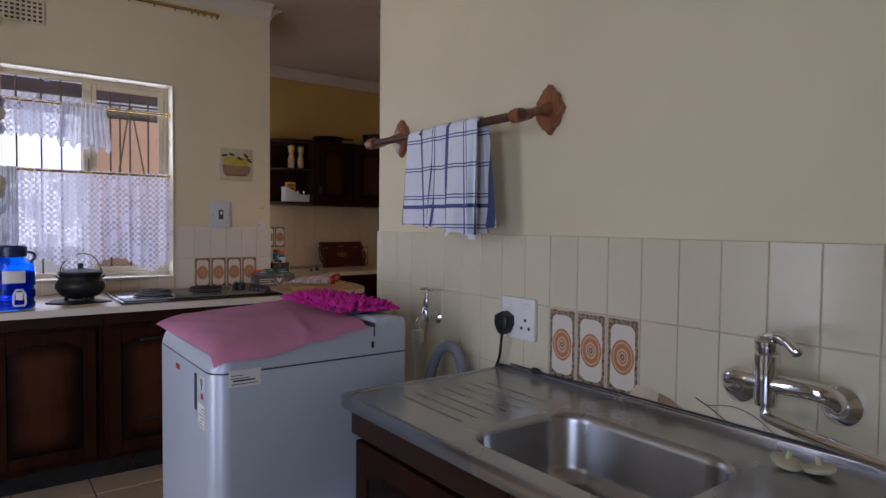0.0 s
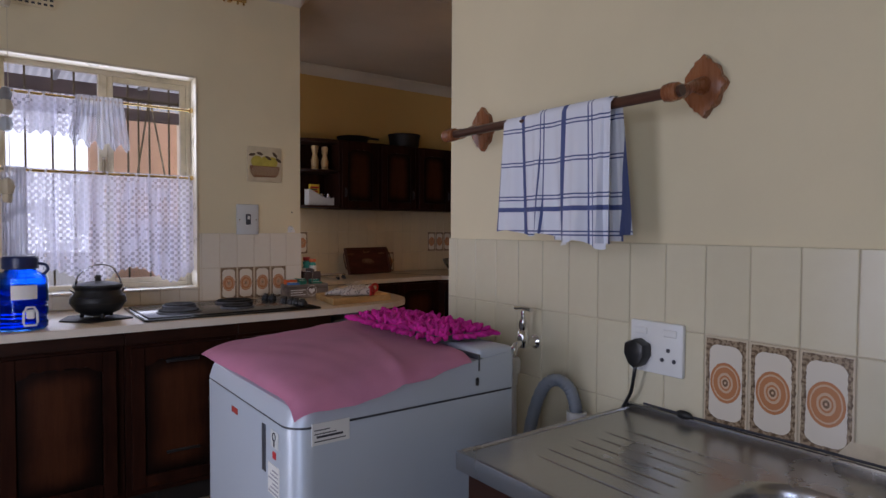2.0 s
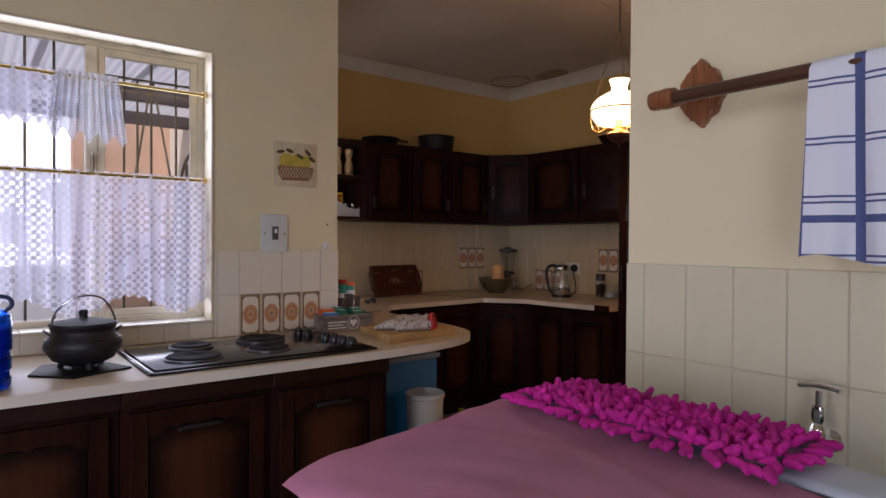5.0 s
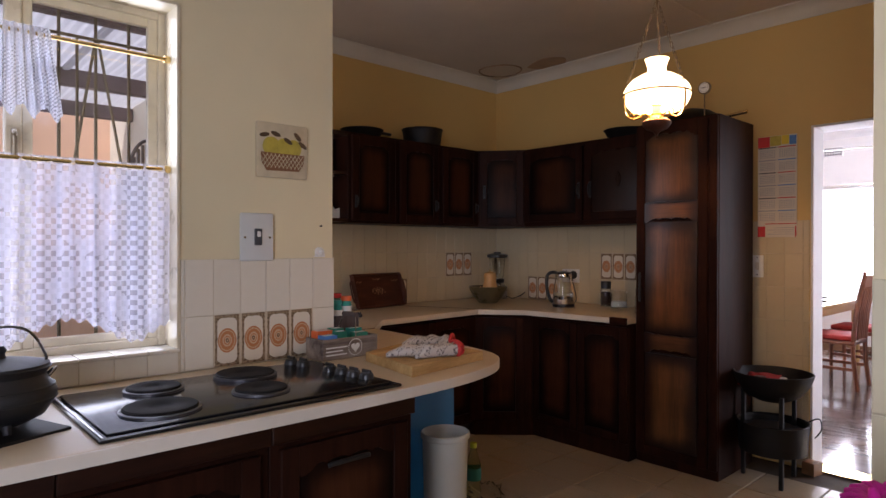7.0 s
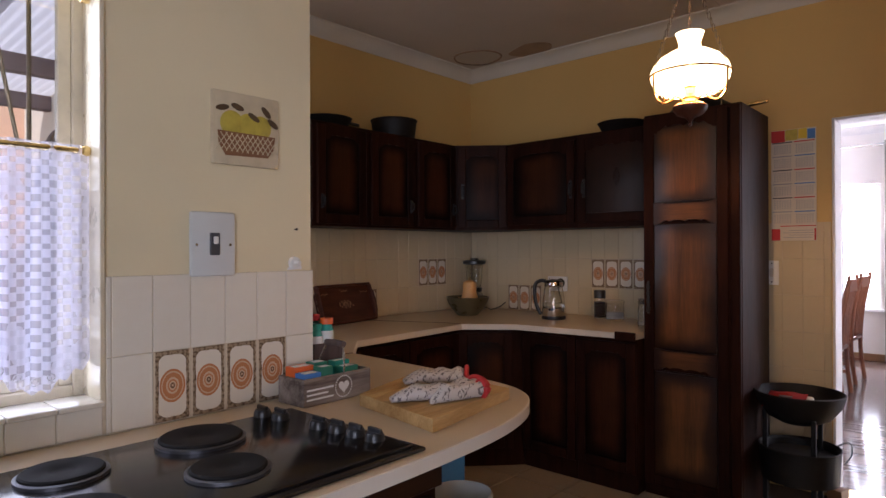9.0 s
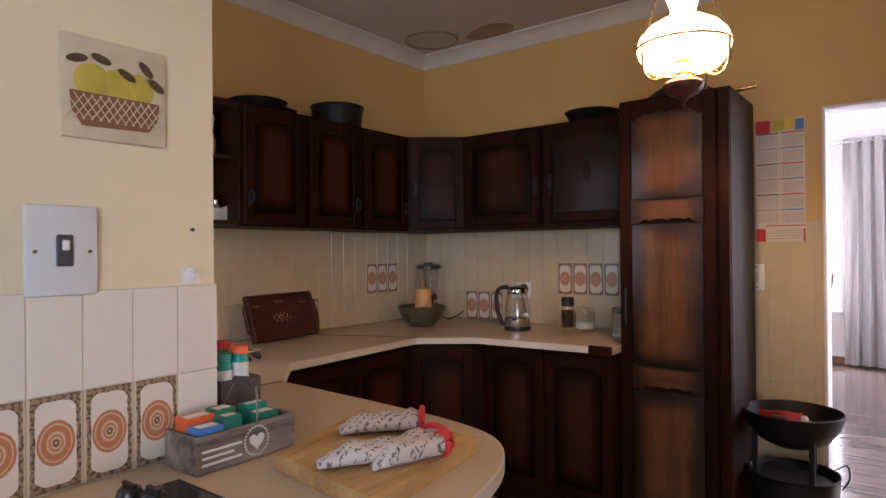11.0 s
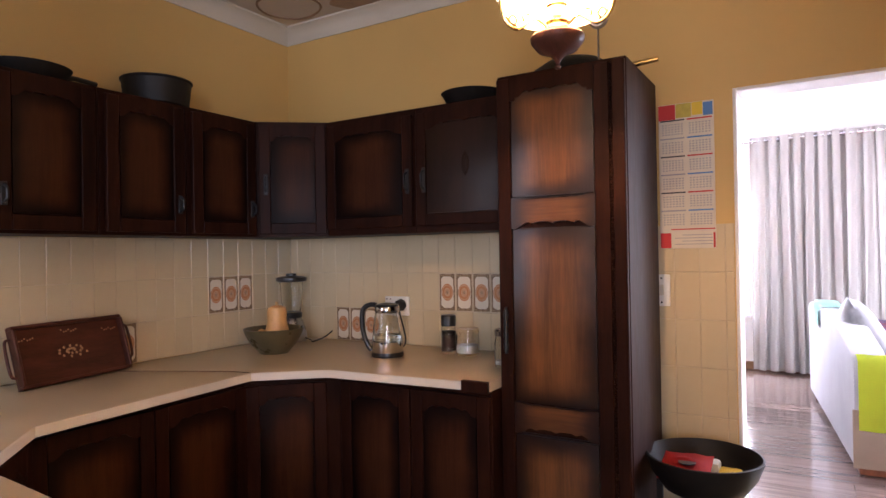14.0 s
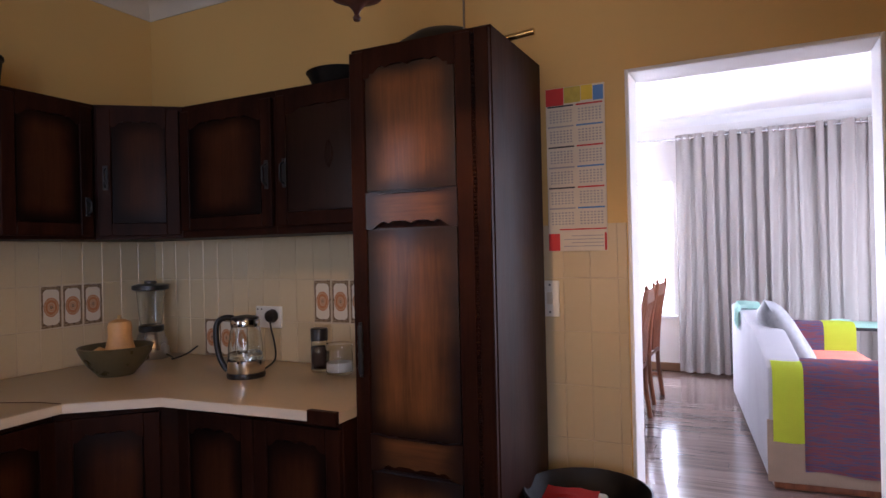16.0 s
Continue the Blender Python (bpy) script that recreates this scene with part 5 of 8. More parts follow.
for x0, x1, y0, y1, z, mt, lb in ((0.014, 0.075, 0.014, 0.06, 0.094, M_cblue, "blue"), (0.014, 0.085, 0.062, 0.108, 0.108, M_orange, "orange"), (0.08, 0.125, 0.02, 0.06, 0.105, M_green, "green"), (0.09, 0.14, 0.064, 0.11, 0.112, M_green, "green"), (0.175, 0.235, 0.03, 0.075, 0.092, M_green, "green"), (0.18, 0.24, 0.078, 0.112, 0.104, M_teal, "teal")):
    b = thing("tea_box", lb + " cardboard tea box in the caddy", "tea box", cm @ Vector(((x0 + x1) / 2, (y0 + y1) / 2, 0.01)), "tea boxes in the caddy")
    part("carton", cbox(x0, y0, 0.0105, x1, y1, z, bevel=0.001), mt, b)
    part("print", cbox(x0 + 0.008, y0 + 0.008, z - 0.0002, x1 - 0.008, y1 - 0.012, z + 0.0008, bevel=0), M_label, b)

# utensil box by the wall end
ub = thing("packet_box", "tall dark wooden box of packets and bottles", "box", (1.70, 4.15, CT))
UB0, UB1, UBa, UBb = 1.635, 1.755, 4.09, 4.215
for b in ((UB0, UBa, UB1, UBa + 0.008), (UB0, UBb - 0.008, UB1, UBb), (UB0, UBa + 0.008, UB0 + 0.008, UBb - 0.008), (UB1 - 0.008, UBa + 0.008, UB1, UBb - 0.008)):
    bm = bm_new()
    box(bm, b[0], b[1], CT + 0.001, b[2], b[3], CT + 0.145, 0.002)
    part("side_board", bm, M_crate_d, ub)
bm = bm_new()
box(bm, UB0 + 0.008, UBa + 0.008, CT + 0.001, UB1 - 0.008, UBb - 0.008, CT + 0.008)
part("bottom_board", bm, M_crate_d, ub)
bm = bm_new()
box(bm, UB0 - 0.006, UBb - 0.03, CT + 0.001, UB0, UBb + 0.004, CT + 0.25, 0.003)
part("back_post", bm, M_crate_d, ub)
for x, y, h, r, mt, lid, nm in ((1.715, 4.128, 0.225, 0.024, M_teal, M_orange, "teal plastic sauce bottle with an orange cap"), (1.668, 4.126, 0.21, 0.022, M_teal, M_teal, "teal plastic bottle with a paper label"), (1.695, 4.178, 0.235, 0.024, M_green, M_red, "green bottle with a red cap")):
    b = thing("sauce_bottle", nm, "bottle", (x, y, CT + 0.008), "bottles in the wooden box")
    bm = bm_new()
    lathe(bm, [(0, CT + 0.0085), (r - 0.001, CT + 0.009), (r, CT + h - 0.04), (r * 0.7, CT + h - 0.02), (r * 0.6, CT + h - 0.016)], (x, y, 0), 20)
    part("bottle", bm, mt, b)
    bm = bm_new()
    lathe(bm, [(r * 0.95, CT + h - 0.02), (r * 0.95, CT + h), (0, CT + h + 0.001)], (x, y, 0), 20)
    part("cap", bm, lid, b)
    bm = bm_new()
    lathe(bm, [(r + 0.0007, CT + 0.135), (r + 0.0007, CT + h - 0.042)], (x, y, 0), 20)
    part("label", bm, M_label, b)

# chopping board and mitts
board = thing("chopping_board", "thick bamboo chopping board", "chopping board", (1.75, 3.68, CT))
bo = [(1.528, 3.452), (1.938, 3.515), (1.955, 3.915), (1.585, 3.80)]
n_str = 9
for k in range(n_str):
    a, b = k / n_str, (k + 1) / n_str
    P0, P1, P2, P3 = [Vector(p) for p in bo]
    q = [P0.lerp(P3, a), P1.lerp(P2, a), P1.lerp(P2, b), P0.lerp(P3, b)]
    bm = bm_new()
    slab(bm, [tuple(v) for v in q], CT + 0.001, CT + 0.036, 0.0015, 1)
    part("strip", bm, M_board, board, smooth=None)


def mitt(name, pts, widths, z, ang_label, cuff):
    """A padded mitt along a line, with a bound cuff at its end."""
    g = thing(name, ang_label, "oven mitt", (pts[0][0], pts[0][1], z), "oven mitts on the board")
    line = spline([(x, y, z) for x, y in pts], 6)
    bm = bm_new()
    rings = []
    n = len(line)
    for i, p in enumerate(line):
        s = i / (n - 1)
        k = s * (len(widths) - 1)
        j = min(int(k), len(widths) - 2)
        w = widths[j] + (widths[j + 1] - widths[j]) * (k - j)
        d = (line[min(i + 1, n - 1)] - line[max(i - 1, 0)]).normalized()
        sd = Vector((-d.y, d.x, 0))
        th = 0.022 * min(1, 0.35 + 2.2 * s) * (1 + 0.25 * noise.noise((s * 7, z * 9, w * 20)))
        rings.append([bm.verts.new(p + sd * w * math.cos(a) + Vector((0, 0, th * (math.sin(a) + 1.0) * (1 + 0.12 * noise.noise((p.x * 40, p.y * 40, a)))))) for a in [2 * math.pi * q / 18 for q in range(18)]])
    for a, b in zip(rings, rings[1:]):
        for q in range(18):
            bm.faces.new((a[q], a[(q + 1) % 18], b[(q + 1) % 18], b[q]))
    bm.faces.new(rings[0][::-1])
    bm.faces.new(rings[-1])
    part("padding", bm, M_mitt, g, smooth=80)
    bm = bm_new()
    last, prev = line[-1], line[-2]
    d = (last - prev).normalized()
    sd = Vector((-d.y, d.x, 0))
    w = widths[-1]
    ring = [last + d * 0.002 + sd * (w + 0.003) * math.cos(a) + Vector((0, 0, 0.023 * (math.sin(a) + 1.0))) for a in [2 * math.pi * q / 24 for q in range(24)]]
    tube(bm, ring, 0.008, 8, True)
    part("binding", bm, cuff, g, "red cotton binding")
    return g


zb = CT + 0.036
mitt("oven_mitt", [(1.575, 3.655), (1.65, 3.615), (1.73, 3.57), (1.82, 3.545)], [0.02, 0.045, 0.043, 0.046], zb, "grey oven mitt printed with dark lettering", M_red)
mitt("oven_mitt", [(1.63, 3.555), (1.68, 3.54), (1.75, 3.52), (1.79, 3.508)], [0.012, 0.024, 0.022, 0.02], zb + 0.001, "grey oven mitt thumb printed with dark lettering", M_red)
mitt("oven_mitt", [(1.76, 3.79), (1.82, 3.755), (1.88, 3.70), (1.91, 3.665)], [0.025, 0.05, 0.048, 0.05], zb + 0.002, "folded grey oven mitt with a red cuff", M_red)

# bins under the rounded end
blue = thing("blue_bin", "blue plastic storage bin with a grey lid", "bin", (1.85, 4.0, 0))
bm = bm_new()
slab(bm, [(1.70, 3.765), (2.02, 3.765), (2.02, 4.15), (1.70, 4.15)], 0.001, 0.73, 0.01)
part("tub", bm, M_blue, blue)
bm = bm_new()
box(bm, 1.685, 3.75, 0.73, 2.035, 4.165, 0.755, 0.008, 2)
part("lid", bm, M_hose_g, blue)
bk = thing("bucket", "cloudy white plastic bucket standing on the floor", "bucket", (1.80, 3.62, 0))
bm = bm_new()
lathe(bm, [(0, 0.001), (0.07, 0.002), (0.075, 0.01), (0.09, 0.575), (0.097, 0.58), (0.097, 0.595), (0.092, 0.60), (0.086, 0.585), (0.07, 0.015), (0, 0.012)], (1.85, 3.635, 0), 40)
part("pail", bm, M_bucket, bk)
bt = thing("oil_bottle", "clear plastic oil bottle with a green label", "bottle", (2.03, 3.72, 0))
bm = bm_new()
lathe(bm, [(0, 0.001), (0.036, 0.003), (0.038, 0.02), (0.037, 0.12), (0.034, 0.14), (0.038, 0.16), (0.038, 0.24), (0.016, 0.31), (0.014, 0.33)], (2.40, 4.02, 0), 24)
part("bottle", bm, M_oil, bt)
bm = bm_new()
lathe(bm, [(0.0172, 0.322), (0.0172, 0.345), (0, 0.346)], (2.40, 4.02, 0), 18)
part("cap", bm, M_lime, bt)
bm = bm_new()
lathe(bm, [(0.0388, 0.165), (0.0388, 0.225)], (2.40, 4.02, 0), 24)
part("label", bm, M_green, bt, "green printed label")
bag = thing("plastic_bag", "crumpled clear plastic bag on the floor", "bag", (2.13, 3.76, 0))
bm = bm_new()
bmesh.ops.create_icosphere(bm, subdivisions=3, radius=0.07)
for v in bm.verts:
    v.co *= 1 + 0.5 * noise.noise(v.co * 30) + 0.25 * noise.noise(v.co * 70)
    v.co.z = max(-0.05, v.co.z * 0.85)
    v.co += Vector((2.52, 4.03, 0.052))
part("film", bm, glass("clear_film", (0.9, 0.9, 0.88), 0.12, 1.1), bag)

# ---- washing machine ----
WXa, WXb, WYa, WYb = 0.458, 1.05, 1.487, 2.065
wm = thing("washing_machine", "grey top-loading washing machine beside the sink", "washing machine", (0.75, 1.776, 0))
bm = bm_new()
pts = []
for cx, cy, a0 in ((WXa + 0.05, WYa + 0.05, 180), (WXb - 0.02, WYa + 0.02, 270), (WXb - 0.02, WYb - 0.02, 0), (WXa + 0.05, WYb - 0.05, 90)):
    r = 0.05 if cx < 0.7 else 0.02
    pts += [(cx + r * math.cos(radians(a0 + d)), cy + r * math.sin(radians(a0 + d))) for d in range(0, 91, 15)]
slab(bm, pts, 0.03, 0.917, 0.004)
part("cabinet", bm, M_washer, wm)
bm = bm_new()
lo = [bm.verts.new((x, y, 0.921)) for x, y in pts]
up = [bm.verts.new((x + (0.012 if x < 0.6 else 0), y, 0.958 + 0.055 * max(0, (x - WXa) / (WXb - WXa)))) for x, y in pts]
for i in range(len(pts)):
    j = (i + 1) % len(pts)
    bm.faces.new((lo[i], lo[j], up[j], up[i]))
tf = bm.faces.new(up)
bm.faces.new(lo[::-1])
bmesh.ops.bevel(bm, geom=list(tf.edges), offset=0.01, segments=3, affect="EDGES", profile=0.5)
part("top_cover", bm, M_washer, wm)
bm = bm_new()
slab(bm, [(x * 0.997 + 0.002, y) for x, y in pts], 0.9165, 0.9215)
part("seam", bm, M_dgrey, wm)
bm = bm_new()
box(bm, 0.935, WYa + 0.004, 0.96, WXb - 0.005, WYb - 0.012, 1.024, 0.012, 3)
part("control_panel", bm, M_washer, wm)
bm = bm_new()
box(bm, 0.928, WYa - 0.0015, 0.975, 0.933, WYb, 1.014, 0.001)
part("panel_gap", bm, M_dgrey, wm)
bm = bm_new()
box(bm, 0.50, WYa + 0.04, 0.95, 0.925, WYb - 0.03, 0.984, 0.012, 3)
part("lid", bm, M_dgrey, wm)
bm = bm_new()
box(bm, 0.92, WYa - 0.002, 0.94, 0.93, WYa + 0.002, 0.96, 0.003)
part("side_socket", bm, M_black, wm)
bm = bm_new()
box(bm, 0.502, WYa - 0.0012, 0.882, 0.585, WYa + 0.001, 0.926)
lab = part("rating_label", bm, M_label, wm, "white rating label", smooth=None)
bm = bm_new()
for r_, (x0, x1) in enumerate(((0.507, 0.54), (0.507, 0.555), (0.512, 0.57), (0.507, 0.576))):
    z = 0.911 - r_ * 0.0075
    box(bm, x0, WYa - 0.0018, z, x1, WYa - 0.001, z + (0.0045 if r_ == 2 else 0.002))
part("print", bm, M_ink, lab, smooth=None)
bm = bm_new()
box(bm, WXa - 0.002, WYa + 0.13, 0.80, WXa + 0.002, WYa + 0.15, 0.90, 0.001)
part("front_panel", bm, M_dgrey, wm)
bm = bm_new()
box(bm, WXa - 0.0015, WYa + 0.06, 0.865, WXa + 0.001, WYa + 0.10, 0.90)
s1 = part("sticker", bm, M_iso, wm, "pale sticker with a pictogram", smooth=None)
bm = bm_new()
tube(bm, [(WXa - 0.0022, WYa + 0.08 + 0.008 * math.cos(a), 0.888 + 0.008 * math.sin(a)) for a in [2 * math.pi * k / 16 for k in range(16)]], 0.0012, 5, True)
box(bm, WXa - 0.003, WYa + 0.078, 0.868, WXa - 0.0015, WYa + 0.082, 0.88)
part("pictogram", bm, M_ink, s1)
bm = bm_new()
box(bm, WXa - 0.0016, WYa + 0.074, 0.842, WXa + 0.001, WYa + 0.09, 0.856)
part("sticker", bm, M_red, wm, "red sticker", smooth=None)
bm = bm_new()
box(bm, WXa - 0.0017, WYa + 0.055, 0.765, WXa + 0.001, WYa + 0.115, 0.828)
s2 = part("sticker", bm, M_label, wm, "white text sticker", smooth=None)
bm = bm_new()
for k in range(6):
    box(bm, WXa - 0.0024, WYa + 0.06, 0.77 + k * 0.009, WXa - 0.0016, WYa + 0.11 - 0.01 * (k % 3), 0.773 + k * 0.009)
part("print", bm, M_greybar, s2, smooth=None)
bm = bm_new()
box(bm, WXa - 0.0016, WYa + 0.31, 0.876, WXa + 0.001, WYa + 0.35, 0.89)
part("sticker", bm, M_cushion, wm, "dark red sticker", smooth=None)
for x in (WXa + 0.06, WXb - 0.06):
    for y in (WYa + 0.06, WYb - 0.06):
        bm = bm_new()
        lathe(bm, [(0, 0.0005), (0.025, 0.0005), (0.025, 0.012), (0.015, 0.031)], (x, y, 0), 14)
        part("foot", bm, M_black, wm)

cloth = thing("pink_cloth", "pink cotton cloth spread over the washing machine", "cloth", (0.66, 1.75, 0.99))
bm = bm_new()
C = [Vector((0.462, 1.478, 0)), Vector((0.90, 1.476, 0)), Vector((0.955, 2.10, 0)), Vector((0.452, 2.075, 0))]
N = 44
grid = []
for j in range(N + 1):
    row = []
    for i in range(N + 1):
        s, t = i / N, j / N
        p = C[0].lerp(C[1], s).lerp(C[3].lerp(C[2], s), t)
        p.y -= 0.012 * math.sin(s * math.pi) * (1 - t)
        rise = 0.972 + 0.04 * max(0, (p.x - WXa) / (WXb - WXa))
        z = rise + 0.021 + 0.02 * math.sin(math.pi * min(1, s * 1.2)) * math.sin(math.pi * t) + 0.005 * noise.noise((s * 3.1, t * 2.7, 4)) + 0.004 * noise.noise((s * 9 + t * 4, t * 3, 1))
        z += 0.007 * math.exp(-((s - 0.55 - 0.3 * t) / 0.035) ** 2) * (1 - t)
        z -= 0.020 * math.exp(-s / 0.045) + (0.034 + 0.012 * math.sin(s * 5)) * math.exp(-t / 0.035)
        row.append(bm.verts.new((p.x, p.y, z)))
    grid.append(row)
for a, b in zip(grid, grid[1:]):
    for i in range(N):
        bm.faces.new((a[i], a[i + 1], b[i + 1], b[i]))
bmesh.ops.solidify(bm, geom=list(bm.faces), thickness=-0.004)
part("fabric", bm, M_pink, cloth, smooth=80)

mat_ = thing("chenille_mat", "magenta chenille mat lying on the washing machine", "mat", (0.97, 1.8, 1.03))
bm = bm_new()
slab(bm, [(0.89, 1.60), (1.05, 1.59), (1.05, 2.03), (0.90, 2.05)], 1.030, 1.044)
part("backing", bm, M_dgrey, mat_, "dark grey mat backing")
bm = bm_new()
rng = random.Random(4)
for i in range(14):
    for j in range(34):
        s, t = (i + rng.random()) / 14, (j + rng.random()) / 34
        x = 0.875 + 0.19 * s + 0.01 * t
        y = 1.59 + 0.455 * t
        z = 1.040
        L = 0.022 + 0.014 * rng.random()
        d = Vector((rng.uniform(-1, 1), rng.uniform(-1, 1), 0.9)).normalized()
        if s < 0.08 or s > 0.92 or t < 0.03 or t > 0.97:
            d = Vector((d.x + (s - 0.5) * 2.5, d.y + (t - 0.5) * 2.5, 0.15)).normalized()
        p = Vector((x, y, z))
        tube(bm, [p, p + d * L * 0.6, p + d * L + Vector((0, 0, -0.004))], 0.0062, 6, taper=[1, 1.05, 0.7])
tagged(part("pile", bm, M_magenta, mat_, smooth=80), kind="stuff")

# ---- sink ----
SZ = 0.865
SX0, SX1, SY0, SY1 = 0.742, 1.2985, -1.2, 1.335
su = thing("kitchen_sink", "stainless steel sink top with ribbed drainer", "sink", (1.05, 0.5, SZ))
BX0, BX1, BY0, BY1 = 0.80, 1.135, 0.455, 0.92


def rrect(x0, y0, x1, y1, r, n=8):
    out = []
    for cx, cy, a0 in ((x1 - r, y1 - r, 0), (x0 + r, y1 - r, 90), (x0 + r, y0 + r, 180), (x1 - r, y0 + r, 270)):
        out += [(cx + r * math.cos(radians(a0 + 90 * k / n)), cy + r * math.sin(radians(a0 + 90 * k / n))) for k in range(n + 1)]
    return out


bm = bm_new()
inner = rrect(BX0, BY0, BX1, BY1, 0.09)
n_in = len(inner)
levels = [(0.0, 0.0), (0.006, -0.004), (0.010, -0.02), (0.016, -0.12), (0.03, -0.145), (0.06, -0.155)]
rows = []
for off, dz in levels:
    rows.append([bm.verts.new((x, y, SZ + dz)) for x, y in rrect(BX0 + off, BY0 + off, BX1 - off, BY1 - off, max(0.03, 0.09 - off * 0.5))])
for a, b in zip(rows, rows[1:]):
    for i in range(n_in):
        j = (i + 1) % n_in
        bm.faces.new((a[i], a[j], b[j], b[i]))
bm.faces.new(rows[-1])
part("bowl", bm, M_steel, su, smooth=60)
# deck round the bowl
bm = bm_new()
ring0 = [bm.verts.new((x, y, SZ)) for x, y in inner]
outer = []
cxm, cym = (BX0 + BX1) / 2, (BY0 + BY1) / 2
OX0, OX1, OY0, OY1 = SX0 + 0.012, SX1 - 0.01, 0.41, 0.965
for x, y in inner:
    d = Vector((x - cxm, y - cym))
    k = min((OX1 - cxm if d.x > 0 else cxm - OX0) / max(abs(d.x), 1e-6), (OY1 - cym if d.y > 0 else cym - OY0) / max(abs(d.y), 1e-6))
    outer.append(bm.verts.new((cxm + d.x * k, cym + d.y * k, SZ)))
for i in range(n_in):
    j = (i + 1) % n_in
    bm.faces.new((ring0[i], ring0[j], outer[j], outer[i]))
for cx_, cy_ in ((OX1, OY1), (OX0, OY1), (OX0, OY0), (OX1, OY0)):
    near = sorted(outer, key=lambda v: (v.co.x - cx_) ** 2 + (v.co.y - cy_) ** 2)[:2]
    if (near[0].co - Vector((cx_, cy_, SZ))).length > 1e-4:
        bm.faces.new((near[0], near[1], bm.verts.new((cx_, cy_, SZ))))
box(bm, OX0, OY1, SZ - 0.002, OX1, SY1 - 0.012, SZ)
box(bm, OX0, SY0, SZ - 0.002, OX1, OY0, SZ)
part("deck", bm, M_steel, su, smooth=None)
bm = bm_new()
box(bm, SX0, SY0, SZ - 0.035, SX0 + 0.012, SY1, SZ + 0.004, 0.004, 2)
box(bm, SX0 + 0.012, SY1 - 0.012, SZ - 0.035, SX1 - 0.01, SY1, SZ + 0.004, 0.004, 2)
part("front_lip", bm, M_steel, su)
bm = bm_new()
box(bm, SX1 - 0.012, SY0, SZ - 0.01, SX1, SY1, SZ + 0.014, 0.004, 2)
part("back_upstand", bm, M_steel, su)
for k in range(7):
    x = 0.86 + k * 0.045
    bm = bm_new()
    tube(bm, [(x, 0.97, SZ - 0.003), (x, 0.985, SZ - 0.0012), (x + 0.004, 1.20 + 0.02 * (k % 2), SZ - 0.0012), (x + 0.004, 1.23 + 0.02 * (k % 2), SZ - 0.003)], 0.0032, 8)
    part("drainer_rib", bm, M_steel, su)
for y0, w in ((1.325, 0.60), (0.722, 0.60), (0.12, 0.60)):
    u = thing("sink_cabinet", "dark-stained wooden cabinet under the sink", "cabinet", (0.785, y0, 0), "cabinets under the sink")
    m = local((0.785, y0, 0), -90)
    carcass(u, m, w - 0.002, 0.50, 0.1, 0.66)
    bm = bm_new()
    box(bm, 0, -0.018, 0.76, w - 0.002, 0.012, 0.828, 0.003)
    bm.transform(m)
    part("top_rail", bm, M_wood_hy, u)
    cab_door(u, local((0.785, y0 - 0.03, 0.12), -90), w - 0.062, 0.635)

mixer = thing("sink_mixer", "chrome wall-mounted lever mixer tap with swivel spout", "tap", (1.30, 0.47, 0.96))
MY, MZ = 0.495, 0.985
for y in (MY + 0.085, MY - 0.11):
    bm = bm_new()
    lathe(bm, [(0.0, -0.005), (0.036, -0.005), (0.037, 0.012), (0.022, 0.03), (0.0, 0.03)], (1.331, y, MZ - 0.03), 28, 0)
    for v in bm.verts:
        v.co.x = 1.331 - (v.co.x - 1.331)
    part("wall_flange", bm, M_chrome, mixer)
bm = bm_new()
tube(bm, spline([(1.31, MY + 0.085, MZ - 0.03), (1.285, MY + 0.085, MZ - 0.012), (1.265, MY + 0.06, MZ), (1.262, MY, MZ), (1.265, MY - 0.085, MZ), (1.285, MY - 0.11, MZ - 0.012), (1.31, MY - 0.11, MZ - 0.03)], 8), 0.018, 16)
lathe(bm, [(0, -0.045), (0.02, -0.045), (0.023, -0.03), (0.024, 0.055), (0.021, 0.058), (0.023, 0.062), (0.024, 0.082), (0.015, 0.092), (0, 0.094)], (1.262, MY, MZ), 28)
part("body", bm, M_chrome, mixer)
bm = bm_new()
lever = [(1.262, MY, MZ + 0.088), (1.245, MY - 0.025, MZ + 0.095), (1.225, MY - 0.055, MZ + 0.09), (1.205, MY - 0.082, MZ + 0.076)]
tube(bm, spline(lever, 6), 0.012, 12, taper=[0.9] * 6 + [1.0] * 6 + [0.85] * 6 + [0.5])
part("lever", bm, M_chrome, mixer)
bm = bm_new()
tube(bm, spline([(1.262, MY, MZ - 0.04), (1.262, MY, MZ - 0.058), (1.256, MY - 0.012, MZ - 0.068), (1.225, MY - 0.11, MZ - 0.074), (1.195, MY - 0.22, MZ - 0.078), (1.187, MY - 0.245, MZ - 0.082), (1.185, MY - 0.252, MZ - 0.094)], 8), 0.0105, 14)
part("spout", bm, M_chrome, mixer)

for x, y, tilt in ((1.185, 0.425, 0.25), (1.20, 0.372, -0.2)):
    pl = thing("sink_plug", "cream rubber sink plug lying on the sink top", "plug", (x, y, SZ), "sink plugs")
    bm = bm_new()
    lathe(bm, [(0, 0.001), (0.024, 0.001), (0.028, 0.007), (0.028, 0.010), (0.022, 0.012), (0.005, 0.013), (0.005, 0.026), (0.004, 0.028), (0, 0.029)], (0, 0, 0), 24)
    bmesh.ops.rotate(bm, verts=bm.verts, cent=(0, 0, 0), matrix=Matrix.Rotation(tilt, 3, "X"))
    bmesh.ops.translate(bm, verts=bm.verts, vec=(x, y, SZ + 0.005))
    part("disc", bm, surf("cream_rubber", (0.62, 0.58, 0.40), 0.6, var=0.1), pl)

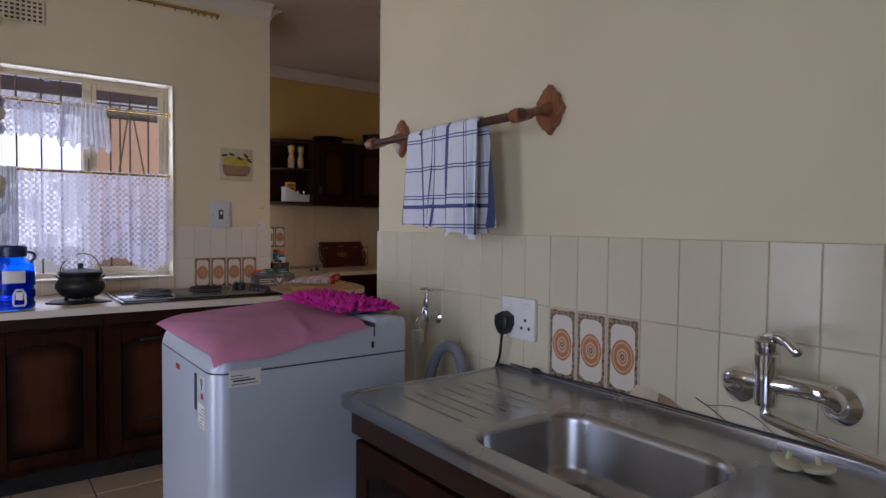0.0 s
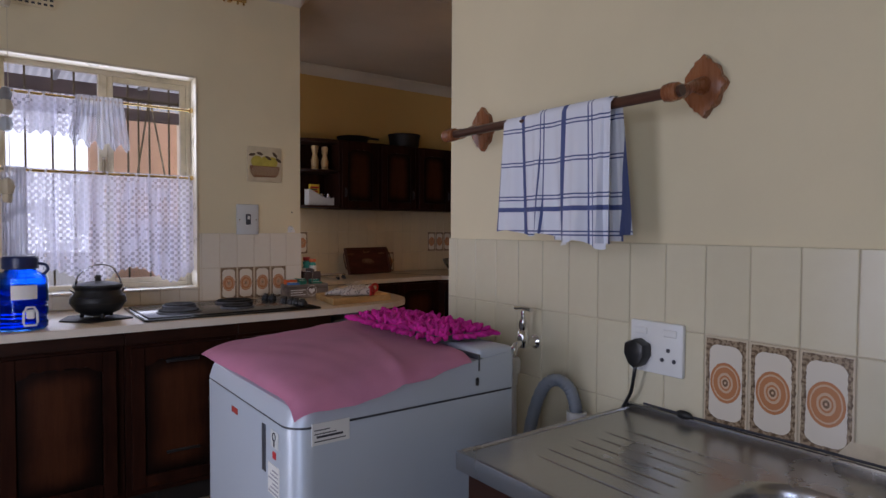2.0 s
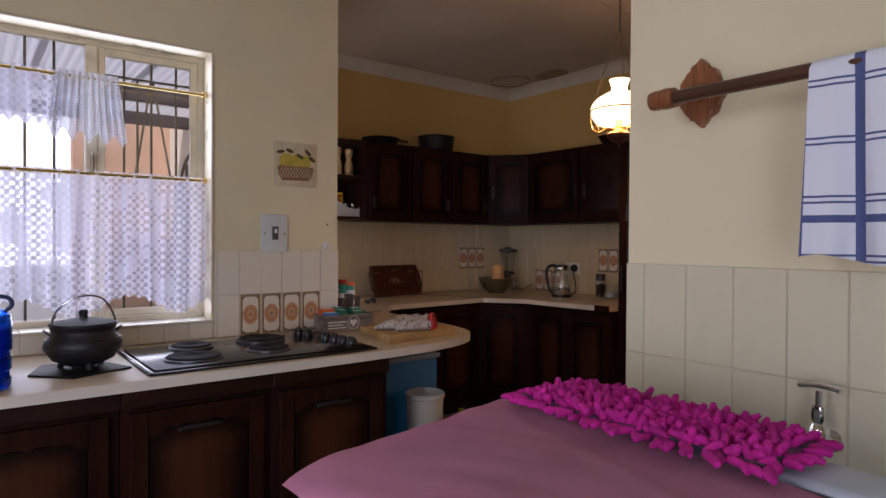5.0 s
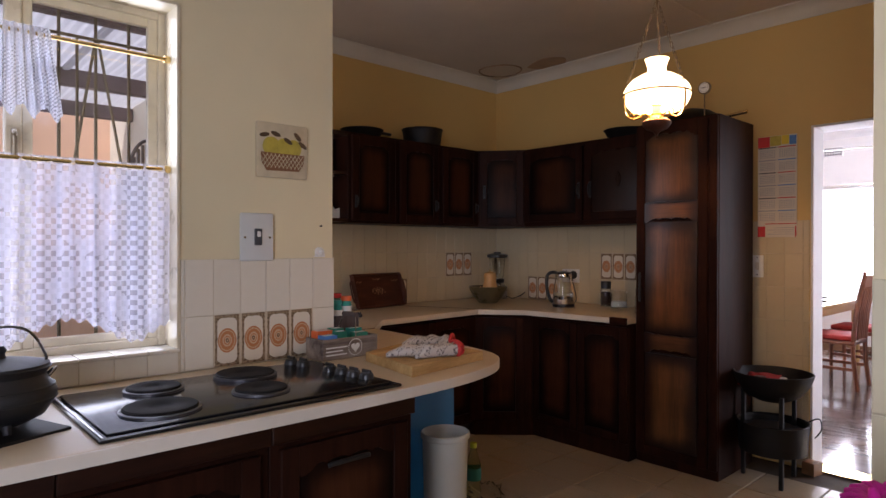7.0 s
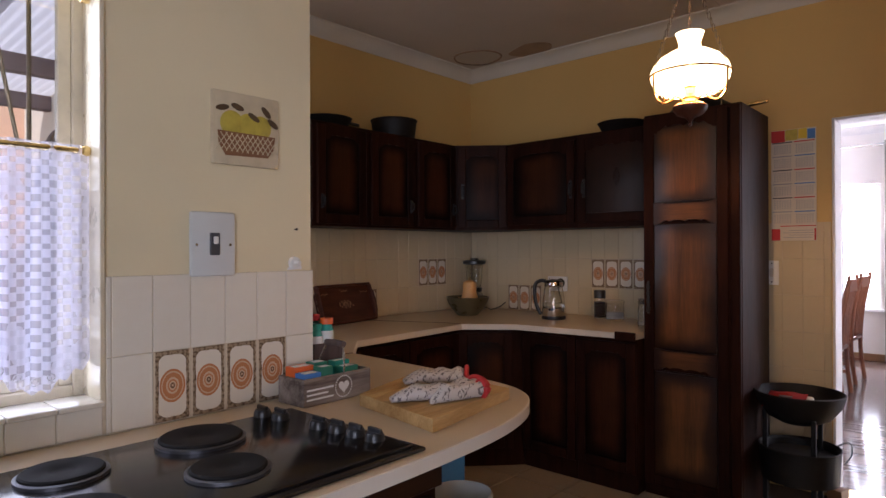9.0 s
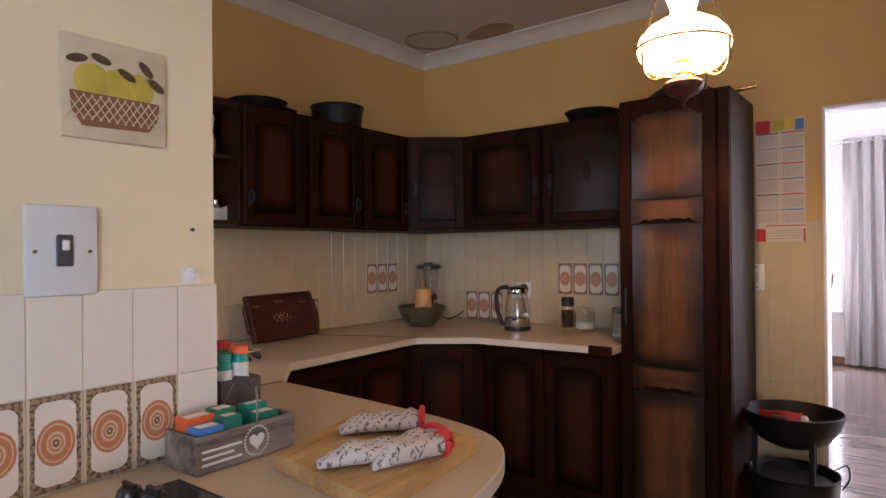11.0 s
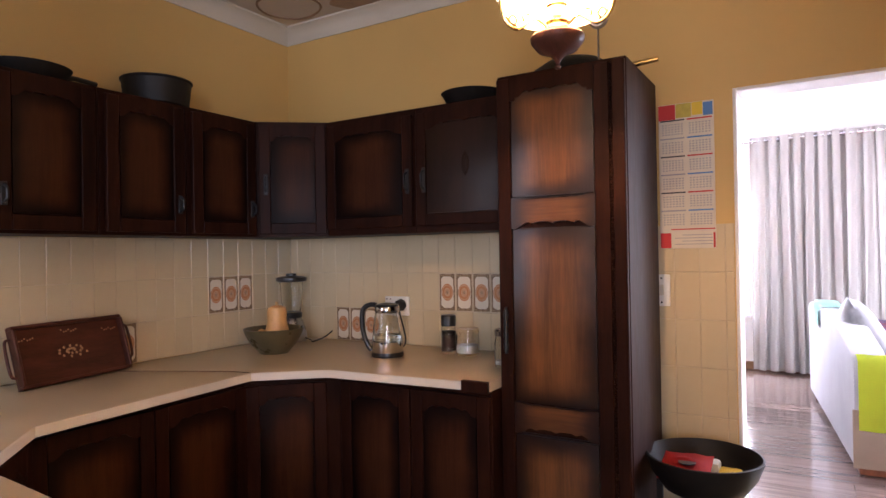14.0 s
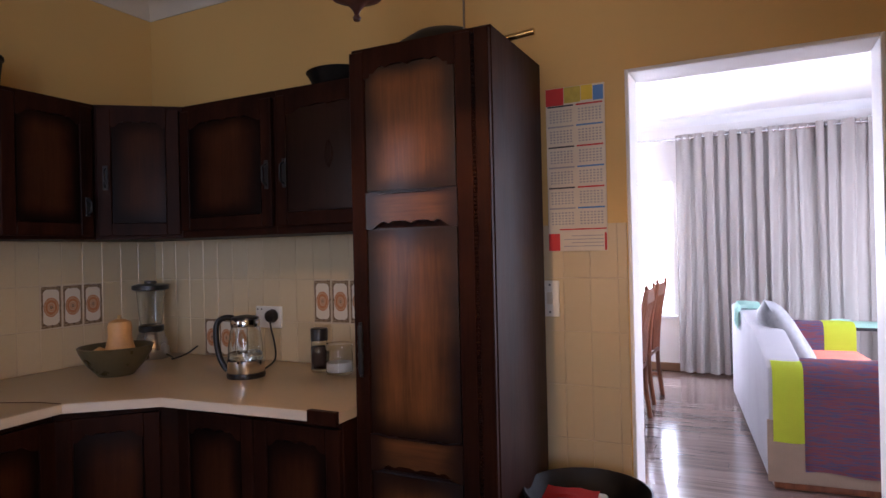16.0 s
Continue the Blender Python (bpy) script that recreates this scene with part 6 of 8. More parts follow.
# chipped grout and broken tile over the sink
crk = thing("tile_chips", "broken tile edge and dark cracks above the sink", "damage", (1.333, 0.8, 0.88))
bm = bm_new()
outl = [(0.93, 0.866), (0.905, 0.90), (0.86, 0.903), (0.84, 0.895), (0.79, 0.88), (0.76, 0.866)]
vs = [bm.verts.new((1.3345, y, z)) for y, z in outl]
bm.faces.new(vs)
part("exposed_plaster", bm, M_grout, crk, smooth=None)
bm = bm_new()
vs = [bm.verts.new((1.3335, y, z)) for y, z in ((0.845, 0.866), (0.84, 0.895), (0.81, 0.888), (0.765, 0.866))]
bm.faces.new(vs)
part("dark_gap", bm, M_stain, crk, smooth=None)
bm = bm_new()
tube(bm, [(1.334, 0.745, 0.905), (1.334, 0.70, 0.885), (1.334, 0.67, 0.868)], 0.0012, 5)
tube(bm, spline([(1.334, 0.72, 0.893), (1.334, 0.66, 0.905), (1.334, 0.61, 0.895), (1.334, 0.57, 0.870)], 5), 0.0008, 5)
tube(bm, [(1.334, 1.36, 0.868), (1.332, 1.22, 0.866), (1.334, 1.0, 0.869), (1.333, 0.3, 0.867)], 0.003, 6)
part("crack", bm, M_ink, crk)
bm = bm_new()
bmesh.ops.create_icosphere(bm, subdivisions=2, radius=0.014)
for v in bm.verts:
    v.co = Vector((1.326 + v.co.x * 0.6, 1.245 + v.co.y * 1.6, 0.868 + v.co.z * 0.8)) * 1.0
part("grout_lump", bm, M_iron, crk)

sock = thing("wall_socket", "white double wall socket with switches", "socket", (1.33, 1.30, 1.01))
bm = bm_new()
box(bm, 1.322, 1.232, 0.952, 1.3365, 1.377, 1.078, 0.005, 2)
part("plate", bm, M_whitep, sock)
for y in (1.345, 1.265):
    bm = bm_new()
    box(bm, 1.3185, y - 0.018, 1.045, 1.3225, y + 0.018, 1.063, 0.002)
    part("rocker", bm, M_whitep, sock)
bm = bm_new()
for cy in (1.270,):
    for dy, dz in ((0, 0.018), (-0.016, -0.006), (0.016, -0.006)):
        lathe(bm, [(0, -0.0012), (0.005, -0.0012), (0.005, 0.001)], (1.3215, cy + dy, 0.995 + dz), 12, 0)
part("pin_holes", bm, M_ink, sock)
plug = thing("power_plug", "black power plug with its cable", "plug", (1.31, 1.345, 1.0))
bm = bm_new()
slab(bm, [(y, z) for y, z in ((1.318, 1.022), (1.345, 1.034), (1.372, 1.022), (1.374, 0.995), (1.36, 0.97), (1.345, 0.962), (1.33, 0.97), (1.316, 0.995))], 0, 0.034, 0.008)
for v in bm.verts:
    v.co = Vector((1.3215 - v.co.z, v.co.x, v.co.y))
part("body", bm, M_black, plug)
bm = bm_new()
tube(bm, spline([(1.30, 1.345, 0.965), (1.298, 1.347, 0.945), (1.305, 1.36, 0.90), (1.315, 1.385, 0.862), (1.318, 1.42, 0.80), (1.318, 1.45, 0.66)], 8), 0.0045, 8)
part("cable", bm, M_black, plug)

tap = thing("wall_tap", "chrome wall tap with a white hose connector", "tap", (1.33, 1.74, 0.98))
bm = bm_new()
lathe(bm, [(0, -0.002), (0.02, -0.002), (0.021, 0.004), (0.013, 0.012), (0.012, 0.05), (0, 0.05)], (1.336, 1.742, 0.975), 20, 0)
for v in bm.verts:
    v.co.x = 1.336 - (v.co.x - 1.336)
lathe(bm, [(0.013, -0.022), (0.018, -0.005), (0.016, 0.02), (0.010, 0.03), (0.013, 0.04), (0.011, 0.058), (0.006, 0.062), (0.006, 0.085), (0, 0.086)], (1.285, 1.742, 0.985), 20)
tube(bm, spline([(1.285, 1.742, 0.98), (1.262, 1.742, 0.975), (1.25, 1.742, 0.96), (1.248, 1.742, 0.93)], 6), 0.011, 14)
part("body", bm, M_chrome, tap)
bm = bm_new()
tube(bm, [(1.285, 1.775, 1.076), (1.285, 1.742, 1.080), (1.285, 1.709, 1.076)], 0.006, 10, taper=[1.1, 0.9, 1.1])
part("cross_handle", bm, M_chrome, tap)
hose = thing("inlet_hose", "white washing machine inlet hose on the tap", "hose", (1.25, 1.74, 0.93))
bm = bm_new()
lathe(bm, [(0.02, 0.895), (0.021, 0.93), (0.017, 0.938), (0.011, 0.94)], (1.248, 1.742, 0), 18)
lathe(bm, [(0.012, 0.86), (0.014, 0.895), (0.02, 0.897)], (1.248, 1.742, 0), 16)
part("connector", bm, M_whitep, hose)
bm = bm_new()
tube(bm, spline([(1.248, 1.742, 0.87), (1.246, 1.74, 0.82), (1.23, 1.72, 0.75), (1.20, 1.69, 0.68), (1.15, 1.66, 0.60), (1.10, 1.64, 0.50), (1.075, 1.64, 0.30)], 8), 0.0095, 12)
part("hose", bm, M_hose_w, hose)
dr = thing("drain_hose", "grey corrugated drain hose hooked into a waste pipe", "hose", (1.25, 1.5, 0.8))
bm = bm_new()
dl = spline([(1.19, 1.61, 0.45), (1.195, 1.59, 0.72), (1.208, 1.558, 0.86), (1.226, 1.525, 0.903), (1.246, 1.492, 0.89), (1.256, 1.473, 0.84), (1.258, 1.47, 0.77)], 12)
tube(bm, dl, 0.017, 14, taper=[1 + 0.06 * math.sin(i * 2.1) for i in range(len(dl))])
part("hose", bm, M_hose_g, dr)
bm = bm_new()
lathe(bm, [(0.024, 0.0), (0.024, 0.80), (0.027, 0.802), (0.027, 0.825), (0.022, 0.826), (0.02, 0.80)], (1.258, 1.47, 0), 20)
part("waste_pipe", bm, M_whitep, dr, "white plastic waste pipe")
wc = thing("white_container", "white plastic container on the floor beside the sink", "container", (0.83, 1.42, 0))
bm = bm_new()
slab(bm, rrect(0.80, 1.392, 1.02, 1.446, 0.015, 4), 0.001, 0.52, 0.01)
part("tub", bm, M_whitep, wc)

# ---- towel rail ----
RX = 1.175
rail = thing("towel_rail", "wooden towel rail on shaped brackets", "towel rail", (1.30, 1.58, 1.63))


def bracket(y):
    bm = bm_new()
    prof = []
    for k in range(32):
        a = 2 * math.pi * k / 32
        r = 0.05 + 0.014 * math.cos(4 * a) ** 2 * (1 if abs(math.sin(2 * a)) < 0.75 else 0.3)
        prof.append((y + r * 0.85 * math.cos(a), 1.637 + r * 1.12 * math.sin(a)))
    slab(bm, prof, 0, 0.02, 0.005)
    for v in bm.verts:
        v.co = Vector((1.3105 - v.co.z, v.co.x, v.co.y))
    part("bracket_plate", bm, M_bracket, rail)
    bm = bm_new()
    tube(bm, spline([(1.292, y, 1.637), (1.255, y, 1.63), (1.215, y, 1.615), (RX + 0.002, y, 1.607)], 5), 0.017, 12, taper=[1.25, 1.2, 1.1, 1, 0.9, 0.8, 0.75, 0.72, 0.75, 0.85, 0.95, 1.0, 1.0, 1.05, 1.1, 1.1][:16])
    lathe(bm, [(0, -0.017), (0.019, -0.016), (0.021, 0), (0.019, 0.016), (0, 0.017)], (RX, y, 1.607), 20, 1)
    part("bracket_arm", bm, M_bracket, rail)


bracket(1.145)
bracket(1.918)
bm = bm_new()
tube(bm, [(RX, 1.12, 1.607), (RX, 1.94, 1.607)], 0.0125, 16)
part("rod", bm, M_rail, rail)
bm = bm_new()
lathe(bm, [(0, -0.012), (0.018, -0.012), (0.02, 0.0), (0.018, 0.012), (0, 0.012)], (RX, 1.94, 1.607), 20, 1)
part("end_knob", bm, M_bracket, rail)
tw = thing("tea_towel", "white tea towel with navy checks on the rail", "towel", (RX, 1.54, 1.63))


def drape(y0, y1, front_low, back_low, off, seed):
    """Cloth laid over the rail, hanging before and behind it."""
    bm = bm_new()
    ny, prof = 40, []
    for k in range(21):
        prof.append(("f", k / 20))
    rows = []
    for i in range(ny + 1):
        s = i / ny
        y = y0 + (y1 - y0) * s
        fold = 0.017 * math.sin(s * 9 + seed) + 0.007 * math.sin(s * 23 + seed * 2)
        pts = []
        for k in range(25):
            w = 1 - k / 24
            z = 1.606 + (front_low(s) - 1.606) * w
            sw = 0.2 + 0.8 * w
            pts.append((RX - 0.0145 - off - sw * (0.004 + fold), y + 0.015 * w * math.sin(s * 5 + seed) - 0.008 * w, z))
        for k in range(1, 8):
            a = math.pi * k / 8
            pts.append((RX - (0.0145 + off) * math.cos(a), y, 1.606 + (0.0145 + off) * math.sin(a)))
        for k in range(25):
            w = k / 24
            z = 1.606 + (back_low(s) - 1.606) * w
            sw = 0.2 + 0.8 * w
            pts.append((RX + 0.0145 + off + sw * (0.006 + 0.6 * fold), y - 0.022 * w, z))
        rows.append([bm.verts.new(p) for p in pts])
    for a, b in zip(rows, rows[1:]):
        for k in range(len(a) - 1):
            bm.faces.new((a[k], a[k + 1], b[k + 1], b[k]))
    return bm


part("fold", drape(1.655, 1.50, lambda s: 1.305 - 0.01 * s + 0.006 * math.sin(s * 9), lambda s: 1.34, 0.0, 1.0), M_towel, tw, smooth=80)
part("fold", drape(1.525, 1.30, lambda s: 1.295 - 0.025 * s + 0.007 * math.sin(s * 11 + 1), lambda s: 1.285, 0.005, 3.2), M_towel, tw, smooth=80)
part("fold", drape(1.335, 1.288, lambda s: 1.28, lambda s: 1.30, 0.0025, 5.0), M_towel, tw, smooth=80)
bm = bm_new()
slab(bm, [(0, 0), (0.02, 0.005), (0.012, 0.028)], 0, 0.002)
for v in bm.verts:
    v.co = Vector((1.145 - v.co.z, 1.43 - v.co.x, 1.272 + v.co.y * 0.8))
part("care_label", bm, M_label, tw)


# set the fittings of the sink wall on its face
for ob, d in ((sock, (-0.035, -0.053, 0.013)), (plug, (-0.035, -0.053, 0.013)), (tap, (-0.035, -0.072, 0.004)), (hose, (-0.035, -0.072, 0.004)),
              (mixer, (-0.035, -0.011, 0.02)), (crk, (-0.035, -0.07, 0.014))):
    ob.location = Vector(ob.location) + Vector(d)

# ---- on the kitchen worktop ----
kx, ky = 3.93, 4.60
ket = thing("kettle", "glass and steel electric kettle with a black handle", "kettle", (kx, ky, CT))
bm = bm_new()
lathe(bm, [(0, 0.0005), (0.078, 0.0005), (0.08, 0.012), (0.078, 0.022), (0, 0.022)], (kx, ky, CT), 36)
part("base", bm, M_black, ket)
bm = bm_new()
lathe(bm, [(0.0, 0.0225), (0.075, 0.0225), (0.077, 0.03), (0.077, 0.075), (0.074, 0.078)], (kx, ky, CT), 36)
part("steel_band", bm, M_chrome, ket, "polished steel band")
bm = bm_new()
lathe(bm, [(0.074, 0.079), (0.072, 0.13), (0.063, 0.19), (0.058, 0.215), (0.055, 0.215), (0.060, 0.19), (0.069, 0.13), (0.071, 0.079)], (kx, ky, CT), 36)
part("glass_jug", bm, M_clear, ket)
bm = bm_new()
lathe(bm, [(0, 0.079), (0.0705, 0.0795), (0.070, 0.105), (0, 0.105)], (kx, ky, CT), 32)
part("water", bm, M_water, ket)
bm = bm_new()
lathe(bm, [(0.059, 0.214), (0.061, 0.218), (0.061, 0.238), (0.058, 0.245)], (kx, ky, CT), 36)
part("collar", bm, M_chrome, ket)
bm = bm_new()
lathe(bm, [(0.059, 0.244), (0.055, 0.254), (0.02, 0.262), (0, 0.263)], (kx, ky, CT), 32)
d = Vector((-0.45, 0.89, 0)).normalized()
pk = [Vector((kx, ky, CT)) + d * r + Vector((0, 0, h)) for r, h in ((0.05, 0.25), (0.085, 0.252), (0.118, 0.23), (0.125, 0.17), (0.115, 0.10), (0.095, 0.05), (0.078, 0.03))]
tube(bm, spline(pk, 6), 0.0125, 12)
part("handle", bm, M_black, ket)

bx, by = 4.13, 5.44
bl = thing("blender", "kitchen blender with a glass jar and black lid", "blender", (bx, by, CT))
bm = bm_new()
lathe(bm, [(0, 0.0005), (0.085, 0.0005), (0.088, 0.015), (0.082, 0.06), (0.065, 0.12), (0.055, 0.135), (0, 0.136)], (bx, by, CT), 32)
part("motor_base", bm, M_steel, bl)
bm = bm_new()
box(bm, bx - 0.078, by - 0.045, CT + 0.05, bx - 0.06, by - 0.02, CT + 0.075, 0.004)
part("switch", bm, M_black, bl)
bm = bm_new()
lathe(bm, [(0.056, 0.135), (0.060, 0.14), (0.060, 0.165), (0.055, 0.168), (0, 0.168)], (bx, by, CT), 32)
part("black_trim", bm, M_black, bl)
bm = bm_new()
lathe(bm, [(0.05, 0.169), (0.056, 0.20), (0.068, 0.345), (0.065, 0.345), (0.053, 0.20), (0.046, 0.172)], (bx, by, CT), 32)
part("jar", bm, M_clear, bl)
bm = bm_new()
lathe(bm, [(0.07, 0.346), (0.088, 0.352), (0.088, 0.372), (0.06, 0.38), (0.03, 0.382), (0.03, 0.395), (0, 0.396)], (bx, by, CT), 32)
part("lid", bm, M_black, bl)
bm = bm_new()
tube(bm, spline([(bx + 0.02, by - 0.085, CT + 0.02), (bx + 0.0, by - 0.15, CT + 0.012), (bx - 0.03, by - 0.19, CT + 0.01), (bx + 0.02, by - 0.23, CT + 0.03), (bx + 0.08, by - 0.24, CT + 0.06)], 8), 0.004, 8)
part("cable", bm, M_black, bl)

wx_, wy_ = 3.76, 5.20
bw = thing("fruit_bowl", "olive glazed pottery bowl holding a butternut", "bowl", (wx_, wy_, CT))
bm = bm_new()
lathe(bm, [(0, 0.0005), (0.06, 0.0005), (0.065, 0.01), (0.095, 0.05), (0.118, 0.10), (0.126, 0.128), (0.122, 0.130), (0.112, 0.10), (0.09, 0.055), (0.055, 0.016), (0, 0.014)], (wx_, wy_, CT), 40)
part("bowl", bm, M_bowlg, bw)
bw.scale = (1.22, 1.22, 1.0)
bn = thing("butternut", "whole butternut squash resting in the bowl", "squash", (wx_, wy_, CT + 0.02))
bm = bm_new()
lathe(bm, [(0, 0.02), (0.04, 0.025), (0.06, 0.055), (0.062, 0.085), (0.05, 0.125), (0.043, 0.16), (0.045, 0.20), (0.04, 0.222), (0.02, 0.232), (0, 0.234)], (wx_ + 0.015, wy_ - 0.005, CT), 28)
part("flesh", bm, M_squash, bn)
bm = bm_new()
lathe(bm, [(0.009, 0.231), (0.007, 0.245), (0.010, 0.25), (0, 0.251)], (wx_ + 0.015, wy_ - 0.005, CT), 10)
part("stalk", bm, M_board, bn)
bn.scale = (1.12, 1.12, 1.05)
on = thing("onion", "small brown onion in the bowl", "onion", (wx_ - 0.06, wy_ + 0.04, CT + 0.06))
bm = bm_new()
lathe(bm, [(0, -0.036), (0.03, -0.028), (0.042, 0.0), (0.032, 0.026), (0.008, 0.04), (0, 0.044)], (wx_ - 0.055, wy_ + 0.03, CT + 0.085), 20)
part("skin", bm, M_squash, on)


def jar(name, label, x, y, r, h, fill, fill_h, lid_mat, lid_h, neck=0.9):
    j = thing(name, label, "jar", (x, y, CT))
    bm = bm_new()
    hb = h - lid_h
    lathe(bm, [(0, 0.0005), (r * 0.92, 0.0005), (r, 0.01), (r, hb * 0.72), (r * neck, hb * 0.9), (r * neck, hb), (r * neck - 0.003, hb), (r * neck - 0.003, hb * 0.9), (r - 0.003, hb * 0.7), (r - 0.003, 0.012), (0, 0.006)], (x, y, CT), 28)
    part("glass", bm, M_clear, j)
    bm = bm_new()
    lathe(bm, [(0, 0.0065), (r - 0.0036, 0.013), (r - 0.0036, fill_h), (0, fill_h + 0.004)], (x, y, CT), 24)
    part("contents", bm, fill, j)
    bm = bm_new()
    lathe(bm, [(r * neck + 0.003, hb - 0.004), (r * neck + 0.004, h - 0.006), (r * neck, h), (0, h + 0.001)], (x, y, CT), 28)
    part("lid", bm, lid_mat, j)
    return j


j1 = jar("coffee_jar", "glass coffee jar with a dark lid", 4.14, 4.375, 0.038, 0.19, M_coffee, 0.11, M_black, 0.05)
bm = bm_new()
for k in range(8):
    a0, a1 = radians(160 + k * 12), radians(160 + (k + 1) * 12)
    bm.faces.new([bm.verts.new((4.14 + 0.0387 * math.cos(a), 4.375 + 0.0387 * math.sin(a), CT + z)) for a, z in ((a0, 0.03), (a1, 0.03), (a1, 0.085), (a0, 0.085))])
part("label", bm, M_coffee, j1)
jar("sugar_jar", "squat glass jar of white sugar", 4.13, 4.262, 0.058, 0.13, M_sugar, 0.05, M_clear, 0.02, 0.95)
jar("storage_jar", "clear glass storage jar beside the larder", 3.93, 3.955, 0.055, 0.165, M_sugar, 0.03, M_steel, 0.025, 0.9)

tray = thing("serving_tray", "carved dark wooden tray with bone inlay", "tray", (2.90, 5.5, CT))
tm = Matrix.Translation((2.655, 5.40, CT + 0.002)) @ Matrix.Rotation(math.atan2(0.085, 0.50), 4, "Z") @ Matrix.Rotation(radians(-17), 4, "X")
TW_, TH_ = 0.50, 0.25


def tpart(name, bm, mt, label=""):
    bm.transform(tm)
    return part(name, bm, mt, tray, label)


bm = bm_new()
box(bm, 0, 0.0, 0, TW_, 0.010, TH_, 0.002)
tpart("panel", bm, M_tray)
for b in ((0.0, -0.022, TH_ - 0.014, TW_, 0.0, TH_), (0.0, -0.022, 0.0, TW_, 0.0, 0.014)):
    bm = bm_new()
    box(bm, *b, 0.003)
    tpart("rim", bm, M_tray)
for x in (0.0, TW_ - 0.014):
    bm = bm_new()
    box(bm, x, -0.030, 0.014, x + 0.014, 0.0, TH_ - 0.014, 0.003)
    tpart("rim", bm, M_tray)
for x, s in ((-0.004, -1), (TW_ + 0.004, 1)):
    bm = bm_new()
    tube(bm, spline([(x, -0.01, 0.05), (x + s * 0.02, -0.01, 0.06), (x + s * 0.024, -0.01, 0.125), (x + s * 0.02, -0.01, 0.19), (x, -0.01, 0.20)], 6), 0.006, 8)
    tpart("handle", bm, M_tray)
bm = bm_new()
for k in range(22):
    a = 2 * math.pi * k / 22 * 2.0
    r = 0.006 + 0.0021 * k
    lathe(bm, [(0, -0.0016), (0.005, -0.0012), (0.006, 0.0)], (TW_ / 2 + r * 1.5 * math.cos(a), 0.0, TH_ / 2 + r * 0.55 * math.sin(a)), 8, 1)
for cx_, cz_ in ((0.06, 0.2), (0.44, 0.2), (0.25, 0.215)):
    for k in range(7):
        lathe(bm, [(0, -0.0014), (0.0035, -0.001), (0.004, 0.0)], (cx_ + (k - 3) * 0.011, 0.0, cz_ - 0.010 * abs(math.sin(k * 1.1))), 7, 1)
tpart("inlay", bm, M_inlay, "pale bone inlay flowers")
tagged([c for c in tray.children if c.name.startswith("inlay")][0], kind="stuff")

tv = thing("wire_trivet", "folded chrome wire trivet with ball feet", "trivet", (2.27, 5.2, CT))
for k in range(9):
    low = k < 5
    x0, x1 = (2.13 + 0.014 * k, 2.37 + 0.014 * k) if low else (2.19 + 0.012 * (k - 5), 2.44 + 0.012 * (k - 5))
    y, z = (5.10 + 0.034 * k, CT + 0.027) if low else (5.125 + 0.036 * (k - 5), CT + 0.040)
    bm = bm_new()
    tube(bm, [(x0, y + 0.016, z), (x1, y - 0.016, z)], 0.0052, 8)
    part("rod", bm, M_chrome, tv)
    bm = bm_new()
    lathe(bm, [(0, -0.0125), (0.009, -0.009), (0.0125, 0), (0.009, 0.009), (0.004, 0.0125), (0.004, z - CT - 0.0125)], (x1 - 0.012, y - 0.015, CT + 0.0125), 14)
    part("ball_foot", bm, M_ring, tv, "dark metal ball foot")
for f in (0.12, 0.8):
    bm = bm_new()
    x = 2.13 + 0.24 * f
    tube(bm, [(x, 5.095, CT + 0.0335), (x + 0.075, 5.265, CT + 0.0335)], 0.0034, 8)
    part("cross_bar", bm, M_chrome, tv)
tv.location = Vector(tv.location) + Vector((-0.02, -0.10, 0))

ks = thing("wall_socket", "white double wall socket above the worktop", "socket", (4.28, 4.85, 1.12))
bm = bm_new()
box(bm, 4.266, 4.70, 1.045, 4.2815, 4.86, 1.15, 0.005, 2)
part("plate", bm, M_whitep, ks)
bm = bm_new()
for y in (4.82, 4.845):
    lathe(bm, [(0, -0.0012), (0.004, -0.0012), (0.004, 0.001)], (4.2655, y, 1.135), 10, 0)
part("pin_holes", bm, M_ink, ks)
kp = thing("power_plug", "black kettle plug with its cable", "plug", (4.25, 4.745, 1.1))
bm = bm_new()
lathe(bm, [(0, 0.0), (0.03, 0.0), (0.034, 0.01), (0.028, 0.032), (0, 0.036)], (4.2655, 4.745, 1.105), 18, 0)
for v in bm.verts:
    v.co.x = 4.2655 - (v.co.x - 4.2655)
part("body", bm, M_black, kp)
bm = bm_new()
tube(bm, spline([(4.24, 4.745, 1.085), (4.235, 4.735, 1.05), (4.22, 4.70, 0.97), (4.18, 4.665, 0.915), (4.10, 4.64, 0.893), (4.01, 4.61, 0.892)], 8), 0.0045, 8)
part("cable", bm, M_black, kp)

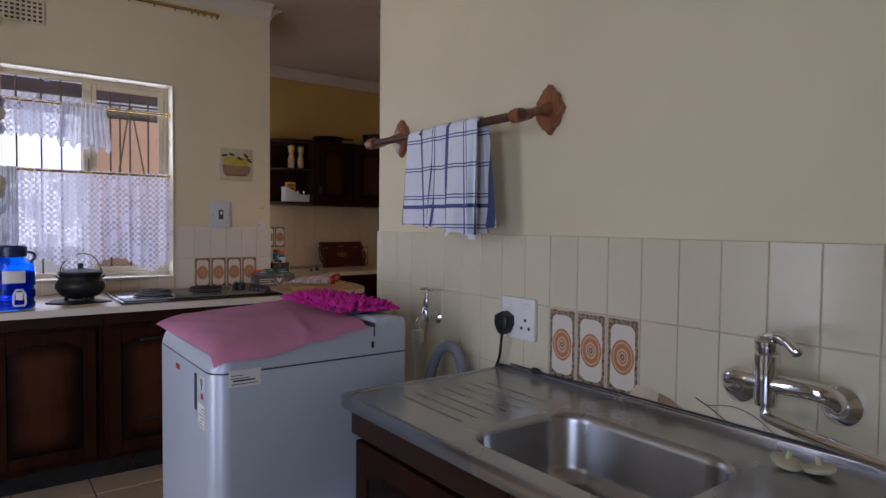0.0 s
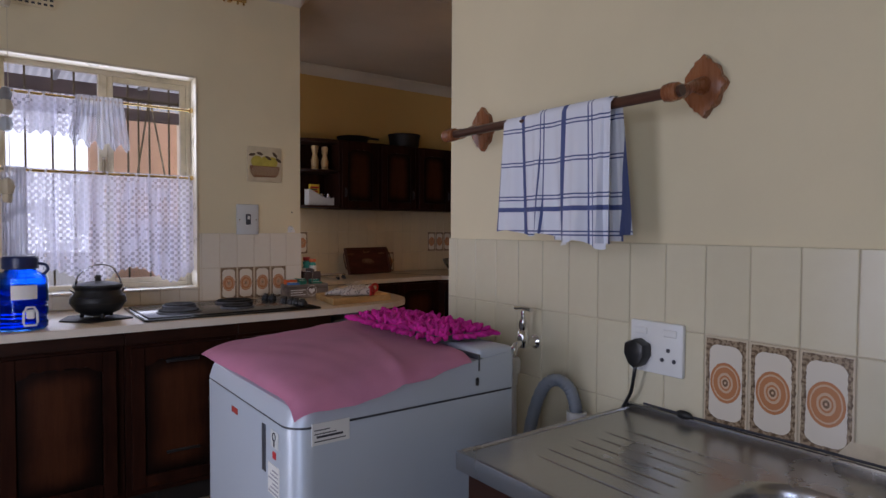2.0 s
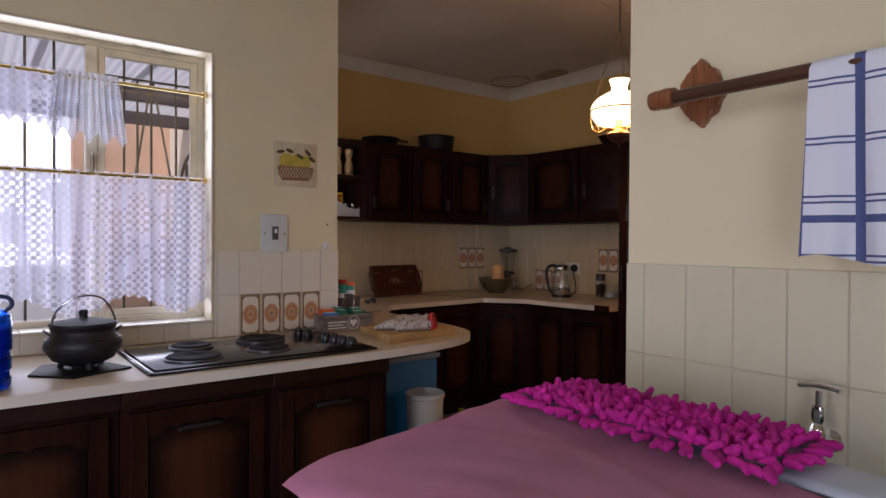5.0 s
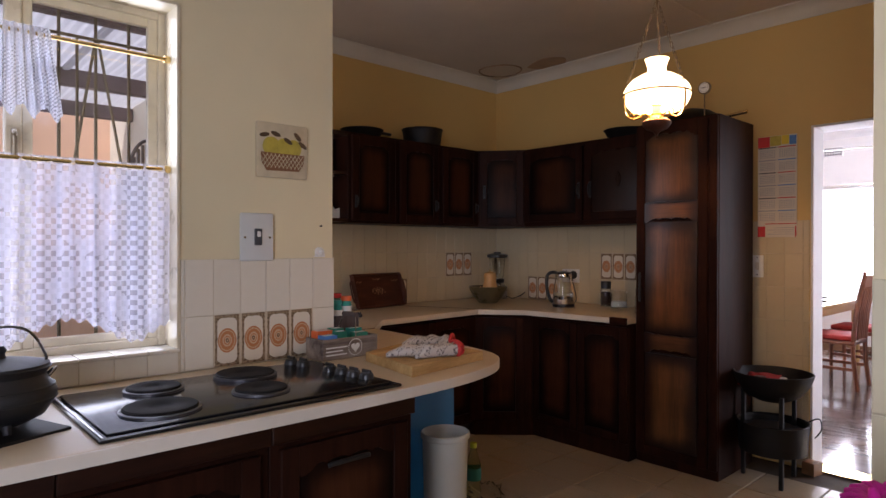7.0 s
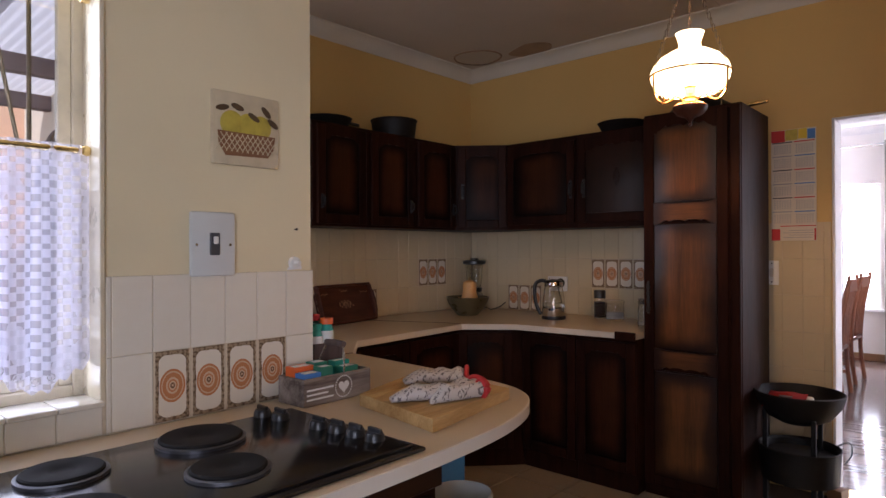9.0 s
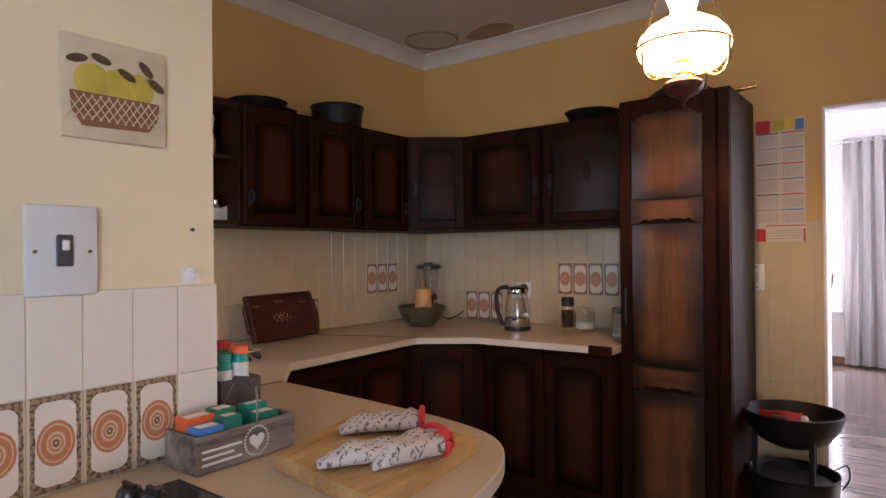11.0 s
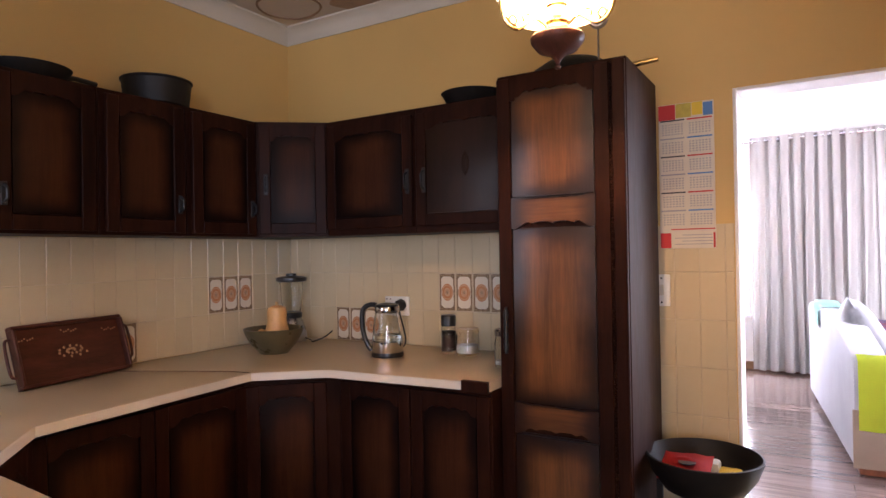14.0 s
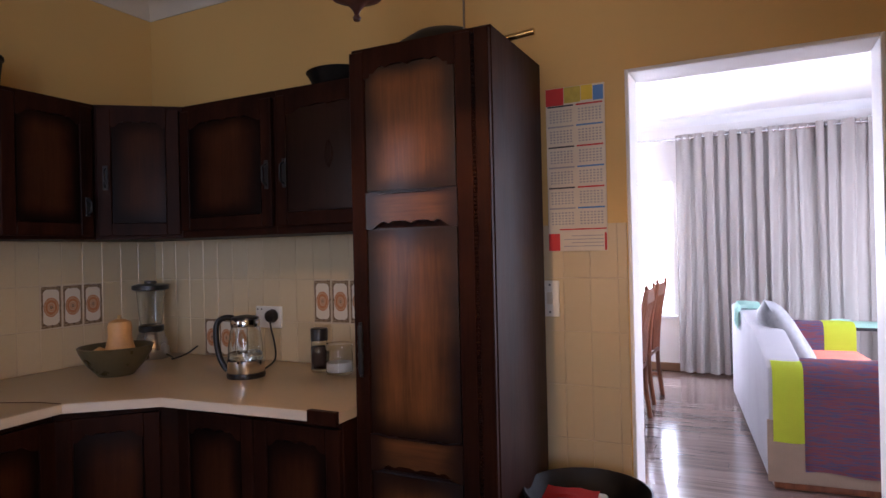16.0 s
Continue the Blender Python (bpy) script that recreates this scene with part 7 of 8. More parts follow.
# ---- on the open shelf ----
for x, y, s in ((2.345, 5.45, 1.0), (2.435, 5.44, 0.96)):
    ml = thing("pepper_mill", "turned pale wooden pepper mill", "pepper mill", (x, y, 1.822), "pair of pepper mills")
    bm = bm_new()
    lathe(bm, [(r * 1.0, h * s) for r, h in ((0.0, 0.0005), (0.033, 0.0005), (0.034, 0.02), (0.028, 0.026), (0.034, 0.032), (0.03, 0.042), (0.033, 0.06), (0.034, 0.085), (0.026, 0.115), (0.019, 0.14), (0.022, 0.155), (0.027, 0.16))], (x, y, 1.822), 28)
    part("body", bm, M_mill, ml)
    bm = bm_new()
    lathe(bm, [(r, h * s) for r, h in ((0.026, 0.162), (0.03, 0.17), (0.026, 0.180), (0.031, 0.19), (0.033, 0.205), (0.026, 0.22), (0, 0.224))], (x, y, 1.822), 28)
    part("head", bm, M_mill, ml)
    bm = bm_new()
    lathe(bm, [(0.006, 0.222 * s), (0.007, 0.230 * s), (0, 0.233 * s)], (x, y, 1.822), 10)
    part("knob", bm, M_steel, ml)
SB = UZ0 + 0.027
wh = thing("sachet_holder", "white plastic stand holding packets and shakers", "holder", (2.36, 5.43, SB))
bm = bm_new()
vs0 = [(2.26, SB + 0.0005), (2.50, SB + 0.0005), (2.50, SB + 0.075), (2.46, SB + 0.062), (2.40, SB + 0.072), (2.34, SB + 0.105), (2.26, SB + 0.145)]
for y0, y1 in ((5.385, 5.391), (5.475, 5.481)):
    lo = [bm.verts.new((x, y0, z)) for x, z in vs0]
    hi = [bm.verts.new((x, y1, z)) for x, z in vs0]
    bm.faces.new(lo)
    bm.faces.new(hi[::-1])
    for i in range(len(vs0)):
        j = (i + 1) % len(vs0)
        bm.faces.new((lo[i], lo[j], hi[j], hi[i]))
box(bm, 2.26, 5.391, SB + 0.0005, 2.50, 5.475, SB + 0.006)
box(bm, 2.26, 5.391, SB + 0.006, 2.266, 5.475, SB + 0.14)
box(bm, 2.494, 5.391, SB + 0.006, 2.50, 5.475, SB + 0.07)
part("stand", bm, M_whitep, wh, smooth=None)
mb = thing("packet", "yellow and red printed packet in the stand", "packet", (2.32, 5.44, SB + 0.006))
bm = bm_new()
box(bm, 2.285, 5.42, SB + 0.0065, 2.375, 5.455, SB + 0.185, 0.003)
part("carton", bm, M_yellow, mb)
bm = bm_new()
box(bm, 2.29, 5.4185, SB + 0.15, 2.37, 5.4205, SB + 0.165)
box(bm, 2.30, 5.4185, SB + 0.115, 2.36, 5.4205, SB + 0.13)
part("print", bm, M_red, mb, smooth=None)
bm = bm_new()
box(bm, 2.295, 5.4185, SB + 0.135, 2.35, 5.4205, SB + 0.144)
part("print", bm, M_ink, mb, smooth=None)
for x in (2.405, 2.465):
    sh = thing("salt_shaker", "small glass shaker with a metal cap", "shaker", (x, 5.43, SB + 0.006), "pair of shakers")
    bm = bm_new()
    lathe(bm, [(0, 0.0005), (0.02, 0.0005), (0.022, 0.01), (0.020, 0.07), (0.016, 0.078)], (x, 5.43, SB + 0.006), 18)
    part("glass", bm, M_clear, sh)
    bm = bm_new()
    lathe(bm, [(0.0175, 0.074), (0.019, 0.08), (0.018, 0.098), (0.01, 0.104), (0, 0.105)], (x, 5.43, SB + 0.006), 18)
    part("cap", bm, M_chrome, sh)


# ---- on top of the cupboards ----
def pan(name, label, x, y, z, prof, hdir=None, mt=None):
    p = thing(name, label, "pan", (x, y, z))
    bm = bm_new()
    lathe(bm, prof, (x, y, z), 40)
    part("body", bm, mt or M_iron_s, p)
    if hdir:
        r = max(q[0] for q in prof)
        h = prof[-3][1]
        d = Vector((*hdir, 0)).normalized()
        bm = bm_new()
        c = Vector((x, y, z + h))
        tube(bm, [c + d * (r - 0.01), c + d * (r + 0.06) + Vector((0, 0, 0.012)), c + d * (r + 0.17) + Vector((0, 0, 0.015))], 0.011, 8)
        part("handle", bm, M_black, p)
    return p


UT = UZ1
pan("frying_pan", "black frying pan on top of the cupboards", 2.72, 5.44, UT, [(0, 0.0005), (0.12, 0.0005), (0.15, 0.055), (0.152, 0.058), (0.147, 0.058), (0.118, 0.006), (0, 0.005)], (1, 0.25))
pan("stew_pot", "black tapered pot on top of the cupboards", 3.27, 5.43, UT, [(0, 0.0005), (0.13, 0.0005), (0.14, 0.01), (0.152, 0.115), (0.158, 0.12), (0.158, 0.126), (0.148, 0.122), (0.13, 0.012), (0, 0.010)])
pan("griddle_pan", "flat black griddle pan between the pots", 2.98, 5.46, UT, [(0, 0.0005), (0.09, 0.0005), (0.095, 0.015), (0.05, 0.02), (0, 0.022)])
pan("wok", "wide black iron pan on top of the cupboards", 4.12, 4.20, UT, [(0, 0.0005), (0.10, 0.001), (0.135, 0.03), (0.152, 0.062), (0.157, 0.066), (0.147, 0.064), (0.11, 0.02), (0, 0.006)])
wk = pan("domed_wok", "black upturned wok on top of the larder", 3.93, 3.63, TZ, [(0.19, 0.0005), (0.195, 0.006), (0.17, 0.04), (0.11, 0.08), (0.05, 0.098), (0, 0.102)])
gz = thing("oven_thermometer", "round dial thermometer on a steel stem", "thermometer", (3.76, 3.475, TZ))
bm = bm_new()
tube(bm, [(3.76, 3.475, TZ + 0.0005), (3.76, 3.475, TZ + 0.15)], 0.004, 8)
part("stem", bm, M_steel, gz)
bm = bm_new()
lathe(bm, [(0, -0.008), (0.031, -0.008), (0.036, -0.006), (0.036, 0.010), (0, 0.012)], (3.76, 3.475, TZ + 0.175), 28, 0)
dial = part("bezel", bm, M_bar, gz)
bm = bm_new()
lathe(bm, [(0, -0.0095), (0.030, -0.009), (0.030, -0.007)], (3.76, 3.475, TZ + 0.175), 28, 0)
part("face", bm, M_label, dial)
bm = bm_new()
box(bm, 3.7485, 3.462, TZ + 0.173, 3.7505, 3.488, TZ + 0.176)
for k in range(12):
    a = 2 * math.pi * k / 12
    box(bm, 3.7488, 3.475 + 0.024 * math.cos(a) - 0.0015, TZ + 0.175 + 0.024 * math.sin(a) - 0.0015, 3.7505, 3.475 + 0.024 * math.cos(a) + 0.0015, TZ + 0.175 + 0.024 * math.sin(a) + 0.0015)
part("marks", bm, M_ink, dial, smooth=None)
br_ = thing("brass_rod", "short brass rod lying on the larder", "rod", (3.9, 3.4, TZ))
bm = bm_new()
tube(bm, [(3.90, 3.52, TZ + 0.0115), (3.905, 3.29, TZ + 0.0305)], 0.011, 12)
part("rod", bm, M_brass, br_)

# ---- pendant lamp ----
LX, LY, LZ = 2.955, 3.34, 1.85
lampt = thing("pendant_lamp", "lit opal glass pendant lamp with brass scrolls", "pendant lamp", (LX, LY, CEIL))
bm = bm_new()
outer_line = [(0.056, 0.376), (0.050, 0.362), (0.042, 0.335), (0.044, 0.312), (0.078, 0.298), (0.118, 0.274), (0.146, 0.242), (0.155, 0.215), (0.151, 0.185), (0.138, 0.158), (0.118, 0.134)]
lathe(bm, outer_line + [(r - 0.005, h + 0.001) for r, h in outer_line[::-1]], (LX, LY, LZ), 48)
shade = part("shade", bm, M_glow, lampt, "glowing white opal glass shade", smooth=60)
bm = bm_new()
tube(bm, [(LX + 0.157 * math.cos(a), LY + 0.157 * math.sin(a), LZ + 0.205) for a in [2 * math.pi * k / 48 for k in range(48)]], 0.004, 8, True)
part("shade_ring", bm, M_brass, lampt)
bm = bm_new()
lathe(bm, [(0, -0.035), (0.006, -0.034), (0.008, -0.028), (0.004, -0.022), (0.009, -0.012), (0.02, 0.0), (0.05, 0.012), (0.066, 0.032), (0.068, 0.045), (0.064, 0.05), (0, 0.05)], (LX, LY, LZ + 0.03), 32)
part("font_bowl", bm, M_tray, lampt, "dark turned wooden bowl")
bm = bm_new()
lathe(bm, [(0.066, 0.078), (0.05, 0.088), (0.03, 0.094), (0.026, 0.105), (0.032, 0.112), (0.022, 0.125), (0.022, 0.15), (0.028, 0.155), (0, 0.156)], (LX, LY, LZ), 28)
part("burner", bm, M_brass, lampt)
for k in range(3):
    a = radians(20 + 120 * k)
    c, s = math.cos(a), math.sin(a)
    bm = bm_new()

    def at(r, h):
        return (LX + r * c, LY + r * s, LZ + h)
    tube(bm, spline([at(0.03, 0.10), at(0.06, 0.115), (at(0.09, 0.095)), at(0.115, 0.085), at(0.142, 0.10), at(0.156, 0.14), at(0.157, 0.205)], 6), 0.0045, 8)
    tube(bm, spline([at(0.138, 0.10), at(0.125, 0.118), at(0.112, 0.108), at(0.118, 0.095)], 5), 0.0035, 8)
    tube(bm, spline([at(0.07, 0.108), at(0.08, 0.125), at(0.095, 0.12), at(0.092, 0.105)], 5), 0.0035, 8)
    part("scroll_arm", bm, M_brass, lampt)
    for q in range(17):
        f0 = q / 17
        r0, z0 = 0.157 * (1 - f0), LZ + 0.212 + (0.66 - 0.212) * f0
        bm = bm_new()
        L = 0.017
        ring = []
        for t in range(10):
            b = 2 * math.pi * t / 10
            u, w = 0.0055 * math.cos(b), L * math.sin(b)
            if q % 2:
                ring.append((LX + r0 * c + u * -s, LY + r0 * s + u * c, z0 + w))
            else:
                ring.append((LX + r0 * c + u * c, LY + r0 * s + u * s, z0 + w))
        tube(bm, ring, 0.0016, 5, True)
        part("chain_link", bm, M_bar, lampt)
bm = bm_new()
tube(bm, [(LX, LY, LZ + 0.64), (LX, LY, CEIL - 0.04)], 0.005, 8)
lathe(bm, [(0.0, CEIL - 0.05), (0.03, CEIL - 0.045), (0.045, CEIL - 0.02), (0.05, CEIL - 0.0005)], (LX, LY, 0), 24)
part("stem", bm, M_bar, lampt)

# ---- wall by the doorway ----
cal = thing("wall_calendar", "paper wall calendar with twelve month blocks", "calendar", (4.28, 3.26, 1.7))
bm = bm_new()
box(bm, 4.2835, 3.146, 1.388, 4.2885, 3.370, 2.012, 0.001)
sheet = part("sheet", bm, M_cal, cal)
for q in ((3.30, 1.945, 3.369, 2.01), (3.325, 1.39, 3.369, 1.455), (3.148, 1.468, 3.325, 1.473), (3.148, 1.39, 3.156, 1.455)):
    bm = bm_new()
    box(bm, 4.2825, q[0], q[1], 4.2834, q[2], q[3])
    part("print", bm, M_red, sheet, "red printed block", smooth=None)
for q, mt in (((3.235, 1.95, 3.298, 2.01), M_lemon), ((3.19, 1.955, 3.233, 2.01), M_yellow), ((3.15, 1.95, 3.188, 2.005), M_cblue)):
    bm = bm_new()
    box(bm, 4.2825, q[0], q[1], 4.2834, q[2], q[3])
    part("print", bm, mt, sheet, "printed picture header", smooth=None)
for r_ in range(6):
    for c_ in range(2):
        y1 = 3.365 - c_ * 0.110
        z1 = 1.945 - r_ * 0.078
        bm = bm_new()
        box(bm, 4.2826, y1 - 0.102, z1 - 0.007, 4.2834, y1 - 0.002, z1 - 0.001)
        part("month_heading", bm, (M_ink, M_cblue, M_greybar, M_red)[(r_ * 2 + c_ * 3) % 4], sheet, smooth=None)
bm = bm_new()
for r_ in range(6):
    for c_ in range(2):
        y1 = 3.365 - c_ * 0.110
        z1 = 1.945 - r_ * 0.078
        for q in range(5):
            for w_ in range(7):
                box(bm, 4.2826, y1 - 0.010 - w_ * 0.013 - 0.0075, z1 - 0.019 - q * 0.0105 - 0.005, 4.2834, y1 - 0.010 - w_ * 0.013, z1 - 0.019 - q * 0.0105)
tagged(part("day_grid", bm, M_greybar, sheet, smooth=None), kind="stuff")
bm = bm_new()
for q in range(4):
    box(bm, 4.2826, 3.16, 1.405 + q * 0.013, 4.2834, 3.31 - 0.03 * (q % 2), 1.408 + q * 0.013)
part("note_lines", bm, M_greybar, sheet, smooth=None)
cal.location.x -= 0.0065
ls = thing("light_switch", "white light switch plate on the tiles", "switch", (4.28, 3.37, 1.2))
bm = bm_new()
box(bm, 4.270, 3.333, 1.138, 4.2815, 3.405, 1.276, 0.004, 2)
part("plate", bm, M_whitep, ls)
bm = bm_new()
box(bm, 4.2655, 3.358, 1.185, 4.271, 3.380, 1.232, 0.003)
part("rocker", bm, M_cal, ls)
bm = bm_new()
for z in (1.155, 1.26):
    lathe(bm, [(0, -0.002), (0.004, -0.002), (0.0045, 0.0)], (4.2705, 3.369, z), 10, 0)
part("screw", bm, M_ink, ls)

# fire bowl on its stand
FX, FY = 3.955, 3.165
fb = thing("fire_bowl_stand", "black iron fire bowl stand with a lower drum", "fire bowl", (FX, FY, 0))
bm = bm_new()
lathe(bm, [(0, 0.455), (0.09, 0.46), (0.155, 0.49), (0.202, 0.55), (0.222, 0.60), (0.226, 0.616), (0.218, 0.618), (0.195, 0.555), (0.15, 0.50), (0.085, 0.472), (0, 0.468)], (FX, FY, 0), 48)
part("bowl", bm, M_iron_s, fb)
bm = bm_new()
lathe(bm, [(0, 0.165), (0.16, 0.165), (0.19, 0.175), (0.20, 0.335), (0.205, 0.34), (0.198, 0.342), (0.185, 0.33), (0.18, 0.30), (0, 0.31)], (FX, FY, 0), 48)
part("drum", bm, M_iron_s, fb)
for a in (215, 335, 95):
    bm = bm_new()
    c, s = math.cos(radians(a)), math.sin(radians(a))
    box(bm, FX + 0.17 * c - 0.012, FY + 0.17 * s - 0.012, 0.001, FX + 0.17 * c + 0.012, FY + 0.17 * s + 0.012, 0.505, 0.003)
    part("leg", bm, M_iron_s, fb)
bm = bm_new()
tube(bm, spline([(FX + 0.12, FY - 0.16, 0.34), (FX + 0.16, FY - 0.21, 0.36), (FX + 0.17, FY - 0.22, 0.30), (FX + 0.15, FY - 0.19, 0.25)], 6), 0.004, 8)
part("wire_handle", bm, M_iron, fb)
fb.scale = (0.92, 0.92, 1.0)
sn = thing("snack_packet", "crumpled red snack packet in the fire bowl", "packet", (FX - 0.02, FY + 0.06, 0.55))
bm = bm_new()
rows = []
for j in range(9):
    rows.append([bm.verts.new((FX - 0.12 + 0.022 * i + 0.008 * noise.noise((i, j, 2)), FY - 0.03 + 0.022 * j, 0.545 + 0.012 * noise.noise((i * 0.6, j * 0.6, 5)) + 0.03 * math.sin(math.pi * i / 8) * math.sin(math.pi * j / 8) + 0.006 * i)) for i in range(9)])
for a, b in zip(rows, rows[1:]):
    for i in range(8):
        bm.faces.new((a[i], a[i + 1], b[i + 1], b[i]))
bmesh.ops.solidify(bm, geom=list(bm.faces), thickness=0.006)
part("wrapper", bm, M_red, sn)
bm = bm_new()
lathe(bm, [(0, 0.0), (0.03, 0.0), (0.032, 0.004), (0, 0.006)], (FX - 0.05, FY + 0.05, 0.59), 12)
part("print", bm, M_dgrey, sn)
yp = thing("yellow_packet", "small yellow and white packet in the fire bowl", "packet", (FX, FY - 0.08, 0.5))
bm = bm_new()
box(bm, FX - 0.04, FY - 0.13, 0.505, FX + 0.06, FY - 0.05, 0.565, 0.012, 2)
part("pack", bm, M_yellow, yp)
bm = bm_new()
box(bm, FX + 0.02, FY - 0.052, 0.51, FX + 0.09, FY + 0.0, 0.58, 0.012, 2)
part("pack", bm, M_label, yp, "white paper wrap")
ck = thing("door_wedge", "small wooden wedge by the doorway", "door wedge", (4.24, 3.05, 0))
bm = bm_new()
slab(bm, [(4.18, 3.02), (4.27, 3.0), (4.28, 3.08), (4.20, 3.09)], 0.001, 0.075, 0.012)
part("wedge", bm, M_skirt, ck)

# ---- lounge ----
lw = thing("window_2", "wide white steel lounge window", "window", (9.42, 4.3, LZ0), kind="structure")
bm = bm_new()
for b in ((LW0, LZ0, LW0 + 0.04, LZ1), (LW1 - 0.04, LZ0, LW1, LZ1), (LW0 + 0.04, LZ1 - 0.04, LW1 - 0.04, LZ1), (LW0 + 0.04, LZ0, LW1 - 0.04, LZ0 + 0.04), (3.84, LZ0 + 0.04, 3.88, LZ1 - 0.04), (4.5, LZ0 + 0.04, 4.54, LZ1 - 0.04)):
    box(bm, 9.40, b[0], b[1], 9.44, b[2], b[3], 0.004)
part("frame", bm, M_lceil, lw)
bm = bm_new()
box(bm, 9.22, LW0 - 0.03, LZ0 - 0.03, 9.40, LW1 + 0.03, LZ0 + 0.004, 0.006, 2)
part("sill", bm, M_lceil, lw)
for y0, y1 in ((LW0 + 0.04, 3.84), (3.88, 4.5), (4.54, LW1 - 0.04)):
    bm = bm_new()
    box(bm, 9.418, y0, LZ0 + 0.04, 9.422, y1, LZ1 - 0.04)
    p = part("pane", bm, M_clear, lw, smooth=None)
    p.visible_shadow = False
bm = bm_new()
tube(bm, spline([(9.395, 3.835, 1.22), (9.36, 3.835, 1.23), (9.345, 3.80, 1.22), (9.34, 3.77, 1.20)], 5), 0.008, 8)
part("latch", bm, M_brass, lw)

rodl = thing("curtain_pole", "thin steel curtain pole with end bracket", "curtain pole", (9.1, 2.4, 2.555))
bm = bm_new()
tube(bm, [(9.12, 5.3, 2.555), (9.12, 0.7, 2.555)], 0.012, 12)
part("pole", bm, M_chrome, rodl)
for y in (4.6, 3.45, 0.9):
    bm = bm_new()
    tube(bm, [(9.12, y, 2.555), (9.302, y, 2.555)], 0.008, 8)
    part("bracket", bm, M_chrome, rodl)


def drapes(name, y0, y1, folds, seed):
    g = thing(name, "grey linen eyelet curtain hanging to the floor", "curtain", (9.12, (y0 + y1) / 2, 0.02), "lounge curtains")
    bm = bm_new()
    nx, nz = folds * 14, 22
    grid = []
    for j in range(nz + 1):
        w = j / nz
        row = []
        for i in range(nx + 1):
            s = i / nx
            ph = folds * s * 2 * math.pi + 2.6 * noise.noise((s * 7, 0.3 + w * 0.5, seed))
            amp = 0.05 * (0.7 + 0.9 * noise.noise((s * 11, 0.5 + 0.4 * w, seed)))
            y = y0 + (y1 - y0) * s + 0.02 * math.sin(2 * ph) + 0.03 * w * noise.noise((s * 4, w, seed + 3))
            row.append(bm.verts.new((9.12 + amp * math.sin(ph) + 0.012 * math.sin(3 * ph + w * 2), y, 2.60 - w * 2.57)))
        grid.append(row)
    for a, b in zip(grid, grid[1:]):
        for i in range(nx):
            bm.faces.new((a[i], a[i + 1], b[i + 1], b[i]))
    part("fabric", bm, M_drape, g, smooth=80)
    for k in range(folds * 2):
        bm = bm_new()
        y = y0 + (y1 - y0) * (k + 0.5) / (folds * 2)
        tube(bm, [(9.12 + 0.024 * math.cos(a), y, 2.555 + 0.024 * math.sin(a)) for a in [2 * math.pi * q / 20 for q in range(20)]], 0.0055, 6, True)
        part("eyelet", bm, M_chrome, g)


drapes("lounge_curtain", 3.39, 2.30, 9, 1)
drapes("lounge_curtain", 2.33, 1.0, 9, 6)
lv = thing("air_vent", "small square lounge air vent with holes", "vent", (9.29, 4.3, 2.55))
bm = bm_new()
box(bm, 9.288, 4.20, 2.49, 9.302, 4.42, 2.62, 0.003)
part("plate", bm, M_white, lv)
bm = bm_new()
for i in range(7):
    for j in range(3):
        box(bm, 9.2865, 4.215 + i * 0.029, 2.505 + j * 0.037, 9.289, 4.233 + i * 0.029, 2.530 + j * 0.037)
part("holes", bm, M_ink, lv, smooth=None)

# sofa, long side towards the doorway
so = thing("sofa", "grey-white sofa with brown base and woven throws", "sofa", (5.92, 2.62, 0))
sm = local((5.92, 2.63, 0), 6.0)


def spart(name, b, mt, label="", bevel=0.03, seg=3, parent=None):
    bm = bm_new()
    box(bm, *b, bevel, seg)
    bm.transform(sm)
    return part(name, bm, mt, parent or so, label)


spart("base", (0.01, -0.93, 0.05, 2.28, -0.03, 0.36), M_sofab, "brown base", 0.02)
bm = bm_new()
pts = [(0.0, 0.05), (0.0, 0.70), (0.12, 0.74), (0.5, 0.84), (1.9, 0.90), (2.28, 0.86), (2.28, 0.05)]
lo = [bm.verts.new((x, -0.02, z)) for x, z in pts]
hi = [bm.verts.new((x, -0.20, z)) for x, z in pts]
bm.faces.new(lo)
bm.faces.new(hi[::-1])
for i in range(len(pts)):
    j = (i + 1) % len(pts)
    bm.faces.new((lo[i], lo[j], hi[j], hi[i]))
bmesh.ops.bevel(bm, geom=list(bm.edges), offset=0.02, segments=2, affect="EDGES", profile=0.5)
bm.transform(sm)
part("backrest", bm, M_sofa, so)
spart("arm", (0.0, -0.93, 0.36, 0.24, -0.20, 0.70), M_sofab, "", 0.05)
spart("arm", (2.04, -0.93, 0.36, 2.28, -0.20, 0.70), M_sofab, "", 0.05)
spart("seat", (0.24, -0.95, 0.34, 2.04, -0.20, 0.50), M_coral, "coral seat cover", 0.04)
spart("end_panel", (-0.006, -0.93, 0.05, 0.012, -0.015, 0.40), M_sofab, "brown end panel", 0.004)
spart("foot_rail", (0.03, -0.92, 0.001, 0.12, -0.05, 0.05), M_chairw, "dark wooden foot", 0.01)
spart("foot_rail", (2.16, -0.92, 0.001, 2.25, -0.05, 0.05), M_chairw, "dark wooden foot", 0.01)


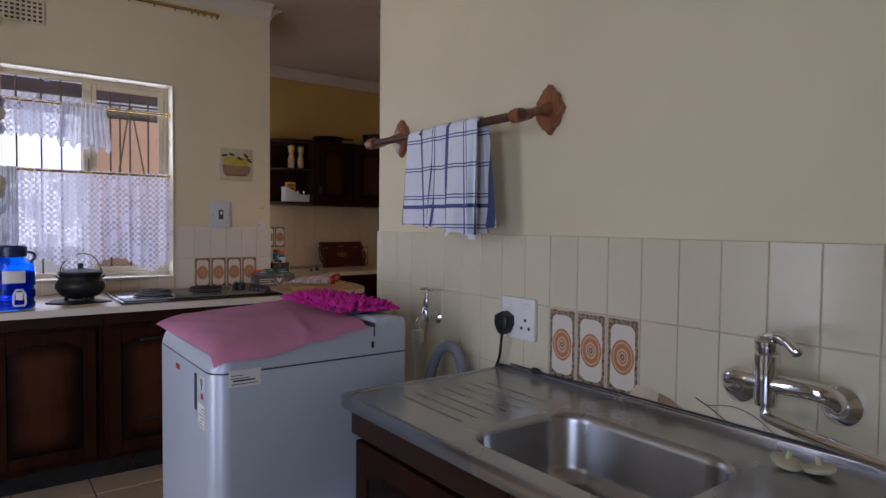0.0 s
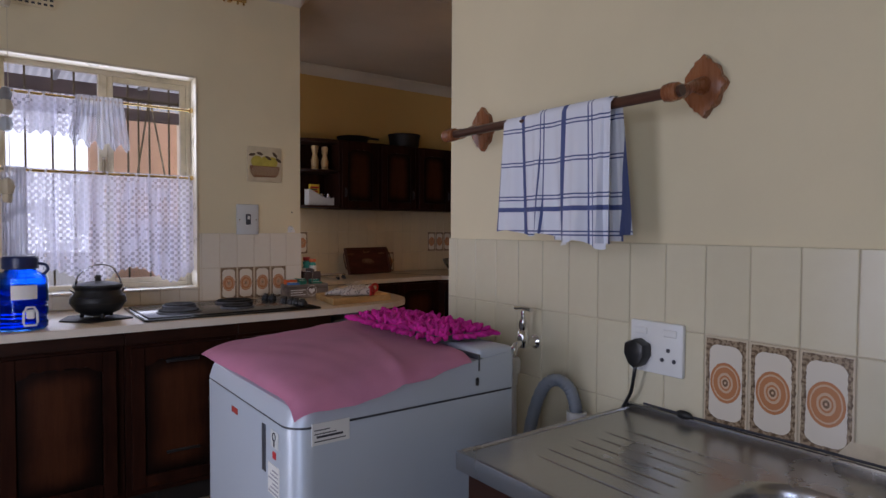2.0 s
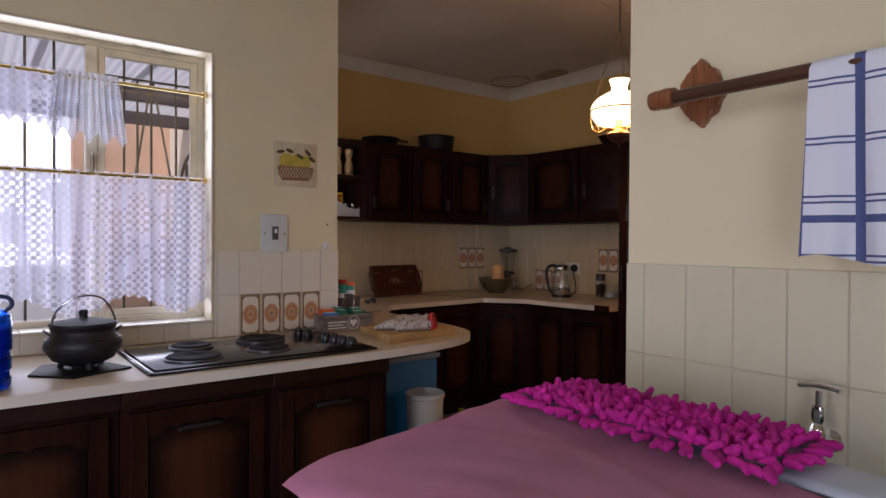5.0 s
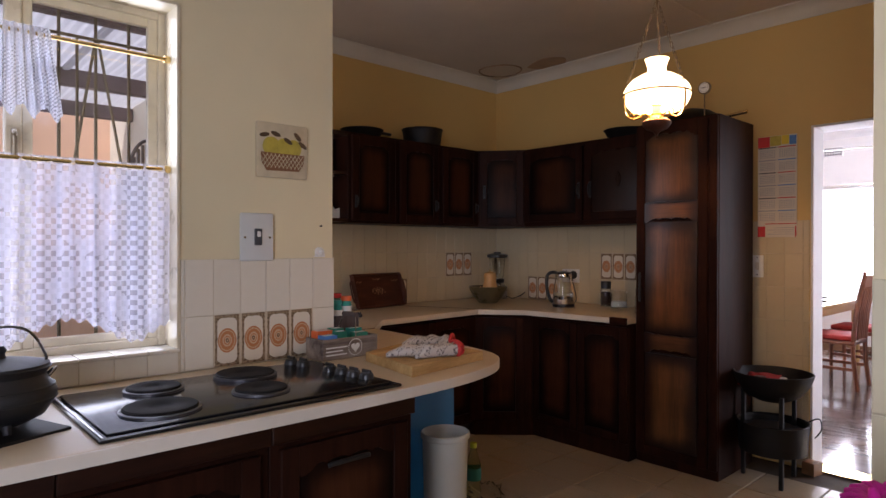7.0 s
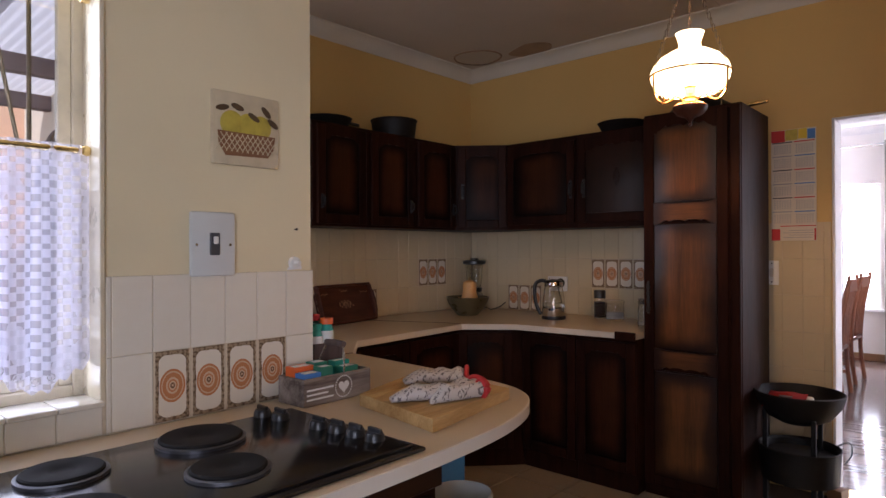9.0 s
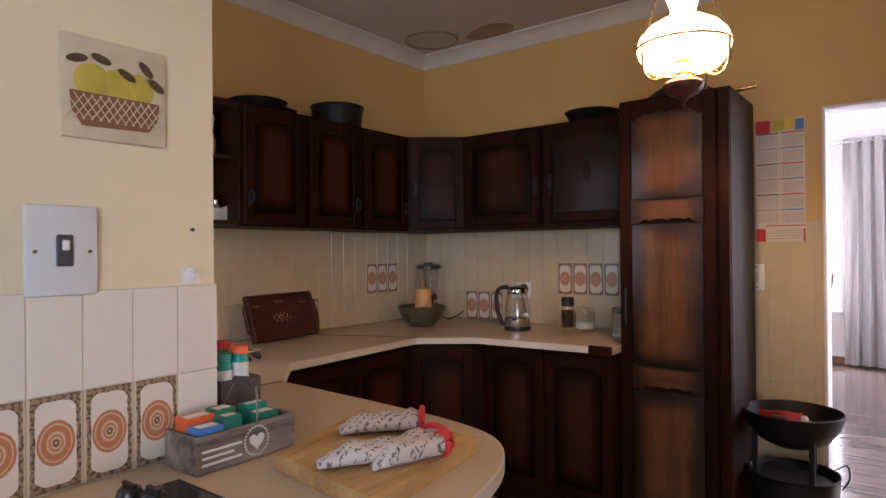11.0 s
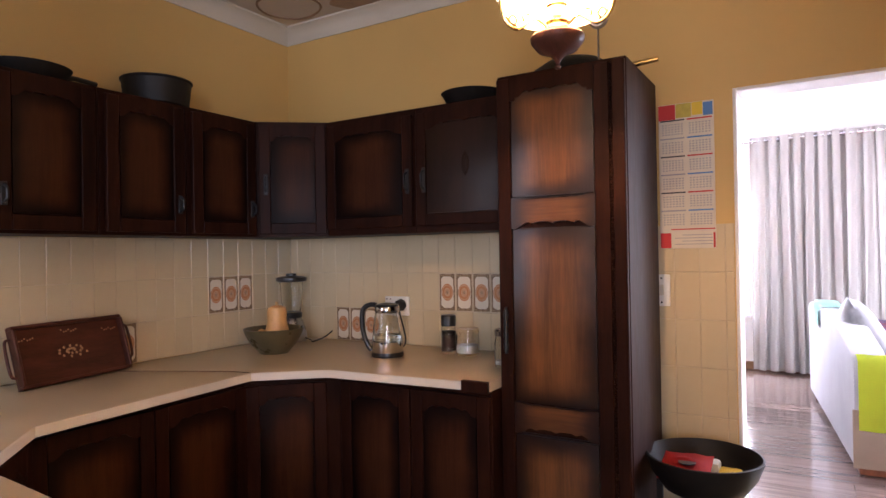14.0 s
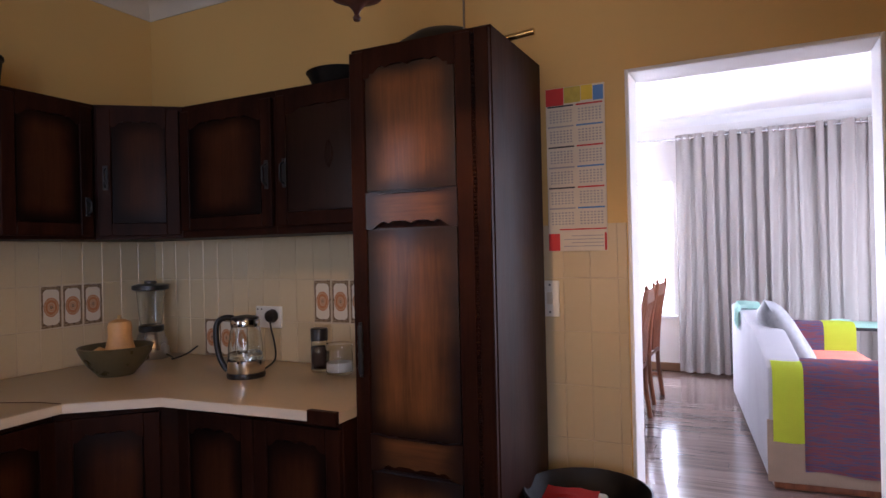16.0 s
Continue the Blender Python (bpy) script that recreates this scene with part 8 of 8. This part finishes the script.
def cover(name, label, x0, x1, y0, y1, drop, mt):
    """A cloth over a sofa arm, hanging down both sides."""
    g = thing(name, label, "throw", sm @ Vector(((x0 + x1) / 2, (y0 + y1) / 2, 0.72)))
    bm = bm_new()
    prof = [(x0 - 0.015, 0.70 - drop), (x0 - 0.018, 0.60), (x0 - 0.012, 0.69), (x0 + 0.03, 0.722), ((x0 + x1) / 2, 0.728), (x1 - 0.03, 0.722), (x1 + 0.012, 0.69), (x1 + 0.014, 0.52)]
    ny = 26
    rows = []
    for i in range(ny + 1):
        y = y0 + (y1 - y0) * i / ny
        rows.append([bm.verts.new((x + 0.006 * noise.noise((y * 9, z * 6, 1)), y, z + 0.008 * noise.noise((y * 7, x * 5, 2)) + (0.018 * noise.noise((y * 5, 3, 1)) if k == 0 else 0))) for k, (x, z) in enumerate(prof)])
    for a, b in zip(rows, rows[1:]):
        for k in range(len(prof) - 1):
            bm.faces.new((a[k], a[k + 1], b[k + 1], b[k]))
    bmesh.ops.solidify(bm, geom=list(bm.faces), thickness=0.004)
    bm.transform(sm)
    part("fabric", bm, mt, g, smooth=60)


cover("lime_cloth", "lime green cloth over the sofa arm", 0.0, 0.24, -0.20, -0.045, 0.42, M_lime)
cover("woven_throw", "purple and red woven throw over the sofa arm", 0.0, 0.24, -0.93, -0.20, 0.58, M_throw)
cover("woven_throw", "purple woven throw on the far sofa arm", 2.04, 2.28, -0.70, -0.20, 0.3, M_throw)
cover("lime_cloth", "yellow cloth on the far sofa arm", 2.04, 2.28, -0.93, -0.70, 0.3, M_lime)
pw = thing("cushion", "satin grey striped cushion leaning on the sofa back", "cushion", sm @ Vector((0.8, -0.28, 0.52)))
bm = bm_new()
N = 16
for side in (-1, 1):
    g = []
    for j in range(N + 1):
        row = []
        for i in range(N + 1):
            u, w = i / N * 2 - 1, j / N * 2 - 1
            k = 0.085 * (max(0, (1 - u ** 4)) * max(0, (1 - w ** 4))) ** 0.6
            row.append(bm.verts.new((u * 0.36, side * k * 1.2, w * 0.30)))
        g.append(row)
    for a, b in zip(g, g[1:]):
        for i in range(N):
            bm.faces.new((a[i], a[i + 1], b[i + 1], b[i]))
bmesh.ops.remove_doubles(bm, verts=bm.verts, dist=0.0005)
bm.transform(sm @ Matrix.Translation((0.92, -0.26, 0.71)) @ Matrix.Rotation(radians(-28), 4, "X") @ Matrix.Rotation(radians(12), 4, "Y"))
part("cover", bm, M_pillow, pw, smooth=80)
mc = thing("mint_cloth", "mint green cloth draped over the sofa back", "cloth", sm @ Vector((1.7, -0.1, 0.9)))
bm = bm_new()
rows = []
for i in range(15):
    x = 1.45 + 0.4 * i / 14
    top = 0.86 + 0.04 * min(1, (x - 0.5) / 1.4)
    prof = [(0.0, top - 0.16), (-0.008, top - 0.03), (-0.03, top + 0.012), (-0.11, top + 0.018), (-0.19, top + 0.012), (-0.215, top - 0.04), (-0.22, top - 0.2)]
    rows.append([bm.verts.new((x, y + 0.006 * noise.noise((x * 12, z * 8, 0)), z + 0.02 * noise.noise((x * 8, y * 9, 4)))) for y, z in prof])
for a, b in zip(rows, rows[1:]):
    for k in range(len(a) - 1):
        bm.faces.new((a[k], a[k + 1], b[k + 1], b[k]))
bmesh.ops.solidify(bm, geom=list(bm.faces), thickness=0.004)
bm.transform(sm)
part("fabric", bm, M_mint, mc, smooth=60)

st_ = thing("side_table", "small dark side table with a mint runner", "table", (8.75, 2.1, 0))
bm = bm_new()
box(bm, 8.55, 1.55, 0.60, 9.0, 2.25, 0.63, 0.006)
part("tabletop", bm, M_iron, st_)
for x in (8.58, 8.97):
    for y in (1.58, 2.22):
        bm = bm_new()
        box(bm, x - 0.02, y - 0.02, 0.001, x + 0.02, y + 0.02, 0.60, 0.003)
        part("leg", bm, M_iron, st_)
rn = thing("table_runner", "mint green runner on the side table", "table runner", (8.75, 1.9, 0.63))
bm = bm_new()
box(bm, 8.53, 1.6, 0.631, 9.02, 2.2, 0.637, 0.002)
part("fabric", bm, M_mint, rn)
bo_ = thing("ornament_dish", "small green glass dish on the side table", "dish", (8.7, 1.95, 0.637))
bm = bm_new()
lathe(bm, [(0, 0.638), (0.05, 0.638), (0.08, 0.68), (0.076, 0.68), (0.045, 0.645), (0, 0.644)], (8.7, 1.95, 0), 20)
part("dish", bm, M_mint, bo_)

# dining table and chairs
dt = thing("dining_table", "honey-coloured wooden dining table with white edge", "table", (7.5, 4.25, 0))
bm = bm_new()
box(bm, 6.45, 3.72, 0.725, 8.7, 4.75, 0.765, 0.008, 2)
part("tabletop", bm, M_tablew, dt)
bm = bm_new()
box(bm, 6.55, 3.82, 0.63, 8.6, 4.65, 0.725, 0.004)
part("apron", bm, M_tablew, dt)
for x in (6.6, 8.55):
    for y in (3.87, 4.6):
        bm = bm_new()
        lathe(bm, [(0.03, 0.001), (0.045, 0.05), (0.035, 0.2), (0.05, 0.4), (0.05, 0.63)], (x, y, 0), 16)
        part("leg", bm, M_tablew, dt)
chair = thing("dining_chair", "red-brown wooden dining chair with a red cushion", "chair", (0, 0, 0), "dining chairs")


def cpart(name, bm, mt, label=""):
    return part(name, bm, mt, chair, label)


for s in (-1, 1):
    bm = bm_new()
    tube(bm, spline([(s * 0.20, -0.22, 0.001), (s * 0.20, -0.19, 0.25), (s * 0.20, -0.185, 0.45), (s * 0.20, -0.21, 0.75), (s * 0.195, -0.27, 1.06)], 6), 0.02, 8)
    lathe(bm, [(0.02, 1.05), (0.012, 1.07), (0.018, 1.085), (0.008, 1.105), (0, 1.108)], (s * 0.195, -0.27, 0), 12)
    cpart("back_leg", bm, M_chairw)
    bm = bm_new()
    tube(bm, [(s * 0.20, 0.20, 0.001), (s * 0.20, 0.20, 0.43)], 0.021, 8, taper=[0.8, 1.05])
    cpart("front_leg", bm, M_chairw)
    bm = bm_new()
    box(bm, s * 0.2 - 0.012, -0.19, 0.18, s * 0.2 + 0.012, 0.20, 0.21, 0.003)
    cpart("stretcher", bm, M_chairw)
bm = bm_new()
box(bm, -0.225, -0.20, 0.42, 0.225, 0.225, 0.455, 0.01, 2)
cpart("seat", bm, M_chairw)
bm = bm_new()
box(bm, -0.21, -0.18, 0.456, 0.21, 0.21, 0.505, 0.02, 3)
cpart("cushion", bm, M_cushion, "red seat cushion")
bm = bm_new()
wavy(bm, -0.19, 0.19, lambda s: 0.96, lambda s: 1.03 + 0.035 * bump_wave(s), -0.275, -0.25)
cpart("top_rail", bm, M_chairw)
for k in range(5):
    x = -0.12 + 0.06 * k
    bm = bm_new()
    tube(bm, [(x, -0.20, 0.47), (x, -0.215, 0.72), (x, -0.262, 0.97)], 0.010, 6)
    cpart("spindle", bm, M_chairw)
chair.matrix_basis = pose(7.02, 3.66, 0)
copy_thing(chair, pose(7.88, 3.68, 0, 0, 0, -3))
copy_thing(chair, pose(7.3, 4.88, 0, 0, 0, 180))
for x, y, r, mt, lb in ((6.9, 4.0, 0.13, M_black, "black dinner plate on the table"), (7.4, 3.95, 0.13, M_black, "black dinner plate on the table"), (7.3, 4.4, 0.13, M_black, "black dinner plate on the table"), (7.95, 4.1, 0.13, M_black, "black dinner plate on the table")):
    pl = thing("dinner_plate", lb, "plate", (x, y, 0.765), "plates on the dining table")
    bm = bm_new()
    lathe(bm, [(0, 0.766), (0.08, 0.766), (r, 0.782), (r - 0.004, 0.785), (0.08, 0.771), (0, 0.771)], (x, y, 0), 28)
    part("plate", bm, mt, pl)
bb = thing("black_bowl", "black serving bowl on the dining table", "bowl", (7.7, 4.35, 0.765))
bm = bm_new()
lathe(bm, [(0, 0.766), (0.06, 0.766), (0.10, 0.82), (0.115, 0.90), (0.11, 0.90), (0.095, 0.83), (0, 0.775)], (7.7, 4.35, 0), 28)
part("bowl", bm, M_black, bb)

# ---- pieces of walls and floors ----
PITCH, ROW, TOP = 0.102, 0.2035, 1.28


def tile_mesh(name, w, h, material, t=0.008):
    bm = bm_new()
    box(bm, -w / 2, 0, -h / 2, w / 2, t, h / 2)
    top = [e for e in bm.edges if all(v.co.y < 1e-6 for v in e.verts)]
    bmesh.ops.bevel(bm, geom=top, offset=0.0014, segments=1, affect="EDGES", profile=0.5)
    return finish(bm, name, material)


tile_cache = {}


def put_tile(parent, name, place, ang, w, h, material):
    key = (round(w, 3), round(h, 3), material.name)
    if key not in tile_cache:
        tile_cache[key] = tile_mesh(name, w, h, material)
    ob = new(name, tile_cache[key])
    ob.parent = parent
    tilt = noise.noise((place[0] * 37, place[1] * 41, place[2] * 29))
    ob.matrix_basis = Matrix.Translation(place) @ Matrix.Rotation(radians(ang), 4, "Z") @ Matrix.Rotation(radians(0.25 * tilt), 4, "X")


def tile_wall(parent, face, along, start, stop, origin, rows, decor, plain, name="wall_tile"):
    """Rows of tiles on a wall; decor: (row, first, last) columns counted from the origin."""
    span = stop - start
    c0 = math.floor((start - origin) / PITCH + 1e-6)
    c1 = math.ceil((stop - origin) / PITCH - 1e-6)
    for r, (z0, z1) in rows:
        for c in range(c0, c1):
            a, b = max(start, origin + c * PITCH), min(stop, origin + (c + 1) * PITCH)
            if b - a < 0.012:
                continue
            mid, w, h = (a + b) / 2, b - a - 0.0022, z1 - z0 - 0.0022
            dec = any(r == rr and f <= c <= q for rr, f, q in decor) and w > 0.09
            mt = M_decor if dec else plain
            place = (mid, face, (z0 + z1) / 2) if along == "x" else (face, mid, (z0 + z1) / 2)
            put_tile(parent, "decor_tile" if dec else name, place, 0 if along == "x" else -90, w, h, mt)


def rows_from(top, n, low=None):
    out = []
    for r in range(n):
        z1, z0 = top - r * ROW, top - (r + 1) * ROW
        if low is not None:
            z0 = max(z0, low)
        if z1 - z0 > 0.012:
            out.append((r, (z0, z1)))
    return out


def backing(name, b):
    structure(name, [b], M_grout, "grey grout behind the tiles", "trim")


backing("trim_grout_sink", (1.3035, -1.2, 0.40, 1.3105, SINK_Y - 0.001, TOP - 0.002))
tile_wall(wall_sink, 1.3005, "y", -0.35, SINK_Y, 0.828, rows_from(TOP, 5, 0.40), ((1, 0, 2),), M_tile)
backing("trim_grout_window", (WX1 + 0.006, 4.0545, 0.886, WIN_END - 0.001, 4.0605, TOP - 0.002))
tile_wall(wall_window, 4.0515, "x", WX1 + 0.008, WIN_END + 0.004, 1.095, rows_from(TOP, 2, 0.887), ((1, 0, 3),), M_tile_w)
backing("trim_grout_sill", (-1.2, 4.0545, 0.886, WX1 + 0.006, 4.0605, WZ0 - 0.006))
tile_wall(wall_window, 4.0515, "x", -0.5, WX1 + 0.006, 0.564, [(5, (0.887, WZ0 - 0.006))], (), M_tile_w)
backing("trim_grout_north", (1.602, 5.5945, 0.886, 4.289, 5.6005, UZ0 - 0.001))
tile_wall(wall_north, 5.5915, "x", 1.61, 4.279, 3.666, [(0, (TOP, UZ0 - 0.002)), (1, (TOP - ROW, TOP)), (2, (0.887, TOP - ROW))], ((1, 0, 2), (1, -15, -14), (2, -5, -5)), M_tile_k)
backing("trim_grout_east", (4.2845, 3.87, 0.886, 4.2905, 5.59, UZ0 - 0.001))
tile_wall(wall_east, 4.2815, "y", 3.87, 5.59, 4.105, [(0, (TOP, UZ0 - 0.002)), (1, (TOP - ROW, TOP)), (2, (0.887, TOP - ROW))], ((1, 0, 3), (2, 8, 10)), M_tile_k)
backing("trim_grout_doorway", (4.2845, OPEN1 + 0.004, 0.02, 4.2905, 3.86, 1.488))
tile_wall(wall_east, 4.2815, "y", OPEN1 + 0.004, 3.50, 3.112, rows_from(1.49, 8, 0.02), (), M_tile_k)

# floor tiles
FP = 0.33
bmf = bm_new()
box(bmf, -FP / 2 + 0.0035, -FP / 2 + 0.0035, -0.009, FP / 2 - 0.0035, FP / 2 - 0.0035, 0.0)
bmesh.ops.bevel(bmf, geom=[e for e in bmf.edges if all(v.co.z > -1e-6 for v in e.verts)], offset=0.003, segments=1, affect="EDGES", profile=0.5)
ftile = finish(bmf, "floor_tile", M_floor, 40)
rest = bm_new()
for i in range(-14, 4):
    for j in range(-18, 5):
        x, y = 3.39 + (i + 0.5) * FP, 4.22 + (j + 0.5) * FP
        if x < -1.28 + FP / 2 or x > 4.29 - FP * 0.4 or y < -1.68 or y > 5.6:
            continue
        if y > 0.9:
            ob = new("floor_tile", ftile)
            ob.parent = floor
            ob.matrix_basis = Matrix.Translation((x, y, 0.0))
        else:
            box(rest, x - FP / 2 + 0.002, y - FP / 2 + 0.002, -0.009, x + FP / 2 - 0.002, y + FP / 2 - 0.002, 0.0)
ob = new("floor_tiles_rest", finish(rest, "floor_tiles_rest", M_floor))
ob.parent = floor
tagged(ob, kind="stuff")

# laminate planks
plank_cache = {}
for i in range(26):
    x0 = 4.43 + i * 0.19
    shift = (i * 0.47) % 1.2
    for j in range(-1, 5):
        y0, y1 = max(0.56, 1.2 * j - 0.2 + shift), min(6.99, 1.2 * (j + 1) - 0.2 + shift)
        if y1 - y0 < 0.05:
            continue
        key = round(y1 - y0, 2)
        if key not in plank_cache:
            bm = bm_new()
            box(bm, 0.0006, 0.0006, -0.009, 0.1894, y1 - y0 - 0.0012, 0.0, 0.0012)
            plank_cache[key] = finish(bm, "plank", M_plank, 40)
        ob = new("plank", plank_cache[key])
        ob.parent = lounge_floor
        ob.location = (x0, y0, 0)
